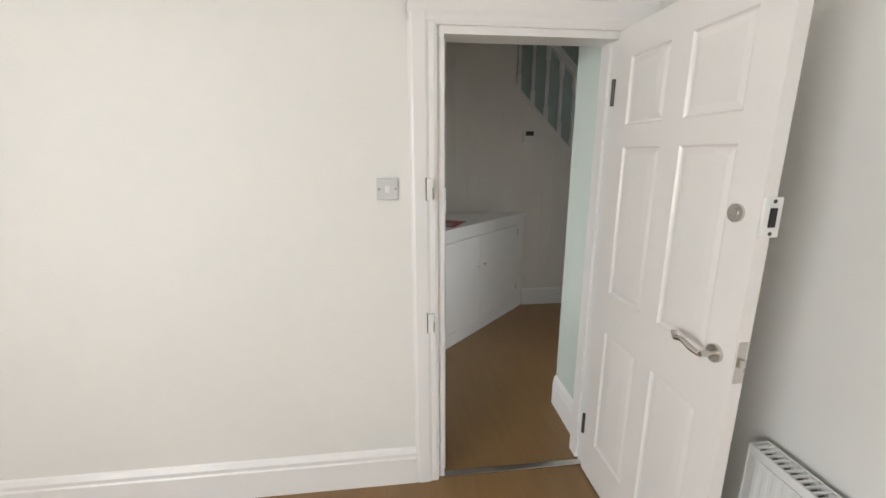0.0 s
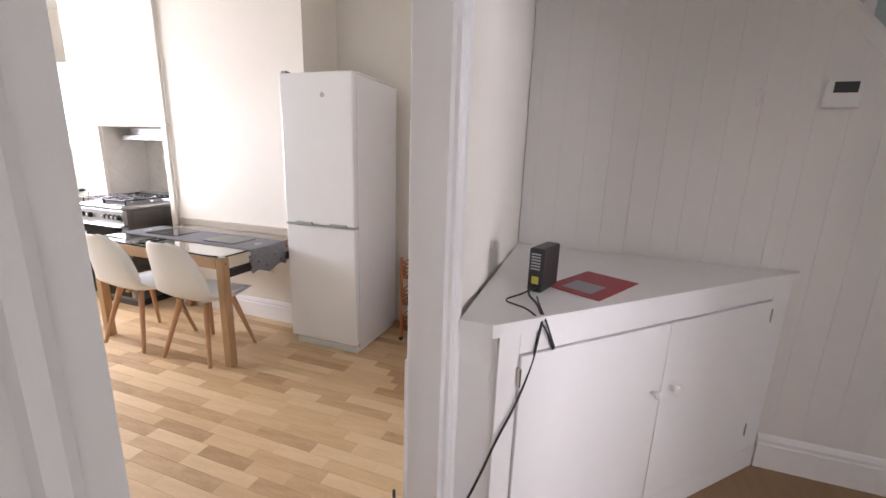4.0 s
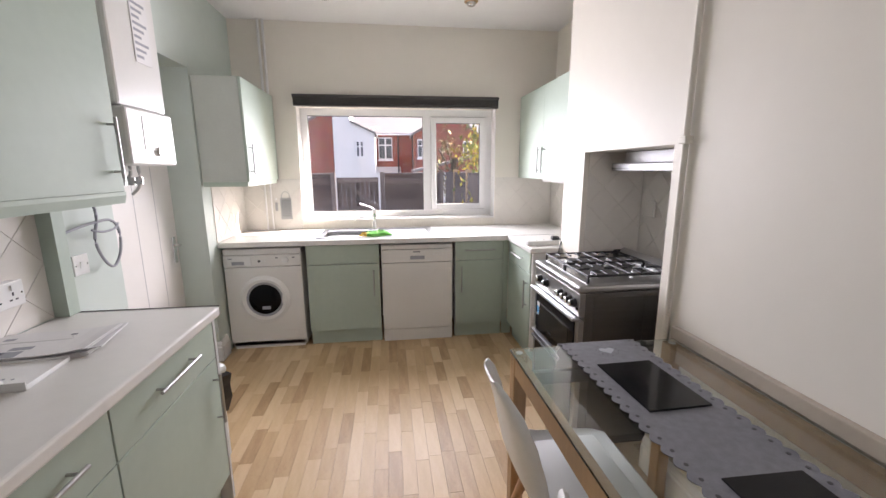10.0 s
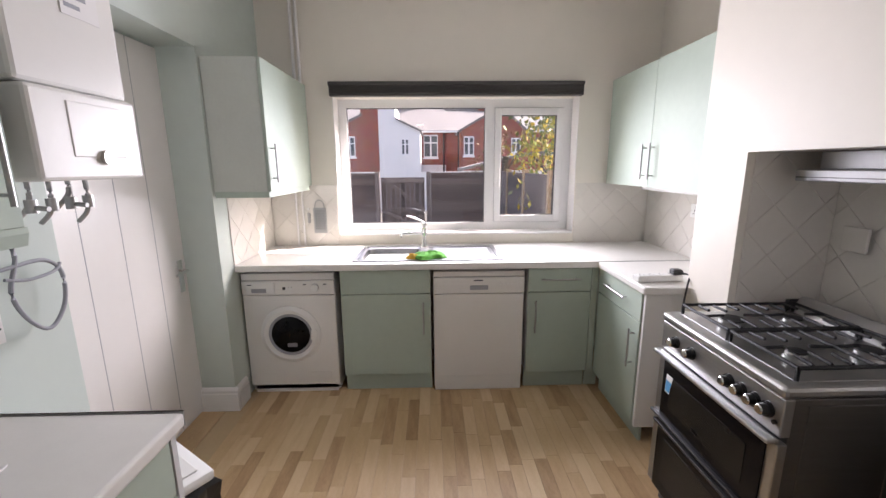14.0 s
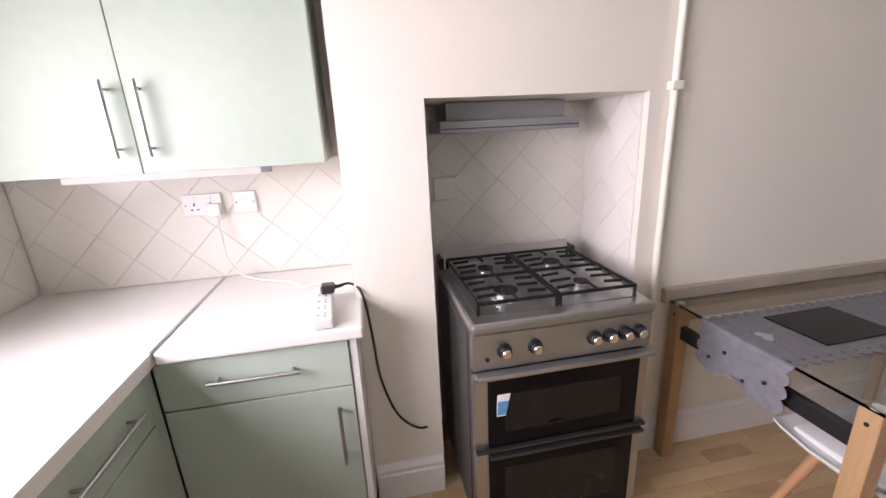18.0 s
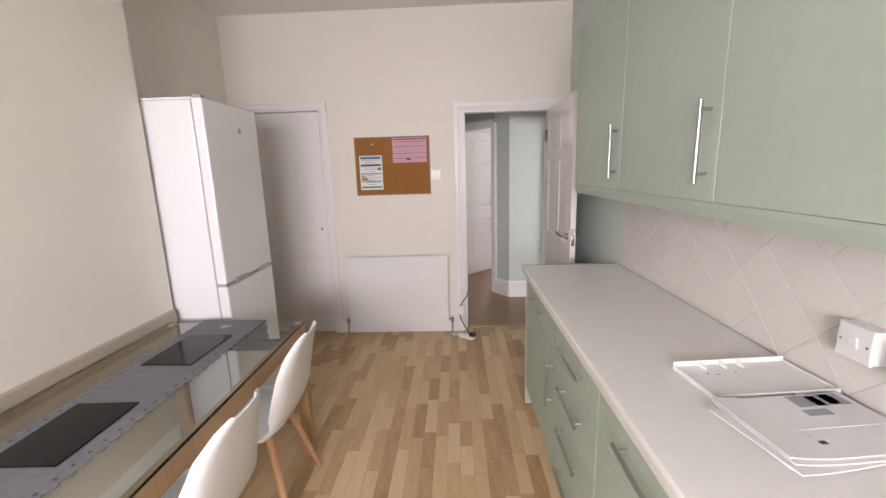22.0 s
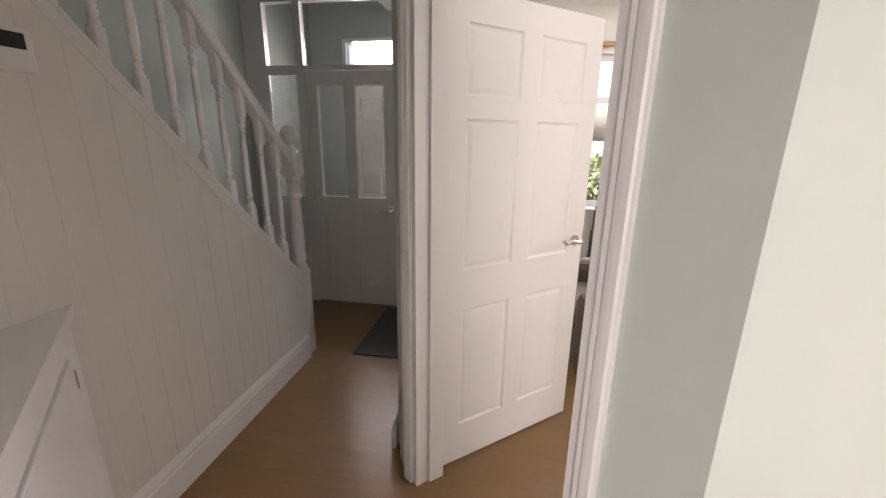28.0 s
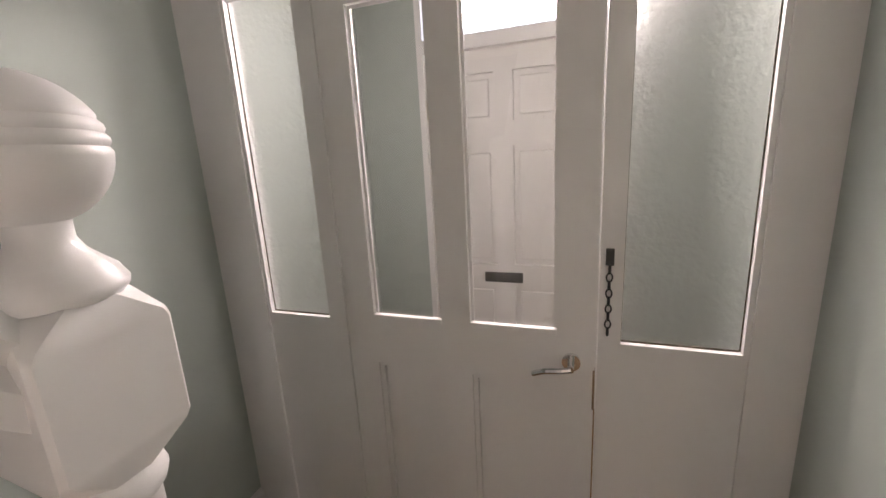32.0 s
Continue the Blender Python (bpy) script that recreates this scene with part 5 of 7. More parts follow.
part("sash_handle", boxes((4.46, 4.48, WY - 0.075, WY - 0.05, 1.36, 1.40), (4.464, 4.476, WY - 0.085, WY - 0.07, 1.38, 1.50), bev=0.003), M_UPVC, sash)
part("gasket", boxes((3.26, 3.264, WY - 0.012, WY + 0.012, 1.06, 1.975), (4.356, 4.36, WY - 0.012, WY + 0.012, 1.06, 1.975), (3.264, 4.356, WY - 0.012, WY + 0.012, 1.06, 1.064), (3.264, 4.356, WY - 0.012, WY + 0.012, 1.971, 1.975), (4.49, 4.494, WY - 0.03, WY, 1.12, 1.915), (4.931, 4.935, WY - 0.03, WY, 1.12, 1.915), (4.494, 4.931, WY - 0.03, WY, 1.12, 1.124), (4.494, 4.931, WY - 0.03, WY, 1.911, 1.915)), M_BLACK, win)
for a, b, c, d in ((3.264, 4.356, 1.064, 1.971), (4.494, 4.931, 1.124, 1.911)):
    p = part("pane", boxes((a, b, WY - 0.01, WY - 0.002, c, d)), M_GLASS, win)
    p.visible_shadow = False
bl = thing("venetian_blind", (4.125, 6.828, 2.05), 0, "dark wooden venetian blind drawn up over the window", "blind")
part("headrail", boxes((-0.945, 0.945, -0.045, 0.022, 0.053, 0.082), bev=0.004), M_BLIND, bl)
for k in range(9):
    part("slat", boxes((-0.94, 0.94, -0.04, 0.018, 0.003 + k * 0.0055, 0.0065 + k * 0.0055)), M_BLIND, bl)
part("bottom_rail", boxes((-0.94, 0.94, -0.042, 0.020, -0.018, 0.0), bev=0.003), M_BLIND, bl)
pp = thing("wall_pipe", (2.97, 6.832, 0), 0, "thin painted pipes running down the corner", "pipe")
part("pipe", cyl(bmesh.new(), (0, 0, 2.12), (0, 0, KC), 0.011), M_TRIM, pp, smooth=True)
part("pipe", cyl(bmesh.new(), (-0.04, 0, 2.12), (-0.04, 0, KC), 0.011), M_TRIM, pp, smooth=True)
part("pipe", cyl(bmesh.new(), (-0.05, 0, 0.912), (-0.05, 0, 1.36), 0.008), M_TRIM, pp, smooth=True)
part("pipe", cyl(bmesh.new(), (-0.10, 0, 0.912), (-0.10, 0, 1.36), 0.008), M_TRIM, pp, smooth=True)
pp = thing("wall_pipe", (BX - 0.016, 4.43, 0), 0, "cream painted gas pipe running up the chimney breast", "pipe")
part("pipe", cyl(bmesh.new(), (0, 0, 0.10), (0, 0, KC + 0.06), 0.013), M_CREAM, pp, smooth=True)
part("pipe_clip", boxes((-0.018, 0.016, -0.022, 0.022, 1.565, 1.595), bev=0.003), M_CREAM, pp)
structure("pipe_boxing", boxes((BX - 0.028, BX, 3.05, 4.38, 0.735, 0.80), bev=0.004), M_LEDGE, "beige painted ledge along the wall behind the table", "trim")
skirting("skirting_breast", BX, 4.51, BX, 3.03, -1, 0.17)
skirting("skirting_breast_north", BX, 5.61, BX, 5.335, -1, 0.17)
vent = thing("air_vent", (BX, 3.55, 0.48), 0, "white slotted air vent low on the wall behind the table", "air vent")
part("frame", boxes((-0.012, 0.0, -0.13, 0.13, -0.075, 0.075), bev=0.003), M_PLASTIC, vent)
for k in range(13):
    part("slot", boxes((-0.0135, -0.0115, -0.11 + k * 0.017, -0.103 + k * 0.017, -0.055, 0.055)), M_BLACK, vent)

# larder door on the south wall
ld = thing("door_larder", (5.46, 1.43, 0.005), 180, "white painted four-panel cupboard door, closed", "door", kind="structure")
LW = 0.59
part("leaf", boxes((0, 0.10, -0.018, 0.018, 0, 2.015), (LW - 0.10, LW, -0.018, 0.018, 0, 2.015), (0.245, 0.345, -0.018, 0.018, 0, 2.015), (0.10, 0.245, -0.018, 0.018, 0, 0.22), (0.345, LW - 0.10, -0.018, 0.018, 0, 0.22), (0.10, 0.245, -0.018, 0.018, 0.82, 0.98), (0.345, LW - 0.10, -0.018, 0.018, 0.82, 0.98), (0.10, 0.245, -0.018, 0.018, 1.90, 2.015), (0.345, LW - 0.10, -0.018, 0.018, 1.90, 2.015)), M_DOOR, ld)
for a, b in ((0.10, 0.245), (0.345, LW - 0.10)):
    for c, d in ((0.22, 0.82), (0.98, 1.90)):
        part("panel", boxes((a, b, -0.010, 0.008, c, d)), M_DOOR, ld)
part("keyhole", cyl(bmesh.new(), (LW - 0.05, -0.018, 0.99), (LW - 0.05, -0.021, 0.99), 0.009, seg=10), M_BLACK, ld)
architrave("door_casing_larder", 4.86, 1.46, 5.47, 1.46, 2.025, 1, w=0.07)
# the board's near-black colour stands in for shade round the leaf
structure("larder_back", boxes((4.83, 5.55, 1.31, 1.355, 0, 2.1)), mat("larder_gap_shade", (0.05, 0.042, 0.035), 0.9, vary=0.3, scale=8), "board behind the larder door, coloured dark for the shade in the gaps", "wall")
skirting("skirting_kitchen_south", 3.70, 1.46, 4.79, 1.46, 1, 0.16)

# ceiling fittings
def spot(x, y, z):
    s = thing("ceiling_spotlight", (x, y, z), 0, "small brass recessed ceiling spotlight, unlit", "spotlight", "kitchen spotlights")
    part("rim", lathe(bmesh.new(), [(0.055, 0.0), (0.054, -0.006), (0.042, -0.012), (0.040, -0.004)], 24), M_BRASS, s, smooth=True)
    part("lamp", lathe(bmesh.new(), [(0.038, -0.002), (0.036, -0.022), (0.024, -0.034), (0.001, -0.037)], 20), M_NICKEL, s, smooth=True)
for x, y, z in ((3.58, 6.26, KC), (4.69, 6.26, KC), (4.62, 1.99, KC + 0.06), (3.36, 1.87, KC + 0.06), (3.58, 4.1, KC + 0.06), (4.62, 4.1, KC + 0.06)):
    spot(x, y, z)
sm = thing("smoke_alarm", (4.02, 1.90, KC + 0.06), 0, "round white smoke alarm on the ceiling", "smoke alarm")
part("case", lathe(bmesh.new(), [(0.055, 0), (0.055, -0.02), (0.045, -0.035), (0.001, -0.038)], 24), M_PLASTIC, sm, smooth=True)
for yy, lab in ((4.16, "white double wall socket on the tiles"), ):
    wall_switch("wall_socket", (2.752, 4.148, 1.07), -90, "white fused switch on the tiled wall", "socket", 0.086, box=0.033)
    wall_switch("wall_socket", (2.752, 4.316, 1.065), -90, "white double wall socket on the tiled wall", "socket", 0.146, True, 2, box=0.033)
wall_switch("wall_socket", (5.638, 6.19, 1.225), 90, "white double wall socket with a plugged cable", "socket", 0.146, True, 2)
wall_switch("wall_socket", (5.638, 6.03, 1.225), 90, "white cooker switch on the tiles", "socket", 0.086)


# ---- kitchen: appliances ----
fz = thing("fridge_freezer", (4.94, 3.0, 0), -90, "tall white fridge freezer standing in the alcove", "fridge")
FW, FD, FH, FS = 0.548, 0.62, 1.89, 0.905
part("cabinet", boxes((0.004, FW - 0.004, 0.062, FD, 0.03, FH - 0.012), bev=0.006), M_FRIDGE, fz)
part("top_cap", boxes((0.0, FW, 0.05, FD, FH - 0.012, FH), bev=0.004), M_FRIDGE, fz)
part("fridge_door", boxes((0.0, FW, 0.0, 0.055, FS + 0.012, FH - 0.004), bev=0.010), M_FRIDGE, fz)
part("freezer_door", boxes((0.0, FW, 0.0, 0.055, 0.07, FS), bev=0.010), M_FRIDGE, fz)
part("door_gap", boxes((0.008, FW - 0.008, 0.02, 0.064, 0.06, FH - 0.02)), M_GREYP, fz)
part("door_split", boxes((0.0, FW, -0.001, 0.056, FS + 0.001, FS + 0.011)), M_GREYP, fz, "grey gap between the doors")
for a in (0.09, 0.36):
    part("grip", boxes((a, a + 0.13, -0.012, 0.02, FS + 0.004, FS + 0.028), bev=0.005), M_STEEL, fz, "silver finger grip at the door edge")
part("badge", cyl(bmesh.new(), (0.33, 0.0, FH - 0.14), (0.33, -0.002, FH - 0.14), 0.016), M_GREYP, fz)
part("hinge_cover", boxes((0.01, 0.05, 0.01, 0.05, FH - 0.004, FH + 0.012), bev=0.003), M_GREYP, fz)
part("plinth", boxes((0.02, FW - 0.02, 0.04, FD - 0.02, 0.0, 0.065)), M_PLASTIC, fz)

ck = thing("gas_cooker", (4.925, 5.272, 0), -90, "silver double-oven gas cooker with black pan supports in the recess", "cooker")
CW, CD = 0.61, 0.60
M_COOKSIDE = mat("dark_steel_side", (0.16, 0.155, 0.15), 0.38, 0.85, vary=0.12, scale=3, grain=(1, 1, 20))
M_HOB = mat("hob_steel", (0.38, 0.38, 0.38), 0.30, 0.95, vary=0.08, scale=5)
part("body", boxes((0.004, CW - 0.004, 0.03, CD, 0.06, 0.865), bev=0.003), M_COOKSIDE, ck)
for x in (0.0005, CW - 0.0045):
    part("side_panel", boxes((x, x + 0.004, 0.075, 0.335, 0.10, 0.845), (x, x + 0.004, 0.345, CD - 0.02, 0.10, 0.845), bev=0.0015), M_COOKSIDE, ck)
part("hob", boxes((-0.004, CW + 0.004, -0.008, CD, 0.868, 0.905), bev=0.012), M_STEEL, ck)
part("hob_well", boxes((0.03, CW - 0.03, 0.05, CD - 0.07, 0.9045, 0.907)), M_HOB, ck)
part("control_panel", boxes((0.0, CW, 0.0, 0.032, 0.745, 0.866), bev=0.004), M_STEEL, ck)
part("lid_rail", prism(bmesh.new(), [(CD - 0.075, 0.905), (CD - 0.005, 0.905), (CD - 0.005, 0.965), (CD - 0.025, 0.968), (CD - 0.070, 0.925)], "x", 0.015, CW - 0.015), M_STEEL, ck, "sloping steel upstand at the back of the hob")
for x in (0.0, CW - 0.02):
    part("lid_hinge", boxes((x, x + 0.02, CD - 0.085, CD - 0.005, 0.905, 0.955), bev=0.006), M_BLACK, ck)
for x in (0.10, 0.20, 0.40, 0.455, 0.51, 0.56):
    k = part("knob", cyl(cyl(bmesh.new(), (x, 0.0, 0.808), (x, -0.012, 0.808), 0.022, seg=20), (x, -0.012, 0.808), (x, -0.030, 0.808), 0.018, 0.016, 20), M_BLACK, ck, "round black control knob with a chrome face", True)
    part("knob_face", cyl(bmesh.new(), (x, -0.030, 0.808), (x, -0.034, 0.808), 0.0155, 0.012, 20), M_CHROME, k, smooth=True)
    part("knob_skirt", cyl(bmesh.new(), (x, 0.0, 0.808), (x, -0.006, 0.808), 0.024, seg=20), M_BLACK, ck)
for x in (0.045, 0.59):
    part("button", cyl(bmesh.new(), (x, 0.0, 0.785), (x, -0.008, 0.785), 0.007, seg=10), M_BLACK, ck)
part("trim_bar", boxes((0.0, CW, -0.035, 0.004, 0.725, 0.742), bev=0.006), M_STEEL, ck)
for n_, z0, z1 in (("grill_door", 0.45, 0.722), ("oven_door", 0.10, 0.435)):
    d = part(n_, boxes((0.0, CW, 0.0, 0.03, z0, z1), bev=0.004), M_STEEL, ck)
    part("door_glass", boxes((0.045, CW - 0.035, -0.006, 0.001, z0 + 0.004, z1 - 0.004), bev=0.002), M_DARKGLASS, d, "dark oven glass")
    part("door_window", boxes((0.10, CW - 0.10, -0.0075, -0.0055, z0 + 0.06, z1 - 0.07)), mat("oven_interior", (0.014, 0.013, 0.011), 0.2, vary=0.3, spec=0.2), d)
    part("door_grip", boxes((0.045, CW - 0.01, -0.03, -0.004, z0 - 0.012 + (z1 - z0), z0 + (z1 - z0) - 0.001) if n_ == "oven_door" else (0.0, CW, -0.02, -0.002, z0 - 0.006, z0 + 0.004), bev=0.002), M_BLACK, d)
part("badge", boxes((0.255, 0.295, -0.0075, -0.0062, 0.518, 0.528)), M_PLASTIC, ck)
part("sticker", prism(bmesh.new(), [(0.072, 0.575), (0.102, 0.575), (0.118, 0.655), (0.075, 0.655)], "y", -0.0085, -0.0065), M_PLASTIC, ck, "peeling blue and white sticker")
part("sticker_print", prism(bmesh.new(), [(0.074, 0.58), (0.102, 0.58), (0.113, 0.63), (0.076, 0.63)], "y", -0.0092, -0.0086), mat("sticker_blue", (0.08, 0.30, 0.55), 0.5), ck)
part("plinth", boxes((0.02, CW - 0.02, 0.05, CD - 0.02, 0.0, 0.06)), M_BLACK, ck)
for cx, cy, r in ((0.165, 0.17, 0.05), (0.165, 0.41, 0.036), (0.445, 0.17, 0.032), (0.445, 0.41, 0.042)):
    part("burner", lathe(bmesh.new(), [(r * 1.15, 0.907), (r * 1.1, 0.917), (r * 0.95, 0.918), (r * 0.95, 0.928), (r * 0.8, 0.932), (0.001, 0.933)], 22, (cx, cy, 0)), M_STEEL, ck, "round gas burner", True)
    part("burner_cap", lathe(bmesh.new(), [(r * 0.85, 0.929), (r * 0.83, 0.936), (0.001, 0.938)], 22, (cx, cy, 0)), M_IRON, ck, smooth=True)
for x0, x1 in ((0.035, 0.297), (0.310, 0.575)):
    y0_, y1_, z = 0.055, 0.525, 0.945
    bm = tube(bmesh.new(), [(x0, y0_, z), ((x0 + x1) / 2, y0_, z), (x1, y0_, z)], 0.006, 6)
    for seg in ([(x0, y1_, z), (x1, y1_, z)], [(x0, y0_, z), (x0, y1_, z)], [(x1, y0_, z), (x1, y1_, z)], [(x0, (y0_ + y1_) / 2, z), (x1, (y0_ + y1_) / 2, z)]):
        cyl(bm, *seg, 0.0062, seg=6)
    for cy in (0.17, 0.41):
        cx = (x0 + x1) / 2
        for dx, dy in ((1, 0), (-1, 0), (0, 1), (0, -1)):
            cyl(bm, (cx + dx * 0.115, cy + dy * 0.115, z), (cx + dx * 0.04, cy + dy * 0.04, z + 0.003), 0.0055, seg=6)
        for dx in (-1, 1):
            cyl(bm, (cx + dx * 0.118, cy - 0.06, z), (cx + dx * 0.055, cy - 0.06, z + 0.003), 0.0055, seg=6)
            cyl(bm, (cx + dx * 0.118, cy + 0.06, z), (cx + dx * 0.055, cy + 0.06, z + 0.003), 0.0055, seg=6)
    for x in (x0, x1):
        for y in (y0_, y1_):
            cyl(bm, (x, y, z), (x, y, 0.905), 0.006, seg=6)
    part("pan_support", bm, M_IRON, ck, "black enamelled pan support")
M_HOOD = mat("hood_grey_metal", (0.30, 0.30, 0.305), 0.4, 0.3)
hd = thing("cooker_hood", (5.38, 4.985, 1.452), 0, "slim grey cooker hood visor under the recess top", "cooker hood")
part("visor", boxes((0.0, 0.26, -0.285, 0.27, 0.0, 0.045), bev=0.005), M_HOOD, hd)
part("visor_line", boxes((-0.002, 0.001, -0.28, 0.265, 0.014, 0.018)), M_BLACK, hd)
part("body", boxes((0.06, 0.26, -0.25, 0.235, 0.045, 0.112), bev=0.004), M_HOOD, hd)
rv = thing("recess_vent", (5.625, 5.2, 1.22), 0, "small square white vent grille on the tiles", "air vent")
part("grille", boxes((-0.012, 0.0, -0.05, 0.05, -0.05, 0.05), bev=0.003), M_TILE, rv)

wm = thing("washing_machine", (2.685, 6.205, 0), 0, "white front-loading washing machine under the worktop", "washing machine")
part("body", boxes((0.0, 0.60, 0.02, 0.58, 0.015, 0.845), bev=0.008), M_APPL, wm)
part("front_panel", boxes((0.0, 0.60, 0.0, 0.022, 0.06, 0.70), bev=0.006), M_APPL, wm)
part("control_panel", boxes((0.0, 0.60, -0.004, 0.022, 0.704, 0.80), bev=0.006), M_APPL, wm)
part("lid", boxes((0.0, 0.60, 0.0, 0.58, 0.804, 0.85), bev=0.006), M_APPL, wm)
part("detergent_drawer", boxes((0.03, 0.215, -0.008, -0.002, 0.715, 0.79), bev=0.004), M_PLASTIC, wm)
part("drawer_grip", boxes((0.065, 0.16, -0.0095, -0.0075, 0.722, 0.750), bev=0.001), M_GREYP, wm)
part("program_dial", cyl(bmesh.new(), (0.475, -0.004, 0.755), (0.475, -0.022, 0.755), 0.027, 0.024, 22), M_PLASTIC, wm, smooth=True)
for k, x in enumerate((0.275, 0.297, 0.319)):
    part("button", cyl(bmesh.new(), (x, -0.004, 0.750), (x, -0.010, 0.750), 0.010, seg=12), M_BLACK if k == 0 else M_PLASTIC, wm)
for x, w_ in ((0.04, 0.03), (0.40, 0.02), (0.53, 0.02)):
    part("print_mark", boxes((x, x + w_, -0.0088, -0.0038, 0.772, 0.777)), M_INK, wm)
c = (0.295, 0, 0.43)
def ring(r0, r1, y0, y1, seg=36):
    bm = bmesh.new()
    rows = []
    for r, y in ((r1, y0 + 0.012), (r1 * 0.985, y0 + 0.002), (r1 * 0.9, y0 - 0.006), ((r0 + r1) / 2, y0 - 0.012), (r0 * 1.03, y0 - 0.006), (r0, y1)):
        rows.append([bm.verts.new((c[0] + r * math.cos(a), y, c[2] + r * math.sin(a))) for a in [i * 2 * math.pi / seg for i in range(seg)]])
    for A, B in zip(rows, rows[1:]):
        for i in range(seg):
            bm.faces.new((A[i], A[(i + 1) % seg], B[(i + 1) % seg], B[i]))
    return bm
dr = part("porthole_door", ring(0.142, 0.200, -0.008, 0.02), M_PLASTIC, wm, "round white porthole door", True)
part("porthole_glass", lathe(bmesh.new(), [(0.146, 0.0), (0.13, 0.004), (0.08, 0.007), (0.001, 0.008)], 28), M_DARKGLASS, dr, "dark round glass", True).matrix_basis = pose(c[0], -0.004, c[2], 90, 0, 0)
part("grip_patch", prism(bmesh.new(), [(0.432, 0.40), (0.446, 0.385), (0.470, 0.40), (0.474, 0.46), (0.452, 0.475), (0.436, 0.465)], "y", -0.024, -0.012), M_PLASTIC, dr)
part("inner_label", boxes((0.27, 0.335, -0.0135, -0.0115, 0.345, 0.372), bev=0.001), M_GREYP, dr)
part("glass_rim", lathe(bmesh.new(), [(0.146, 0.004), (0.140, 0.0095), (0.128, 0.0075), (0.126, 0.004)], 32), M_GREYP, dr, "grey rubber ring round the glass", True).matrix_basis = pose(c[0], -0.004, c[2], 90, 0, 0)
part("filter_flap", boxes((0.415, 0.545, -0.003, 0.001, 0.075, 0.155), bev=0.002), M_APPL, wm)
part("kick_strip", boxes((0.02, 0.58, 0.02, 0.04, 0.0, 0.06)), M_APPL, wm)

dw = thing("dishwasher", (3.932, 6.195, 0), 0, "white dishwasher with a top control panel under the worktop", "dishwasher")
part("body", boxes((0.0, 0.60, 0.03, 0.57, 0.02, 0.845)), M_APPL, dw)
part("lid", boxes((0.0, 0.60, 0.0, 0.57, 0.815, 0.85), bev=0.005), M_APPL, dw)
part("control_panel", boxes((0.0, 0.60, -0.006, 0.03, 0.70, 0.81), bev=0.005), M_APPL, dw)
part("door", boxes((0.002, 0.598, 0.0, 0.03, 0.11, 0.696), bev=0.005), M_APPL, dw)
part("kick_panel", boxes((0.004, 0.596, 0.012, 0.03, 0.0, 0.105), bev=0.003), M_APPL, dw)
part("grip_recess", boxes((0.24, 0.36, -0.008, -0.005, 0.725, 0.755), bev=0.001), M_GREYP, dw)
part("badge", boxes((0.265, 0.325, -0.0075, -0.0055, 0.785, 0.793)), M_INK, dw)
for x in (0.44, 0.465, 0.49, 0.515):
    part("button", cyl(bmesh.new(), (x, -0.006, 0.765), (x, -0.010, 0.765), 0.007, seg=10), M_PLASTIC, dw)

# sink, tap and washing-up things
sk = thing("kitchen_sink", (3.40, 6.245, 0.905), 0, "stainless steel inset sink with a ribbed drainer", "sink")
SX, SY = 1.0, 0.52
part("rim", boxes((0.0, SX, 0.0, 0.035, 0.004, 0.012), (0.0, SX, SY - 0.06, SY, 0.004, 0.012), (0.0, 0.03, 0.035, SY - 0.06, 0.004, 0.012), (0.44, 0.50, 0.035, SY - 0.06, 0.004, 0.012), (SX - 0.03, SX, 0.035, SY - 0.06, 0.004, 0.012), bev=0.002), M_SINK, sk)
bm = bmesh.new()
rows = []
for k, (i, z) in enumerate(((0.0, 0.008), (0.012, 0.0), (0.022, -0.10), (0.04, -0.15), (0.09, -0.16))):
    x0, x1, y0, y1, r = 0.03 + i, 0.44 - i, 0.035 + i, SY - 0.06 - i, 0.05
    loop = []
    for cx, cy, a0 in ((x1 - r, y1 - r, 0), (x0 + r, y1 - r, 90), (x0 + r, y0 + r, 180), (x1 - r, y0 + r, 270)):
        for q in range(5):
            a = radians(a0 + q * 22.5)
            loop.append(bm.verts.new((cx + r * math.cos(a), cy + r * math.sin(a), z)))
    rows.append(loop)
for A, B in zip(rows, rows[1:]):
    for i in range(len(A)):
        bm.faces.new((A[i], A[(i + 1) % len(A)], B[(i + 1) % len(A)], B[i]))
bm.faces.new(rows[-1])
part("bowl", bm, M_SINK, sk, "deep steel bowl", True)
part("drainer", boxes((0.50, SX - 0.03, 0.035, SY - 0.06, 0.0, 0.006)), M_SINK, sk)
for k in range(13):
    y = 0.06 + k * 0.029
    part("drainer_rib", cyl(bmesh.new(), (0.53, y, 0.005), (SX - 0.06, y, 0.005), 0.0045, seg=8), M_SINK, sk)
part("waste", lathe(bmesh.new(), [(0.038, -0.158), (0.036, -0.156), (0.001, -0.157)], 18, (0.23, 0.25, 0)), M_CHROME, sk)
tp = thing("mixer_tap", (3.865, 6.715, 0.915), 0, "chrome mixer tap with a straight spout", "tap")
bm = lathe(bmesh.new(), [(0.026, 0.0), (0.025, 0.012), (0.020, 0.018), (0.020, 0.13), (0.022, 0.135), (0.022, 0.175), (0.018, 0.185), (0.001, 0.187)], 22)
part("body", bm, M_CHROME, tp, smooth=True)
part("spout", tube(bmesh.new(), [(0, 0, 0.115), (-0.06, -0.05, 0.122), (-0.14, -0.115, 0.126), (-0.165, -0.135, 0.122), (-0.168, -0.138, 0.10)], 0.010), M_CHROME, tp, smooth=True)
part("lever", tube(bmesh.new(), [(0, 0, 0.185), (-0.02, 0.0, 0.20), (-0.08, 0.01, 0.225), (-0.13, 0.012, 0.238)], 0.006), M_CHROME, tp, smooth=True)


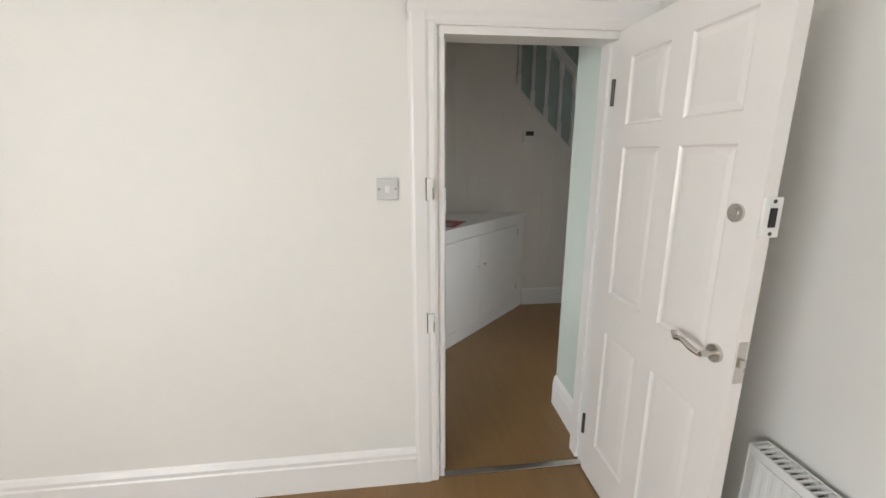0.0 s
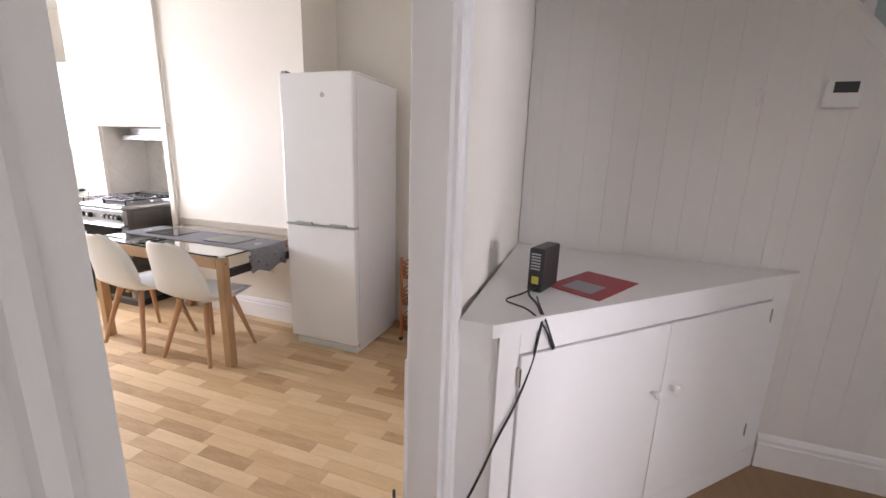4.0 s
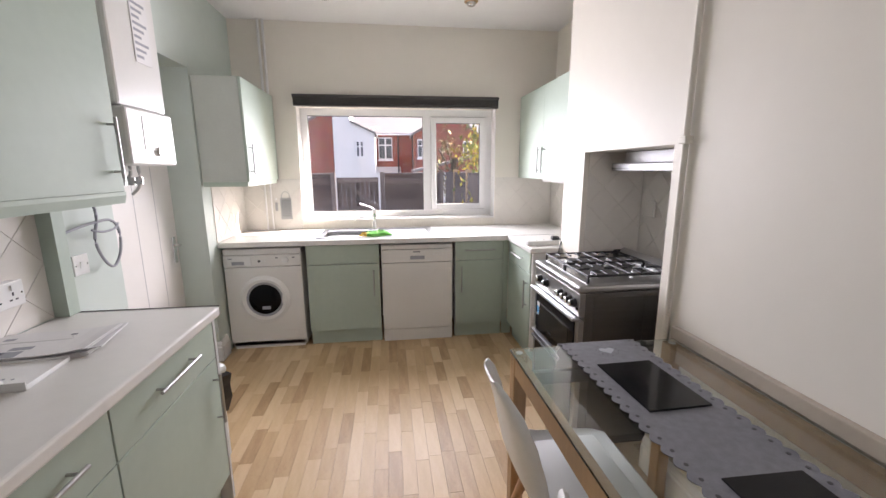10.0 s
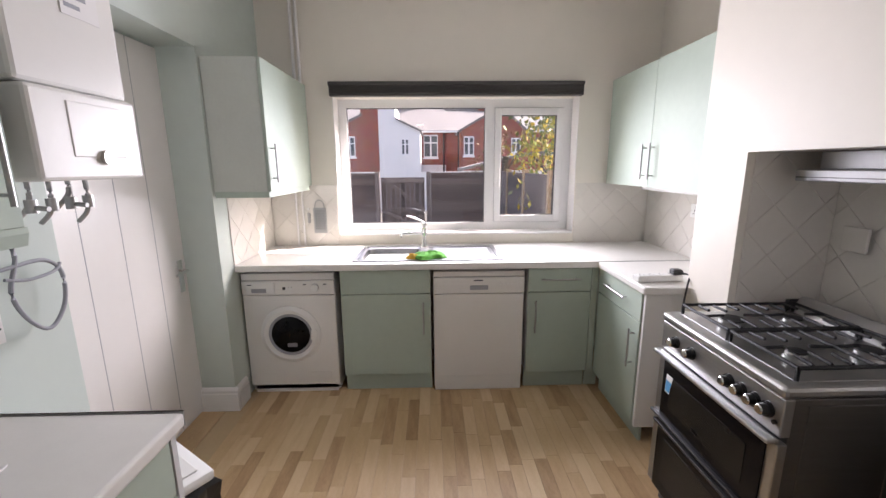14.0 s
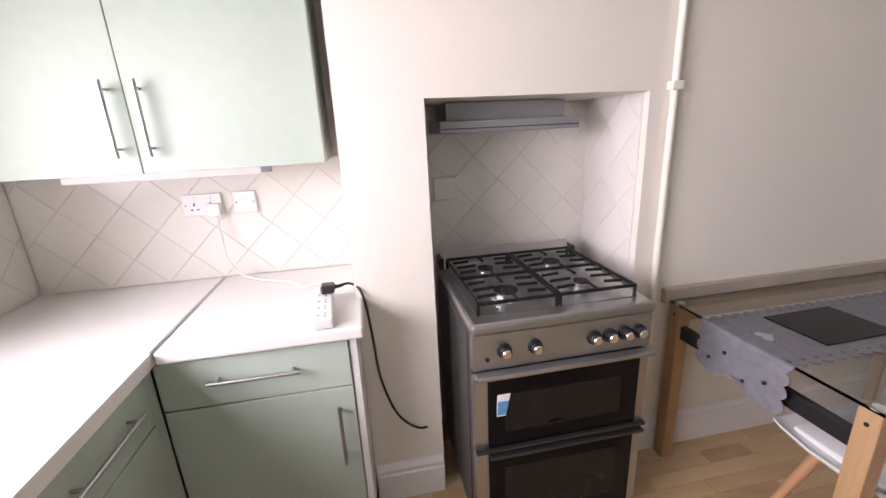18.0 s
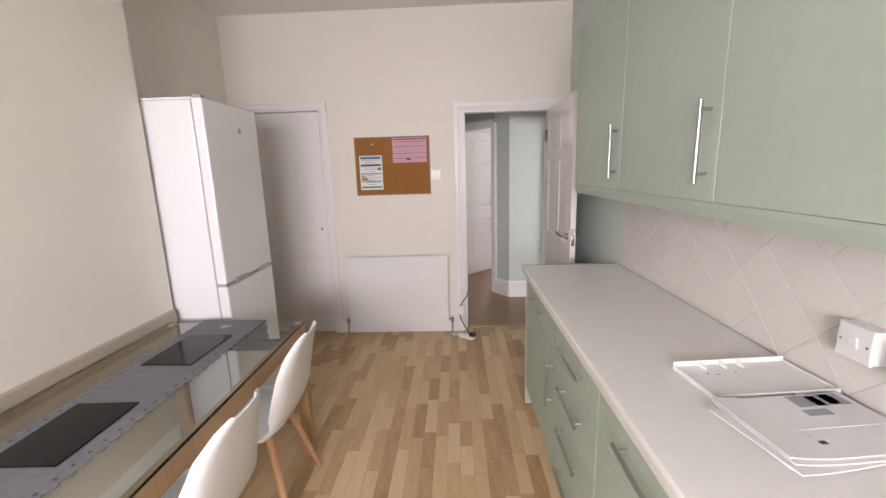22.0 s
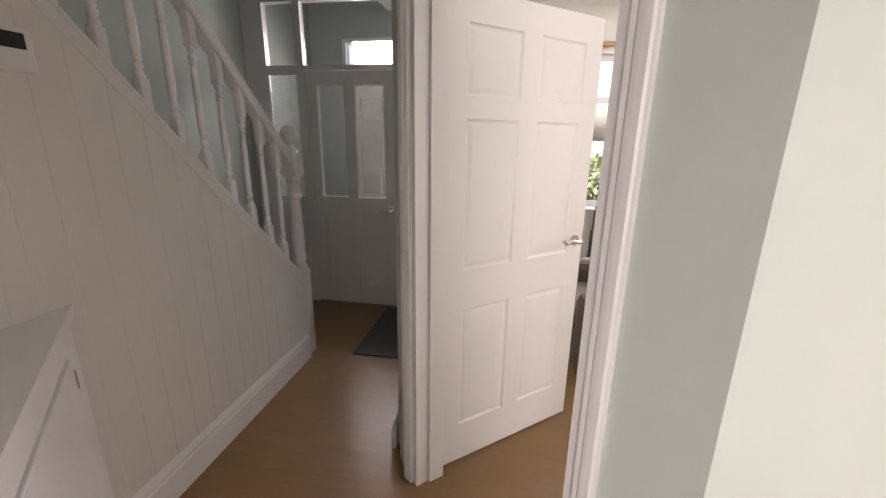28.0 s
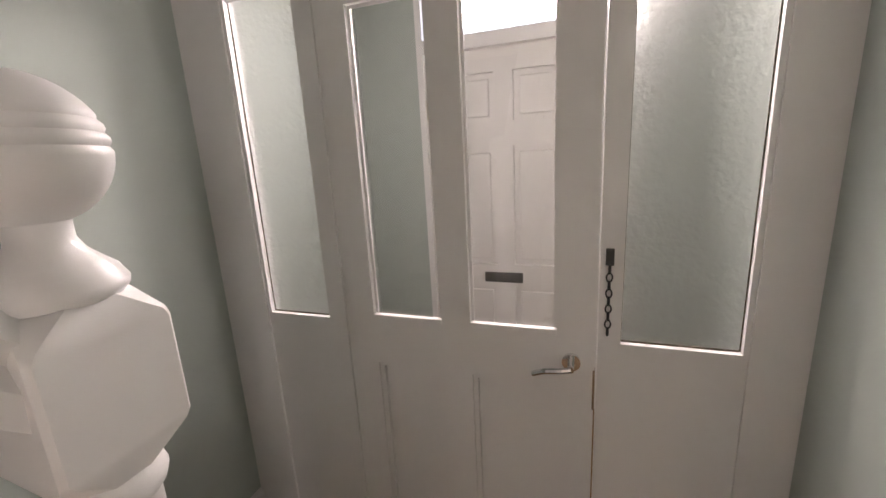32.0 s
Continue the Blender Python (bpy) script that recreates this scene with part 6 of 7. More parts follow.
def crumpled(name, at, rz, w, d, h, m, label, seed):
    t = thing(name, at, rz, label, "cloth")
    bm = bmesh.new()
    n = 16
    noise.seed_set(seed)
    g = []
    for i in range(n + 1):
        for_row = []
        for j in range(n + 1):
            u, v = i / n - 0.5, j / n - 0.5
            q = Vector((u * 4 + seed, v * 4, 0.3))
            fall = max(0.0, 1 - (2 * abs(u)) ** 3) * max(0.0, 1 - (2 * abs(v)) ** 3)
            for_row.append(bm.verts.new((w * (u + 0.12 * noise.noise(q)), d * (v + 0.12 * noise.noise(q + Vector((9, 3, 1)))), 0.004 + h * fall * (0.55 + 0.9 * abs(noise.noise(q * 1.3))))))
        g.append(for_row)
    for i in range(n):
        for j in range(n):
            bm.faces.new((g[i][j], g[i + 1][j], g[i + 1][j + 1], g[i][j + 1]))
    bmesh.ops.solidify(bm, geom=bm.faces[:], thickness=0.003)
    part("cloth", bm, m, t, smooth=True)
    return t


crumpled("dish_cloth", (3.91, 6.33, 0.917), 20, 0.22, 0.16, 0.045, M_CLOTH, "crumpled green dish cloth by the sink", 3)
crumpled("dish_cloth", (3.80, 6.295, 0.917), -10, 0.10, 0.08, 0.03, M_CLOTHY, "crumpled yellow dish cloth by the sink", 5)
gr = thing("grater", (3.045, 6.846, 1.14), 0, "steel hand grater hanging on the wall beside the window", "grater")
part("plate", boxes((-0.05, 0.05, -0.006, -0.002, -0.13, 0.07), bev=0.001), M_STEEL, gr)
for k in range(8):
    for j in range(4):
        part("hole", cyl(bmesh.new(), (-0.028 + j * 0.019, -0.006, -0.095 + k * 0.02), (-0.028 + j * 0.019, -0.0085, -0.095 + k * 0.02), 0.005, seg=8), M_BLACK, gr)
part("wire_handle", tube(bmesh.new(), [(-0.036, -0.004, 0.07), (-0.03, -0.004, 0.11), (0, -0.004, 0.13), (0.03, -0.004, 0.11), (0.036, -0.004, 0.07)], 0.003), M_STEEL, gr)
op = thing("bottle_opener", (2.96, 6.846, 1.14), 0, "small steel opener hanging on the wall", "utensil")
part("body", boxes((-0.012, 0.012, -0.01, -0.002, -0.05, 0.03), bev=0.003), M_STEEL, op)
part("hook", cyl(bmesh.new(), (0, 0.0, 0.06), (0, -0.015, 0.06), 0.008, seg=10), M_PLASTIC, op)

# extension lead by the cooker
ex = thing("extension_lead", (5.16, 5.715, 0.912), 4, "white four-way extension lead lying on the worktop", "extension lead")
part("block", boxes((-0.15, 0.10, -0.03, 0.03, 0.0, 0.035), bev=0.006), M_PLASTIC, ex)
for k in range(4):
    for dx, dy in ((0, 0.012), (-0.01, -0.008), (0.01, -0.008)):
        part("pin_slot", boxes((-0.12 + k * 0.055 + dx - 0.003, -0.12 + k * 0.055 + dx + 0.003, dy - 0.003, dy + 0.003, 0.0348, 0.0356)), M_BLACK, ex)
pl = thing("power_cable", (5.20, 5.645, 0.93), 0, "black plug and cable hanging down to the cooker", "cable")
part("plug", boxes((0.0, 0.052, 0.035, 0.082, 0.0175, 0.047), bev=0.008), M_BLACK, pl)
part("cord_grip", cyl(bmesh.new(), (0.03, 0.038, 0.033), (0.045, 0.010, 0.031), 0.008, 0.006, 10), M_BLACK, pl)
part("cable", tube(bmesh.new(), [(0.04, 0.02, 0.032), (0.05, -0.02, 0.03), (0.02, -0.056, -0.005), (-0.005, -0.075, -0.15), (-0.01, -0.09, -0.33), (-0.005, -0.14, -0.50), (0.02, -0.22, -0.60), (0.06, -0.29, -0.62)], 0.0048), M_BLACK, pl, smooth=True)
wc = thing("white_cable", (5.61, 6.09, 0.945), 0, "white cable running from the wall socket along the worktop", "cable")
part("plug", boxes((-0.012, 0.026, 0.03, 0.08, 0.235, 0.285), bev=0.006), M_PLASTIC, wc)
part("cable", tube(bmesh.new(), [(0.0, 0.05, 0.235), (-0.02, 0.04, 0.15), (-0.03, 0.03, 0.06), (-0.05, -0.02, -0.01), (-0.09, -0.12, -0.029), (-0.14, -0.22, -0.029), (-0.22, -0.28, -0.029), (-0.20, -0.34, -0.029), (-0.28, -0.36, -0.029)], 0.004), M_CABLE, wc, smooth=True)

# ---- table, chairs and what lies on them ----
tb = thing("dining_table", (4.845, 3.735, 0), 0, "oak framed dining table with a clear glass top against the wall", "table")
TX, TY = 0.362, 0.622
part("tabletop", boxes((-TX, TX, -TY, TY, 0.742, 0.752), bev=0.002), M_TABLEGLASS, tb, "clear glass tabletop")
part("side_rail", boxes((-TX + 0.004, -TX + 0.034, -TY + 0.06, TY - 0.06, 0.665, 0.738), bev=0.003), M_OAK, tb)
part("side_rail", boxes((TX - 0.034, TX - 0.004, -TY + 0.06, TY - 0.06, 0.665, 0.738), bev=0.003), M_OAK, tb)
for s in (-1, 1):
    part("end_rail", boxes((-TX + 0.055, TX - 0.055, s * (TY - 0.03) - 0.012, s * (TY - 0.03) + 0.012, 0.60, 0.655), bev=0.002), M_BLACK, tb, "black metal end rail")
    for sx in (-1, 1):
        part("leg", boxes((sx * (TX - 0.03) - 0.027, sx * (TX - 0.03) + 0.027, s * (TY - 0.03) - 0.027, s * (TY - 0.03) + 0.027, 0.0, 0.739), bev=0.004), M_OAK, tb)
        part("pad", cyl(bmesh.new(), (sx * (TX - 0.03), s * (TY - 0.03), 0.739), (sx * (TX - 0.03), s * (TY - 0.03), 0.7425), 0.014), M_PLASTIC, tb)
        part("bolt", cyl(bmesh.new(), (sx * (TX - 0.03), s * (TY - 0.003), 0.70), (sx * (TX - 0.03), s * (TY - 0.001), 0.70), 0.006, seg=10), M_BLACK, tb)


def runner():
    """A felt runner with scalloped edges and punched holes, hanging over both table ends."""
    bm = bmesh.new()
    half, n = 0.155, 34
    length = 2 * TY + 0.36
    sides = []
    for s in (-1, 1):
        row = []
        for i in range(n * 6 + 1):
            v = i / (n * 6)
            row.append((s * (half + 0.014 * abs(math.sin(math.pi * v * n))), (v - 0.5) * length))
        sides.append(row)
    def lay(x, v):
        r, edge = 0.012, TY + 0.006
        if abs(v) <= edge:
            return (x, v, 0.7535)
        over = abs(v) - edge
        return (x, math.copysign(edge + min(over, r), v), 0.7535 - max(0, over - r * 0.5))
    rows = []
    for (xa, v), (xb, _) in zip(*sides):
        rows.append([bm.verts.new(lay(xa + (xb - xa) * k / 6, v + (0.02 * math.sin(k / 6 * math.pi * 3) if abs(v) > length / 2 - 0.012 else 0))) for k in range(7)])
    for A, B in zip(rows, rows[1:]):
        for k in range(6):
            bm.faces.new((A[k], A[k + 1], B[k + 1], B[k]))
    bmesh.ops.recalc_face_normals(bm, faces=bm.faces)
    bmesh.ops.solidify(bm, geom=bm.faces[:], thickness=0.003)
    bmesh.ops.translate(bm, verts=bm.verts, vec=(0, 0, 0.7562 - max(v.co.z for v in bm.verts)))
    return bm


rn = thing("table_runner", (4.86, 3.735, 0), 0, "grey felt table runner with scalloped edges hanging over the table ends", "table runner")
part("felt", runner(), M_FELT, rn)
for s in (-1, 1):
    for k in range(26):
        y = -0.62 + k * 0.0496
        part("punched_hole", cyl(bmesh.new(), (s * 0.142, y, 0.7568), (s * 0.142, y, 0.7576), 0.006, seg=8), M_BLACK, rn)
    for j, (x, z) in enumerate(((-0.10, 0.66), (-0.03, 0.62), (0.05, 0.68), (0.11, 0.63))):
        part("punched_hole", cyl(bmesh.new(), (x, s * (TY + 0.0185), z), (x, s * (TY + 0.0228), z), 0.007, seg=8), M_BLACK, rn)
    heart = [(0.030 * math.sin(a) ** 3, s * (0.545 + 0.0018 * (13 * math.cos(a) - 5 * math.cos(2 * a) - 2 * math.cos(3 * a) - math.cos(4 * a)))) for a in [k * math.pi / 12 for k in range(24)]]
    part("heart_cutout", prism(bmesh.new(), heart, "z", 0.7555, 0.7567), M_GREYP, rn)
    for k in range(14):
        a = k * math.pi / 7
        part("stitch", cyl(bmesh.new(), (0.042 * math.sin(a), s * (0.545 + 0.042 * math.cos(a)), 0.7558), (0.042 * math.sin(a), s * (0.545 + 0.042 * math.cos(a)), 0.7568), 0.003, seg=6), M_BLACK, rn)
for y in (4.02, 3.455):
    pm = thing("placemat", (4.865, y, 0.757), 1.5 if y > 3.7 else -1, "dark slate-coloured placemat on the table runner", "placemat", "placemats")
    part("mat", boxes((-0.105, 0.105, -0.148, 0.148, 0.0005, 0.0055), bev=0.0015), M_SLATE, pm)


def shell_chair(at, rz):
    """A moulded shell on four splayed wooden legs; it faces local +y."""
    ch = thing("dining_chair", at, rz, "white moulded shell chair with splayed wooden legs at the table", "chair", "chairs at the table")
    bm = bmesh.new()
    prof = [(0.235, 0.425), (0.225, 0.438), (0.18, 0.435), (0.08, 0.422), (-0.04, 0.415), (-0.13, 0.425), (-0.185, 0.465), (-0.215, 0.53), (-0.232, 0.61), (-0.25, 0.70), (-0.272, 0.78), (-0.29, 0.825), (-0.298, 0.84)]
    width = [0.17, 0.19, 0.212, 0.228, 0.232, 0.228, 0.222, 0.213, 0.203, 0.188, 0.160, 0.115, 0.06]
    rise = [0.0, 0.004, 0.012, 0.022, 0.034, 0.045, 0.05, 0.05, 0.05, 0.045, 0.035, 0.02, 0.008]
    rows = []
    n = 14
    for (y, z), w, r in zip(prof, width, rise):
        row = []
        for k in range(n + 1):
            u = 2 * k / n - 1
            c_ = r * abs(u) ** 2.4
            up = 1.0 if z < 0.45 else max(0.0, 1 - (z - 0.45) / 0.08)
            row.append(bm.verts.new((w * math.sin(u * math.pi / 2) ** 1 if abs(u) < 1 else w * u, y + c_ * (1 - up) * 1.1, z + c_ * up)))
        rows.append(row)
    for A, B in zip(rows, rows[1:]):
        for k in range(n):
            bm.faces.new((A[k], A[k + 1], B[k + 1], B[k]))
    bmesh.ops.recalc_face_normals(bm, faces=bm.faces)
    bmesh.ops.solidify(bm, geom=bm.faces[:], thickness=0.008)
    bmesh.ops.smooth_vert(bm, verts=bm.verts, factor=0.3, use_axis_x=True, use_axis_y=True, use_axis_z=True)
    part("seat_shell", bm, M_CHAIR, ch, "white moulded plastic shell", True)
    part("seat_pad", boxes((-0.175, 0.175, -0.13, 0.17, 0.424, 0.45), bev=0.012), M_CHAIR, ch, "thin white seat pad", True)
    part("leg_frame", boxes((-0.13, 0.13, -0.015, 0.015, 0.392, 0.41), (-0.015, 0.015, -0.13, 0.13, 0.391, 0.409), bev=0.003), M_BEECH, ch)
    for sx in (-1, 1):
        for sy in (-1, 1):
            part("leg", cyl(bmesh.new(), (sx * 0.105, sy * 0.105, 0.405), (sx * 0.20, sy * 0.20, 0.0), 0.020, 0.012, 12), M_BEECH, ch, smooth=True)
    return ch


first = shell_chair((4.61, 4.02, 0), -90)
copy_thing(first, pose(4.625, 3.445, 0, 0, 0, -88))

# ---- loose things ----
nb = thing("cork_board", (4.238, 1.462, 1.54), 0, "brown cork noticeboard with two pinned sheets on the wall", "noticeboard")
part("cork", boxes((-0.32, 0.32, 0.0, 0.012, -0.245, 0.245)), M_CORK, nb)
part("frame", boxes((-0.328, -0.318, 0, 0.016, -0.25, 0.25), (0.318, 0.328, 0, 0.016, -0.25, 0.25), (-0.318, 0.318, 0, 0.016, -0.25, -0.242), (-0.318, 0.318, 0, 0.016, 0.242, 0.25)), M_CORKFRAME, nb)
part("pin", cyl(bmesh.new(), (0.17, 0.012, 0.19), (0.17, 0.02, 0.19), 0.005, seg=8), M_PLASTIC, nb)
part("pin", cyl(bmesh.new(), (0.05, 0.012, 0.17), (0.05, 0.02, 0.17), 0.005, seg=8), M_BRASS, nb)
part("pin", cyl(bmesh.new(), (0.11, 0.012, 0.17), (0.11, 0.02, 0.17), 0.005, seg=8), M_RED, nb)
sh = thing("poster_sheet", (4.43, 1.475, 1.487), 0, "white printed information sheet pinned to the cork board", "poster")
part("paper", boxes((-0.10, 0.10, 0, 0.0015, -0.148, 0.148)), M_PAPER, sh)
for z0, z1, m in ((0.118, 0.138, M_BLUE), (0.058, 0.074, M_INK), (-0.012, -0.006, M_BLUE), (-0.076, -0.070, M_INK), (-0.132, -0.118, M_GREENP)):
    part("print_bar", boxes((-0.09, 0.09, 0.0014, 0.0022, z0, z1)), m, sh)
for k in range(12):
    z = 0.106 - k * 0.019
    part("print_line", boxes((-0.085 + 0.05 * (k % 2), 0.085 - 0.03 * (k % 3), 0.0014, 0.002, z, z + 0.005)), M_GREYP, sh)
for k, cc in enumerate(((0.08, 0.30, 0.08), (0.45, 0.42, 0.05), (0.50, 0.22, 0.04), (0.45, 0.06, 0.04))):
    part("chart_band", boxes((0.088 - 0.03 - k * 0.012, 0.088, 0.0014, 0.0023, -0.032 - k * 0.010, -0.023 - k * 0.010)), mat("chart_ink", cc, 0.7), sh)
part("mark", boxes((-0.088, -0.06, 0.0014, 0.0023, 0.022, 0.045)), M_GREENP, sh)
sh = thing("poster_sheet", (4.085, 1.475, 1.672), 0, "pink printed form pinned to the cork board", "poster")
part("paper", boxes((-0.148, 0.148, 0, 0.0015, -0.105, 0.105)), M_PINK, sh)
for k, z in enumerate((0.088, 0.070, 0.03, -0.028, -0.070)):
    part("print_bar", boxes((-0.138, 0.138, 0.0014, 0.0022, z, z + (0.010 if k == 0 else 0.004))), M_PINKD, sh)
part("print_block", boxes((-0.01, 0.03, 0.0014, 0.0023, -0.085, -0.068)), M_PINKD, sh)
for z in (0.05, 0.005, -0.012, -0.05):
    part("print_line", boxes((-0.13, 0.10, 0.0014, 0.002, z, z + 0.003)), M_GREYP, sh)
pap = thing("paper_stack", (2.915, 4.255, 0.9105), 9, "stack of white printed instruction booklets on the worktop", "papers")
rng = random.Random(4)
def sheet_bm(w, d, lift):
    """A thin booklet whose right edge curls up a little."""
    bm = bmesh.new()
    n, t = 8, 0.0032
    low = [[bm.verts.new((-w + 2 * w * k / n, y, lift * max(0, (k - 5) / 3) ** 2)) for k in range(n + 1)] for y in (-d, d)]
    high = [[bm.verts.new((v.co.x, v.co.y, v.co.z + t)) for v in row] for row in low]
    for k in range(n):
        bm.faces.new((low[0][k], low[1][k], low[1][k + 1], low[0][k + 1]))
        bm.faces.new((high[0][k], high[0][k + 1], high[1][k + 1], high[1][k]))
        for r in (0, 1):
            bm.faces.new((low[r][k], low[r][k + 1], high[r][k + 1], high[r][k]))
    for k in (0, n):
        bm.faces.new((low[0][k], high[0][k], high[1][k], low[1][k]))
    return bm
for k in range(5):
    ob = part("booklet", sheet_bm(0.165, 0.105, 0.004 + 0.002 * k), M_PAPER, pap)
    ob.matrix_basis = pose(rng.uniform(-0.012, 0.012), rng.uniform(-0.012, 0.012), k * 0.0036, 0, 0, rng.uniform(-5, 5))
top = ob
for a, b, c, d, m_ in ((-0.15, -0.02, -0.10, -0.055, M_GREYP), (-0.13, -0.10, -0.098, -0.06, M_INK), (-0.09, -0.065, -0.095, -0.058, M_INK), (-0.07, -0.01, -0.045, -0.022, M_GREYP), (-0.14, -0.11, 0.045, 0.062, M_GREYP), (0.055, 0.067, 0.035, 0.042, M_INK), (0.085, 0.105, 0.035, 0.042, M_INK), (0.075, 0.11, 0.055, 0.066, M_INK), (0.04, 0.065, 0.055, 0.066, M_INK)):
    part("print_block", boxes((a, b, c, d, 0.0031, 0.0037)), m_, top)
part("cover_fold", boxes((-0.16, 0.10, 0.018, 0.0195, 0.0031, 0.0042)), M_PAPER, top)
tr = thing("plastic_cover", (2.90, 4.035, 0.9105), 5, "loose white plastic appliance cover lying on the worktop", "cover panel")
part("plate", boxes((-0.165, 0.165, -0.085, 0.085, 0.006, 0.010), bev=0.001), M_PLASTIC, tr)
part("front_lip", boxes((-0.165, 0.165, 0.081, 0.085, 0.0, 0.016), bev=0.001), M_PLASTIC, tr)
part("back_lip", boxes((-0.165, 0.165, -0.085, -0.081, 0.0, 0.024), bev=0.001), M_PLASTIC, tr)
for x in (-0.164, 0.160):
    part("end_lip", boxes((x, x + 0.004, -0.08, 0.08, 0.0, 0.014), bev=0.001), M_PLASTIC, tr)
for x in (-0.02, 0.03, 0.09):
    part("clip_rib", boxes((x, x + 0.003, -0.081, -0.05, 0.010, 0.020)), M_PLASTIC, tr)
for x in (-0.06, 0.115):
    part("lug", boxes((x, x + 0.016, 0.082, 0.096, 0.002, 0.012), bev=0.001), M_PLASTIC, tr)
for x, y in ((0.10, -0.03), (0.075, -0.025), (0.02, -0.03)):
    part("hole", cyl(bmesh.new(), (x, y, 0.0098), (x, y, 0.0106), 0.004, seg=8), M_GREYP, tr)
bn = thing("pedal_bin", (2.955, 4.845, 0), -35, "white plastic bin with a black liner behind the units", "bin")
part("body", prism(bmesh.new(), [(-0.13, -0.15), (0.13, -0.15), (0.14, -0.13), (0.14, 0.13), (0.13, 0.15), (-0.13, 0.15), (-0.14, 0.13), (-0.14, -0.13)], "z", 0.0, 0.44), M_PLASTIC, bn)
bm = bmesh.new()
rg = random.Random(9)
rows = []
for z, r in ((0.27, 0.012), (0.33, 0.030), (0.40, 0.034), (0.455, 0.026), (0.470, 0.012)):
    loop = []
    for k in range(40):
        a = k * 2 * math.pi / 40
        c_, s_ = math.cos(a), math.sin(a)
        e = 1 / max(abs(c_), abs(s_))
        w = r + rg.uniform(-0.010, 0.012)
        loop.append(bm.verts.new(((0.14 * e + w) * c_, (0.15 * e + w) * s_, z + (rg.uniform(-0.05, 0.03) if z < 0.3 else 0))))
    rows.append(loop)
for A, B in zip(rows, rows[1:]):
    for k in range(40):
        bm.faces.new((A[k], A[(k + 1) % 40], B[(k + 1) % 40], B[k]))
part("liner", bm, M_BLACK, bn, "black bin liner folded over the rim")
part("lid", boxes((-0.165, 0.165, -0.17, 0.16, 0.47, 0.512), bev=0.016), M_PLASTIC, bn, smooth=True)
part("lid_flap", boxes((-0.13, 0.13, -0.14, 0.12, 0.512, 0.519), bev=0.003), M_APPL, bn)
rk = thing("storage_rack", (5.44, 2.15, 0), 0, "orange plastic tiered vegetable rack between fridge and cupboard", "rack")
for x in (-0.14, 0.14):
    for y in (-0.13, 0.13):
        part("upright", cyl(bmesh.new(), (x, y, 0.03), (x, y, 0.66), 0.010), M_ORANGE, rk)
        part("castor", cyl(bmesh.new(), (x - 0.01, y, 0.016), (x + 0.01, y, 0.016), 0.016), M_BLACK, rk)
for z in (0.08, 0.29, 0.50):
    bk = part("basket", boxes((-0.135, 0.135, -0.125, 0.125, z, z + 0.006)), M_ORANGE, rk)
    for s in (-1, 1):
        for zz in (0.02, 0.05, 0.08, 0.11):
            part("basket_bar", boxes((-0.14, 0.14, s * 0.128 - 0.004, s * 0.128 + 0.004, z + zz, z + zz + 0.010)), M_ORANGE, bk)
            part("basket_bar", boxes((s * 0.138 - 0.004, s * 0.138 + 0.004, -0.124, 0.124, z + zz, z + zz + 0.010)), M_ORANGE, bk)
ps = thing("extension_lead", (3.63, 1.64, 0.0), -35, "white extension block with black plug on the floor", "extension lead")
part("block", boxes((-0.09, 0.06, -0.028, 0.028, 0.0, 0.03), bev=0.006), M_PLASTIC, ps)
part("cord", tube(bmesh.new(), [(0.06, 0, 0.012), (0.12, 0.02, 0.006), (0.15, 0.0, 0.005), (0.12, -0.03, 0.005), (0.07, -0.03, 0.006)], 0.004), M_PLASTIC, ps)
part("plug", boxes((-0.10, -0.045, -0.025, 0.025, 0.03, 0.065), bev=0.008), M_BLACK, ps)
bc = thing("black_cable", (3.66, 1.55, 0), 0, "black cable climbing from the floor block past the radiator valve", "cable")
part("cable", tube(bmesh.new(), [(-0.06, 0.12, 0.055), (-0.03, 0.06, 0.09), (0.0, 0.02, 0.13), (0.02, 0.0, 0.20), (0.0, -0.03, 0.28), (-0.05, -0.05, 0.35), (-0.075, -0.06, 0.43)], 0.005), M_BLACK, bc, smooth=True)
part("box", boxes((-0.02, 0.03, -0.02, 0.015, 0.19, 0.27), bev=0.004), M_PLASTIC, bc)


# ---- outside ----
def brickwork(name, c1, c2, mortar):
    """Brick courses for walls a long way off."""
    m = bpy.data.materials.new(name)
    m.use_nodes = True
    nt = m.node_tree
    b = nt.nodes["Principled BSDF"]
    b.inputs["Roughness"].default_value = 0.9
    tc = nt.nodes.new("ShaderNodeTexCoord")
    mp = nt.nodes.new("ShaderNodeMapping")
    mp.inputs["Rotation"].default_value = (radians(90), 0, 0)
    br = nt.nodes.new("ShaderNodeTexBrick")
    br.inputs["Color1"].default_value, br.inputs["Color2"].default_value, br.inputs["Mortar"].default_value = (*c1, 1), (*c2, 1), (*mortar, 1)
    br.inputs["Scale"].default_value, br.inputs["Brick Width"].default_value, br.inputs["Row Height"].default_value, br.inputs["Mortar Size"].default_value = 1.0, 0.225, 0.075, 0.008
    no = nt.nodes.new("ShaderNodeTexNoise")
    no.inputs["Scale"].default_value = 2.0
    mx = nt.nodes.new("ShaderNodeMix")
    mx.data_type, mx.blend_type = "RGBA", "MULTIPLY"
    mx.inputs[0].default_value = 0.5
    nt.links.new(tc.outputs["Object"], mp.inputs[0])
    nt.links.new(mp.outputs[0], br.inputs[0])
    nt.links.new(tc.outputs["Object"], no.inputs[0])
    nt.links.new(br.outputs[0], mx.inputs[6])
    nt.links.new(no.outputs[1], mx.inputs[7])
    nt.links.new(mx.outputs[2], b.inputs["Base Color"])
    return m


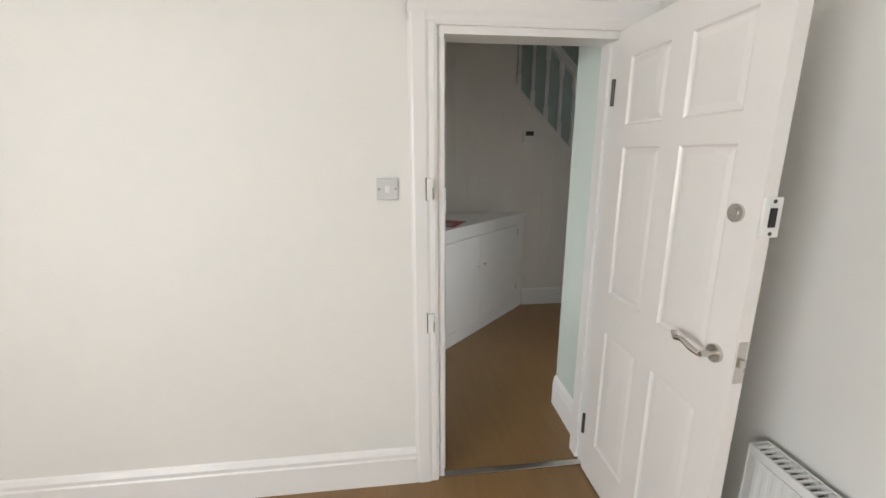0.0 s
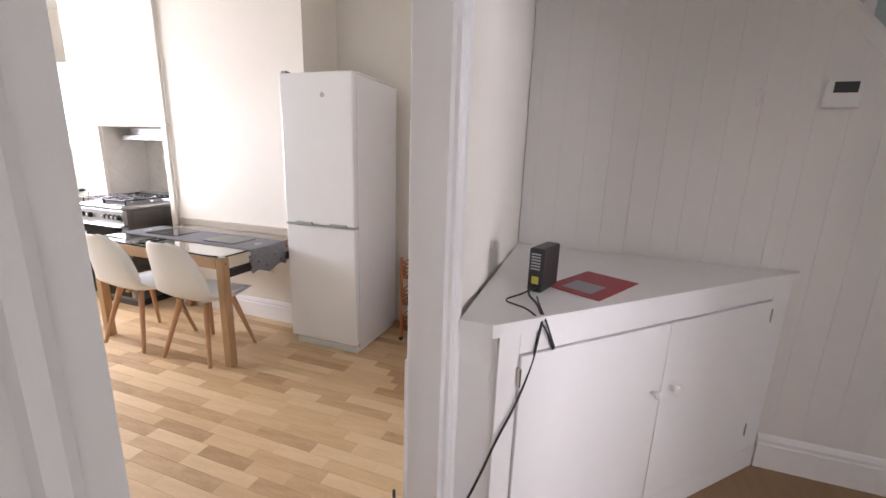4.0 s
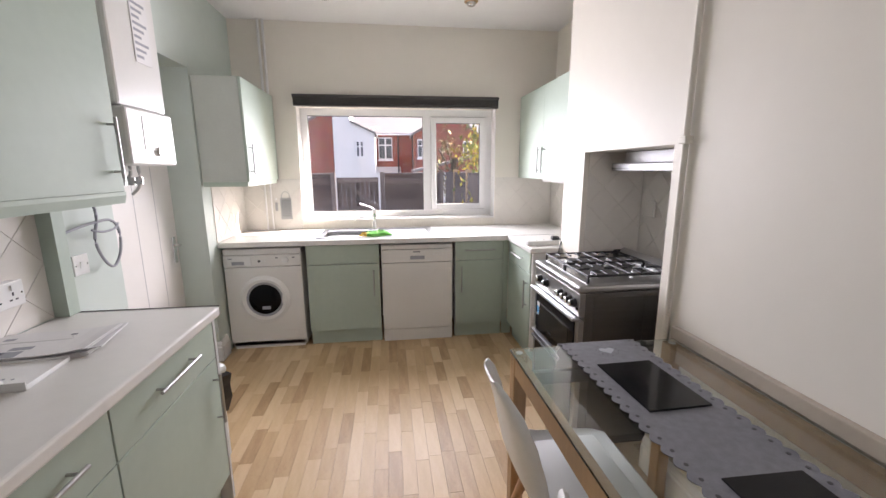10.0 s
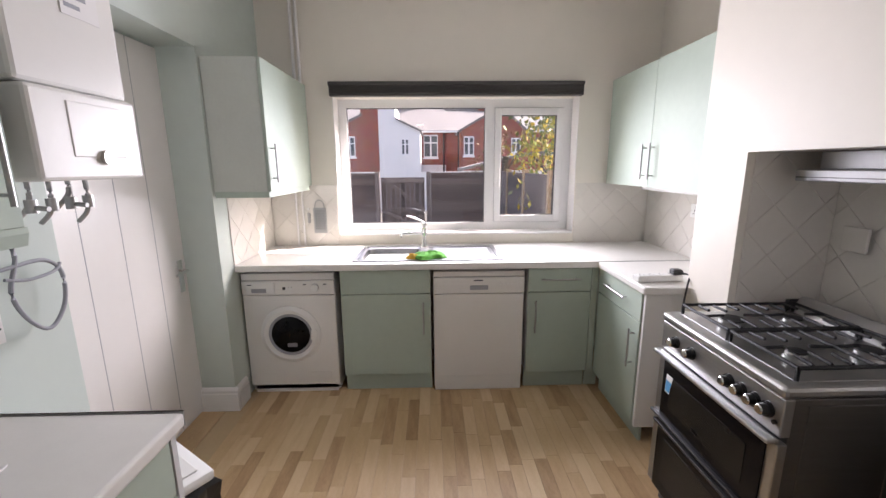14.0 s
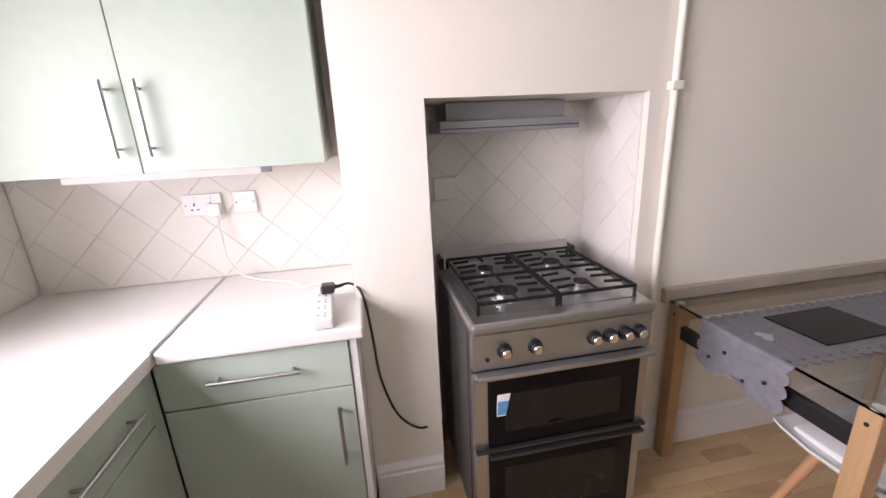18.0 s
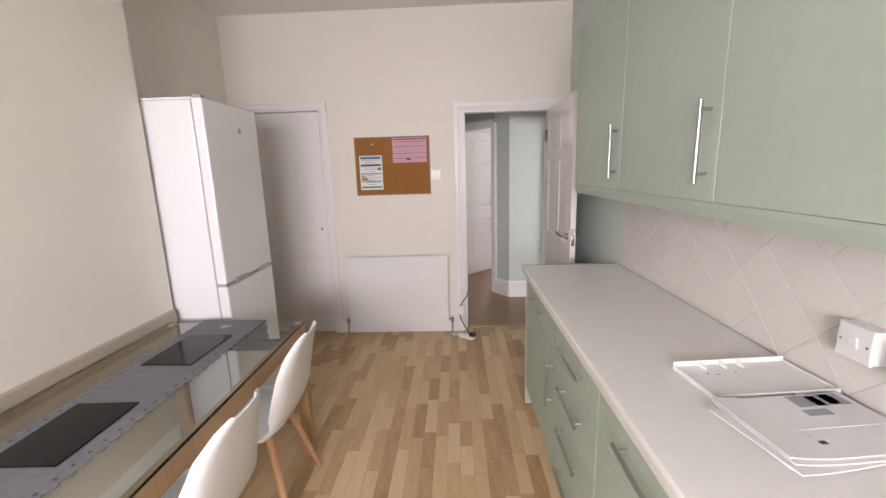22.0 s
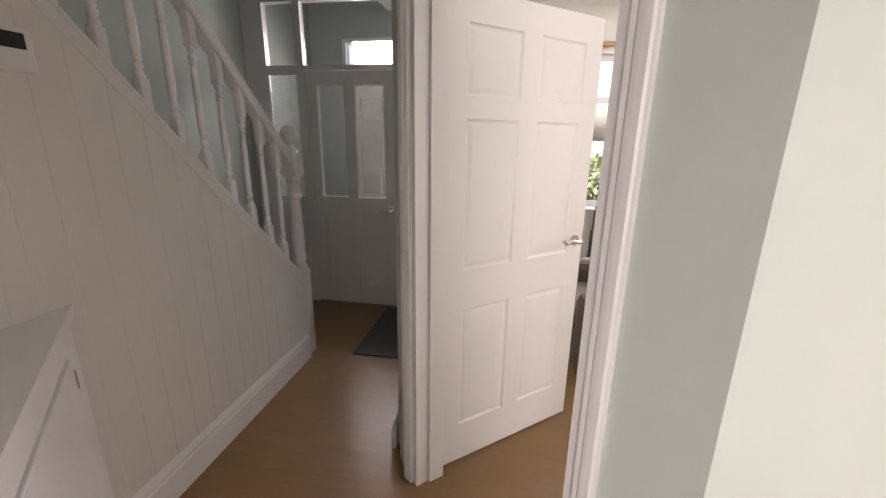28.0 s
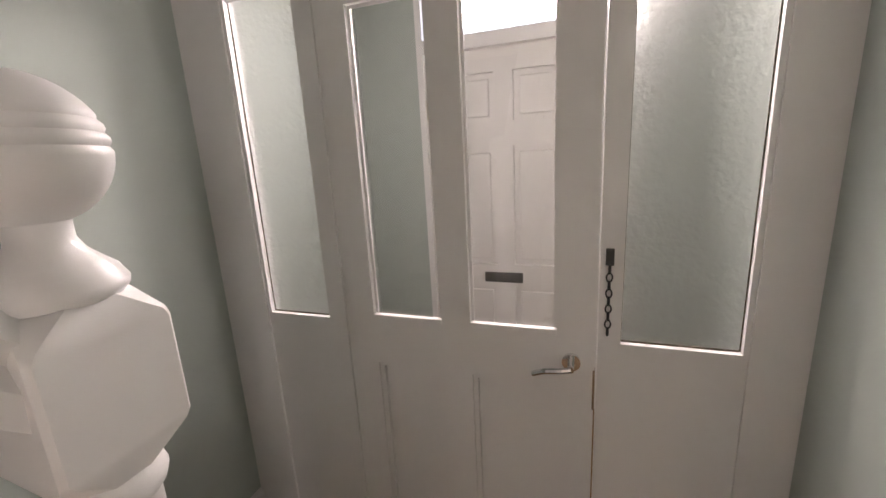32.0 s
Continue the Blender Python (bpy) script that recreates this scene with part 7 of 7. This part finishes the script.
M_BRICK = brickwork("red_brick", (0.42, 0.10, 0.06), (0.34, 0.075, 0.05), (0.40, 0.32, 0.27))
M_BRICK2 = brickwork("orange_brick", (0.48, 0.15, 0.07), (0.40, 0.11, 0.06), (0.42, 0.34, 0.28))
M_RENDER = mat("white_render", (0.74, 0.74, 0.73), 0.8, vary=0.05, scale=1)
M_ROOF = mat("slate_roof", (0.20, 0.19, 0.185), 0.7, vary=0.25, scale=3, bump=0.3, bump_scale=10)
M_DARKPANE = mat("dark_window_pane", (0.10, 0.11, 0.12), 0.12)
M_FENCE = ramp_of(mat("weathered_fence", (0.2, 0.16, 0.12), 0.85, scale=3, per=0.5, bump=0.2, bump_scale=40, grain=(1, 1, 9)), [(0.2, (0.095, 0.068, 0.056)), (0.8, (0.21, 0.158, 0.132))])
# weathered wood, lightened to stand for light caught by braces, rails and posts
M_FENCE3 = ramp_of(mat("fence_rail_lit", (0.25, 0.2, 0.16), 0.85, scale=3, per=0.4, bump=0.2, bump_scale=40, grain=(1, 1, 9)), [(0.2, (0.16, 0.125, 0.105)), (0.8, (0.29, 0.235, 0.20))])
M_FENCE2 = ramp_of(mat("golden_fence", (0.3, 0.2, 0.1), 0.85, scale=3, per=0.5, bump=0.2, bump_scale=40, grain=(1, 1, 9)), [(0.2, (0.30, 0.20, 0.11)), (0.8, (0.50, 0.36, 0.22))])
GZ = -0.22


def far_window(parent, x, y, z, w, h, arch=True):
    f = part("window", boxes((x - w / 2, x + w / 2, y - 0.06, y - 0.02, z, z + h)), M_UPVC, parent)
    for s in (-1, 1):
        part("pane", boxes((x + s * w / 4 - w / 4 + 0.05, x + s * w / 4 + w / 4 - 0.05, y - 0.07, y - 0.055, z + 0.08, z + h * 0.62)), M_DARKPANE, f)
        part("pane", boxes((x + s * w / 4 - w / 4 + 0.05, x + s * w / 4 + w / 4 - 0.05, y - 0.07, y - 0.055, z + h * 0.68, z + h - 0.08)), M_DARKPANE, f)
    part("sill", boxes((x - w / 2 - 0.06, x + w / 2 + 0.06, y - 0.10, y - 0.01, z - 0.1, z)), M_RENDER, f)


# terrace: main walls at y 31, rear wings at y 28
HY = 31.0
SX0 = 0.2
def wing(h, outline, y0, y1, m, name="rear_wing"):
    return part(name, prism(bmesh.new(), outline, "y", y0, y1), m, h)


def slope_roof(h, a, b, y0, y1, t=0.14):
    """A roof slab between two edge points (x, z)."""
    return part("wing_roof", prism(bmesh.new(), [a, b, (b[0], b[1] + t), (a[0], a[1] + t)], "y", y0, y1), M_ROOF, h)


def main_house(x0, x1, label, m, eave=3.95, ridge=5.75, far=34.0):
    h = thing("terrace_house", (SX0, 0, 0), 0, label, "house", "terrace behind the garden")
    part("wall", boxes((x0, x1, HY, HY + 6.0, GZ, eave)), m, h)
    part("roof", prism(bmesh.new(), [(HY - 0.25, eave - 0.12), (far, ridge), (HY + 6.2, eave - 0.12), (HY + 6.2, eave - 0.25), (far, ridge - 0.15), (HY - 0.25, eave - 0.25)], "x", x0, x1), M_ROOF, h)
    for k in range(int((x1 - x0) / 0.45)):
        part("ridge_tile", boxes((x0 + k * 0.45, x0 + k * 0.45 + 0.41, far - 0.12, far + 0.12, ridge - 0.03, ridge + 0.09 + 0.03 * (k % 2))), M_ROOF, h)
    part("gutter", boxes((x0, x1, HY - 0.32, HY - 0.2, eave - 0.26, eave - 0.16)), M_UPVC, h)
    return h


def stack(h, x0, x1, y0, y1, z0, z1, pots=2):
    c_ = part("chimney", boxes((x0, x1, y0, y1, z0, z1), (x0 - 0.06, x1 + 0.06, y0 - 0.06, y1 + 0.06, z1 - 0.25, z1 - 0.1)), M_BRICK, h)
    for k in range(pots):
        q = x0 + (x1 - x0) * (k + 0.5) / pots
        part("chimney_pot", lathe(bmesh.new(), [(0.12, z1 - 0.01), (0.10, z1 + 0.32), (0.13, z1 + 0.38)], 10, (q, (y0 + y1) / 2, 0)), M_BRICK2, c_)


ha = main_house(-12.0, 0.6, "red brick terrace house with a slate roof", M_BRICK, ridge=5.9)
wing(ha, [(-2.1, GZ), (0.58, GZ), (0.58, 4.95), (-0.45, 4.40), (-2.1, 3.55)], 28.0, 31.0, M_BRICK)
slope_roof(ha, (-2.25, 3.50), (-0.30, 4.45), 27.9, 31.0)
stack(ha, -0.42, 0.56, 28.02, 28.7, 4.3, 5.16, 1)
far_window(ha, -1.10, 28.0, 2.12, 0.62, 1.17)
far_window(ha, -5.0, HY, 2.1, 0.9, 1.3)
hb = main_house(0.6, 4.6, "white rendered and red brick terrace house", M_BRICK, ridge=5.72)
wing(hb, [(0.6, GZ), (3.0, GZ), (3.0, 3.55), (1.58, 4.22), (1.58, 4.95), (0.6, 5.12)], 28.0, 31.0, M_RENDER)
slope_roof(hb, (1.6, 4.22), (3.12, 3.50), 27.9, 31.0, 0.10)
far_window(hb, 2.12, 28.0, 2.18, 0.45, 0.98)
far_window(hb, 3.60, HY, 2.12, 0.92, 1.45)
part("render_band", boxes((3.0, 4.6, HY - 0.03, HY + 0.01, GZ, 1.65)), M_RENDER, hb)
stack(hb, 2.02, 2.70, 33.7, 34.3, 4.4, 6.35, 2)
stack(hb, 1.30, 2.0, 33.8, 34.2, 5.2, 6.05, 2)
part("roof_dish", lathe(bmesh.new(), [(0.02, 0), (0.2, 0.05), (0.26, 0.12), (0.25, 0.13), (0.18, 0.07), (0.01, 0.03)], 16, (2.95, 30.6, 4.05)), M_UPVC, hb, "small satellite dish")
hc = main_house(4.6, 12.0, "orange and red brick terrace house with a gabled rear wing", M_BRICK, ridge=5.5)
wing(hc, [(5.39, GZ), (9.9, GZ), (9.9, 2.95), (8.1, 4.5), (7.1, 4.5), (5.39, 3.55)], 28.0, 31.0, M_BRICK)
part("orange_side", boxes((5.37, 5.388, 28.0, 31.0, GZ, 3.5)), M_BRICK2, hc, "sunlit orange brick side wall")
slope_roof(hc, (5.22, 3.46), (7.2, 4.56), 27.9, 31.0)
slope_roof(hc, (8.0, 4.56), (10.05, 2.84), 27.9, 31.0)
stack(hc, 7.05, 8.15, 28.03, 28.6, 4.2, 4.82, 0)
stack(hc, 7.05, 7.7, 33.8, 34.2, 5.2, 5.75, 2)
far_window(hc, 5.85, 28.0, 2.15, 0.60, 1.10)
far_window(hc, 8.62, 28.0, 2.30, 0.55, 0.85)
part("down_pipe", cyl(bmesh.new(), (5.25, 28.1, GZ), (5.25, 28.1, 3.5), 0.05, seg=8), M_BLACK, hc)
part("down_pipe", cyl(bmesh.new(), (4.45, 30.9, GZ), (4.45, 30.9, 3.7), 0.05, seg=8), M_BLACK, hc)
hd_ = main_house(12.0, 22.0, "red brick terrace house half hidden by trees", M_BRICK, ridge=5.3)
far_window(hd_, 15.0, HY, 2.1, 0.9, 1.3)
ext = thing("brick_outhouse", (6.8, 21.0, GZ), 0, "low brick outhouse with a tiled lean-to roof", "outhouse")
part("wall", boxes((-1.6, 2.6, 0.2, 2.2, 0, 1.55)), M_RENDER, ext)
part("roof", prism(bmesh.new(), [(-1.7, 1.55), (1.1, 2.20), (2.7, 2.25), (2.7, 2.37), (1.1, 2.32), (-1.7, 1.67)], "y", 0.0, 2.4), M_ROOF, ext)
yard = thing("yard_wall", (2.5, 20.0, GZ), 0, "white painted yard wall behind the fence", "garden wall")
part("wall", boxes((-5.0, 3.0, 0, 0.22, 0, 1.55)), M_RENDER, yard)
FY = 14.0
FH = 1.58
fence = thing("garden_fence", (0, FY, GZ), 0, "dark weathered overlapping board garden fence", "fence")
for px in (-1.2, 0.65, 2.53, 3.82, 5.42):
    part("post", boxes((px - 0.055, px + 0.055, -0.06, 0.05, 0, FH + 0.04), bev=0.006), M_FENCE3, fence)
for a, b in ((-1.14, 0.59), (0.71, 2.47), (3.88, 5.36)):
    for k in range(11):
        part("slat", prism(bmesh.new(), [(0.0, 0.06 + k * 0.138), (-0.040, 0.06 + k * 0.138), (-0.008, 0.215 + k * 0.138), (0.006, 0.215 + k * 0.138)], "x", a, b), M_FENCE, fence)
    part("cap", boxes((a, b, -0.035, 0.03, FH - 0.04, FH)), M_FENCE, fence)
gate = thing("garden_gate", (2.62, FY, GZ), 0, "dark weathered boarded garden gate with diagonal braces", "gate")
for k in range(9):
    part("board", boxes((k * 0.122, k * 0.122 + 0.117, -0.01, 0.012, 0.08, FH - 0.10)), M_FENCE, gate)
for z in (0.12, 0.62, FH - 0.22):
    part("rail", boxes((0.0, 1.10, -0.045, -0.01, z, z + 0.09)), M_FENCE3, gate)
part("brace", prism(bmesh.new(), [(0.0, FH - 0.13), (0.12, FH - 0.13), (1.10, 0.71), (0.98, 0.71)], "y", -0.05, -0.012), M_FENCE3, gate)
part("brace", prism(bmesh.new(), [(0.0, 0.62), (0.12, 0.62), (1.10, 0.20), (0.98, 0.20)], "y", -0.05, -0.012), M_FENCE3, gate)
side = thing("side_fence", (5.55, 7.6, GZ), 0, "weathered overlapping board side fence with posts", "fence")
for k in range(4):
    y0_ = k * 1.58
    m_ = M_FENCE2 if k < 1 else M_FENCE
    part("post", boxes((-0.05, 0.05, y0_ - 0.05, y0_ + 0.05, 0, 1.68)), M_FENCE2, side)
    for j in range(11):
        part("slat", prism(bmesh.new(), [(0.0, 0.08 + j * 0.138), (-0.040, 0.08 + j * 0.138), (-0.008, 0.235 + j * 0.138), (0.006, 0.235 + j * 0.138)], "y", y0_ + 0.05, y0_ + 1.53), m_, side)
    part("cap", boxes((-0.03, 0.03, y0_ + 0.05, y0_ + 1.53, 1.58, 1.62)), m_, side)


def tree(at, height, spread, colors, label, seed, n=2600, leaf=0.07, low=0.25):
    """A tapered trunk with limbs and a crown of many small leaves in uneven clumps."""
    rg = random.Random(seed)
    t = thing("tree", at, 0, label, "tree")
    bark = mat("bark", (0.10, 0.075, 0.055), 0.9, vary=0.3, scale=6, bump=0.5)
    bm = tube(bmesh.new(), [(0, 0, 0), (0.05, 0.03, height * 0.25), (-0.03, 0.02, height * 0.5), (0.04, 0, height * 0.8)], 0.09)
    tips = []
    for k in range(11):
        a, z = rg.uniform(0, 6.28), height * rg.uniform(low * 0.7, 0.75)
        tip = Vector((math.cos(a) * spread * rg.uniform(0.5, 0.95), math.sin(a) * spread * rg.uniform(0.5, 0.95), z + height * rg.uniform(0.08, 0.28)))
        tube(bm, [(0, 0, z * 0.8), tip * 0.5 + Vector((0, 0, z * 0.45)), tip], 0.025, 6)
        tips.append(tip)
    part("trunk", bm, bark, t)
    for c, colour in enumerate(colors):
        m = ramp_of(mat("leaves", colour, 0.6, per=1.0, island=True, scale=4), [(0.2, tuple(v * 0.7 for v in colour)), (0.8, tuple(min(1, v * 1.4) for v in colour))])
        verts, faces = [], []
        for k in range(n // len(colors)):
            base = rg.choice(tips) if rg.random() < 0.8 else Vector((0, 0, height * rg.uniform(low, 0.95)))
            p = base + Vector((rg.gauss(0, spread * 0.24), rg.gauss(0, spread * 0.24), rg.gauss(0, height * 0.085)))
            q = Euler((rg.uniform(0, 6.28), rg.uniform(0, 6.28), rg.uniform(0, 6.28))).to_matrix()
            s = leaf * rg.uniform(0.6, 1.3)
            i = len(verts)
            for u, v in ((-s, 0), (0, -s * 0.45), (s, 0), (0, s * 0.45)):
                verts.append(tuple(p + q @ Vector((u, v, 0))))
            faces.append((i, i + 1, i + 2, i + 3))
        me = bpy.data.meshes.new("crown")
        me.from_pydata(verts, [], faces)
        me.materials.append(m)
        ob = new("crown", me)
        ob.parent = t
        ob["kind"] = "stuff"
    return t


tree((6.35, 10.8, GZ), 3.1, 1.0, ((0.62, 0.46, 0.06), (0.40, 0.36, 0.06), (0.20, 0.24, 0.05)), "garden shrub tree with yellow and green autumn leaves", 3, 4200, 0.06)
tree((8.6, 14.5, GZ), 4.9, 1.8, ((0.07, 0.12, 0.03), (0.16, 0.17, 0.03)), "dark green garden tree behind the fence", 8, 3600, 0.10)
tree((5.9, 14.9, GZ), 2.5, 0.7, ((0.22, 0.15, 0.04), (0.12, 0.14, 0.04)), "sparse brown garden bush by the fence", 11, 900, 0.05)
hedge = tagged(new("hedge"), "green clipped hedge outside the front window", "hedge", kind="stuff")
rg = random.Random(5)
verts, faces = [], []
for k in range(6000):
    p = Vector((rg.uniform(-4, 6), -6.2 + rg.gauss(0, 0.22), GZ + 1.45 * math.sqrt(rg.random()) + rg.gauss(0, 0.06)))
    q = Euler((rg.uniform(0, 6.28), rg.uniform(0, 6.28), rg.uniform(0, 6.28))).to_matrix()
    i = len(verts)
    for u, v in ((-0.07, 0), (0, -0.04), (0.07, 0), (0, 0.04)):
        verts.append(tuple(p + q @ Vector((u, v, 0))))
    faces.append((i, i + 1, i + 2, i + 3))
me = bpy.data.meshes.new("hedge_leaves")
me.from_pydata(verts, [], faces)
me.materials.append(ramp_of(mat("hedge_leaves", (0.06, 0.11, 0.03), 0.6, per=1.0, island=True), [(0.2, (0.035, 0.065, 0.02)), (0.8, (0.10, 0.17, 0.05))]))
ob = new("leaves", me)
ob.parent = hedge


# ---- kitchen tiles ----
TS = 0.1535
def backing(name, spec, label):
    return structure(name, boxes(spec), M_GROUT, label, "tiles")
t = backing("tiles_left", (KW, KW + 0.004, 2.70, 4.545, 0.912, 1.345), "cream glazed tiles laid diagonally behind the worktop")
diagonal_tiles(t, (KW + 0.004, 2.70, 0.912), (0, 1, 0), (0, 0, 1), (1, 0, 0), 1.845, 0.433, TS, M_TILE)
t = backing("tiles_window_left", (2.674, 3.186, KN - 0.004, KN, 0.912, 1.385), "cream glazed tiles laid diagonally beside the window")
diagonal_tiles(t, (2.674, KN - 0.004, 0.912), (1, 0, 0), (0, 0, 1), (0, -1, 0), 0.512, 0.473, TS, M_TILE)
t = backing("tiles_pier", (2.67, 2.674, 6.17, KN - 0.005, 0.912, 1.385), "cream glazed tiles on the side pier")
diagonal_tiles(t, (2.674, 6.17, 0.912), (0, 1, 0), (0, 0, 1), (1, 0, 0), 0.67, 0.473, TS, M_TILE)
t = backing("tiles_window_right", (5.066, KE - 0.005, KN - 0.004, KN, 0.912, 1.385), "cream glazed tiles laid diagonally beside the window")
diagonal_tiles(t, (5.066, KN - 0.004, 0.912), (1, 0, 0), (0, 0, 1), (0, -1, 0), 0.575, 0.473, TS, M_TILE)
t = backing("tiles_right", (KE - 0.004, KE, 5.62, KN - 0.005, 0.912, 1.385), "cream glazed tiles laid diagonally behind the worktop")
diagonal_tiles(t, (KE - 0.004, 5.62, 0.912), (0, 1, 0), (0, 0, 1), (-1, 0, 0), 1.225, 0.473, TS, M_TILE)
t = backing("tiles_recess", (KE - 0.004, KE, 4.517, 5.328, 0.0, 1.565), "cream glazed tiles laid diagonally behind the cooker")
diagonal_tiles(t, (KE - 0.004, 4.517, 0.70), (0, 1, 0), (0, 0, 1), (-1, 0, 0), 0.811, 0.865, TS, M_TILE)
t = backing("tiles_recess_north", (BX + 0.032, KE - 0.005, 5.326, 5.330, 0.0, 1.565), "cream glazed tiles on the side of the cooker recess")
diagonal_tiles(t, (BX + 0.032, 5.326, 0.70), (1, 0, 0), (0, 0, 1), (0, -1, 0), 0.375, 0.865, TS, M_TILE)
t = backing("tiles_recess_south", (BX + 0.032, KE - 0.005, 4.515, 4.519, 0.0, 1.565), "cream glazed tiles on the side of the cooker recess")
diagonal_tiles(t, (BX + 0.032, 4.519, 0.70), (1, 0, 0), (0, 0, 1), (0, 1, 0), 0.375, 0.865, TS, M_TILE)

# ---- kitchen floor strips ----
rng = random.Random(21)
SW = 0.069
cache = {}
rest_v, rest_f = [], []
singles = 0
c = 0
x = 2.73
while x < 5.62:
    y = 1.40 - rng.uniform(0, 0.4)
    while y < 6.80:
        L = rng.choice((0.22, 0.28, 0.34, 0.40, 0.46))
        a, b = max(y, 1.40), min(y + L, 6.82)
        y += L
        if b - a < 0.03:
            continue
        g = 0.00025
        near = 3.28 < x < 4.52 and 1.9 < (a + b) / 2 < 5.9 and singles < 298 and a > 1.41
        if near:
            key = L
            if key not in cache:
                bm = bmesh.new()
                A = [bm.verts.new(p) for p in ((g, g, -0.004), (SW - g, g, -0.004), (SW - g, L - g, -0.004), (g, L - g, -0.004))]
                B = [bm.verts.new(p) for p in ((g + 0.0004, g + 0.0004, 0.0), (SW - g - 0.0004, g + 0.0004, 0.0), (SW - g - 0.0004, L - g - 0.0004, 0.0), (g + 0.0004, L - g - 0.0004, 0.0))]
                for k in range(4):
                    bm.faces.new((A[k], A[(k + 1) % 4], B[(k + 1) % 4], B[k]))
                bm.faces.new(B)
                cache[key] = finish(bm, "floor_strip", M_STRIP)
            ob = new("floor_strip", cache[key])
            ob.parent = floor_kitchen
            ob.location = (x, a, 0.0)
            singles += 1
        else:
            i = len(rest_v)
            x1 = min(x + SW, 5.64)
            rest_v += [(x + g, a + g, -0.004), (x1 - g, a + g, -0.004), (x1 - g, b - g, -0.004), (x + g, b - g, -0.004), (x + g + 0.0004, a + g + 0.0004, 0.0), (x1 - g - 0.0004, a + g + 0.0004, 0.0), (x1 - g - 0.0004, b - g - 0.0004, 0.0), (x + g + 0.0004, b - g - 0.0004, 0.0)]
            rest_f += [(i + 4, i + 5, i + 6, i + 7)] + [(i + k, i + (k + 1) % 4, i + 4 + (k + 1) % 4, i + 4 + k) for k in range(4)]
    x += SW
me = bpy.data.meshes.new("floor_strips_rest")
me.from_pydata(rest_v, [], rest_f)
me.materials.append(M_STRIPJ)
ob = new("floor_strips", me)
ob.parent = floor_kitchen
ob["kind"] = "stuff"
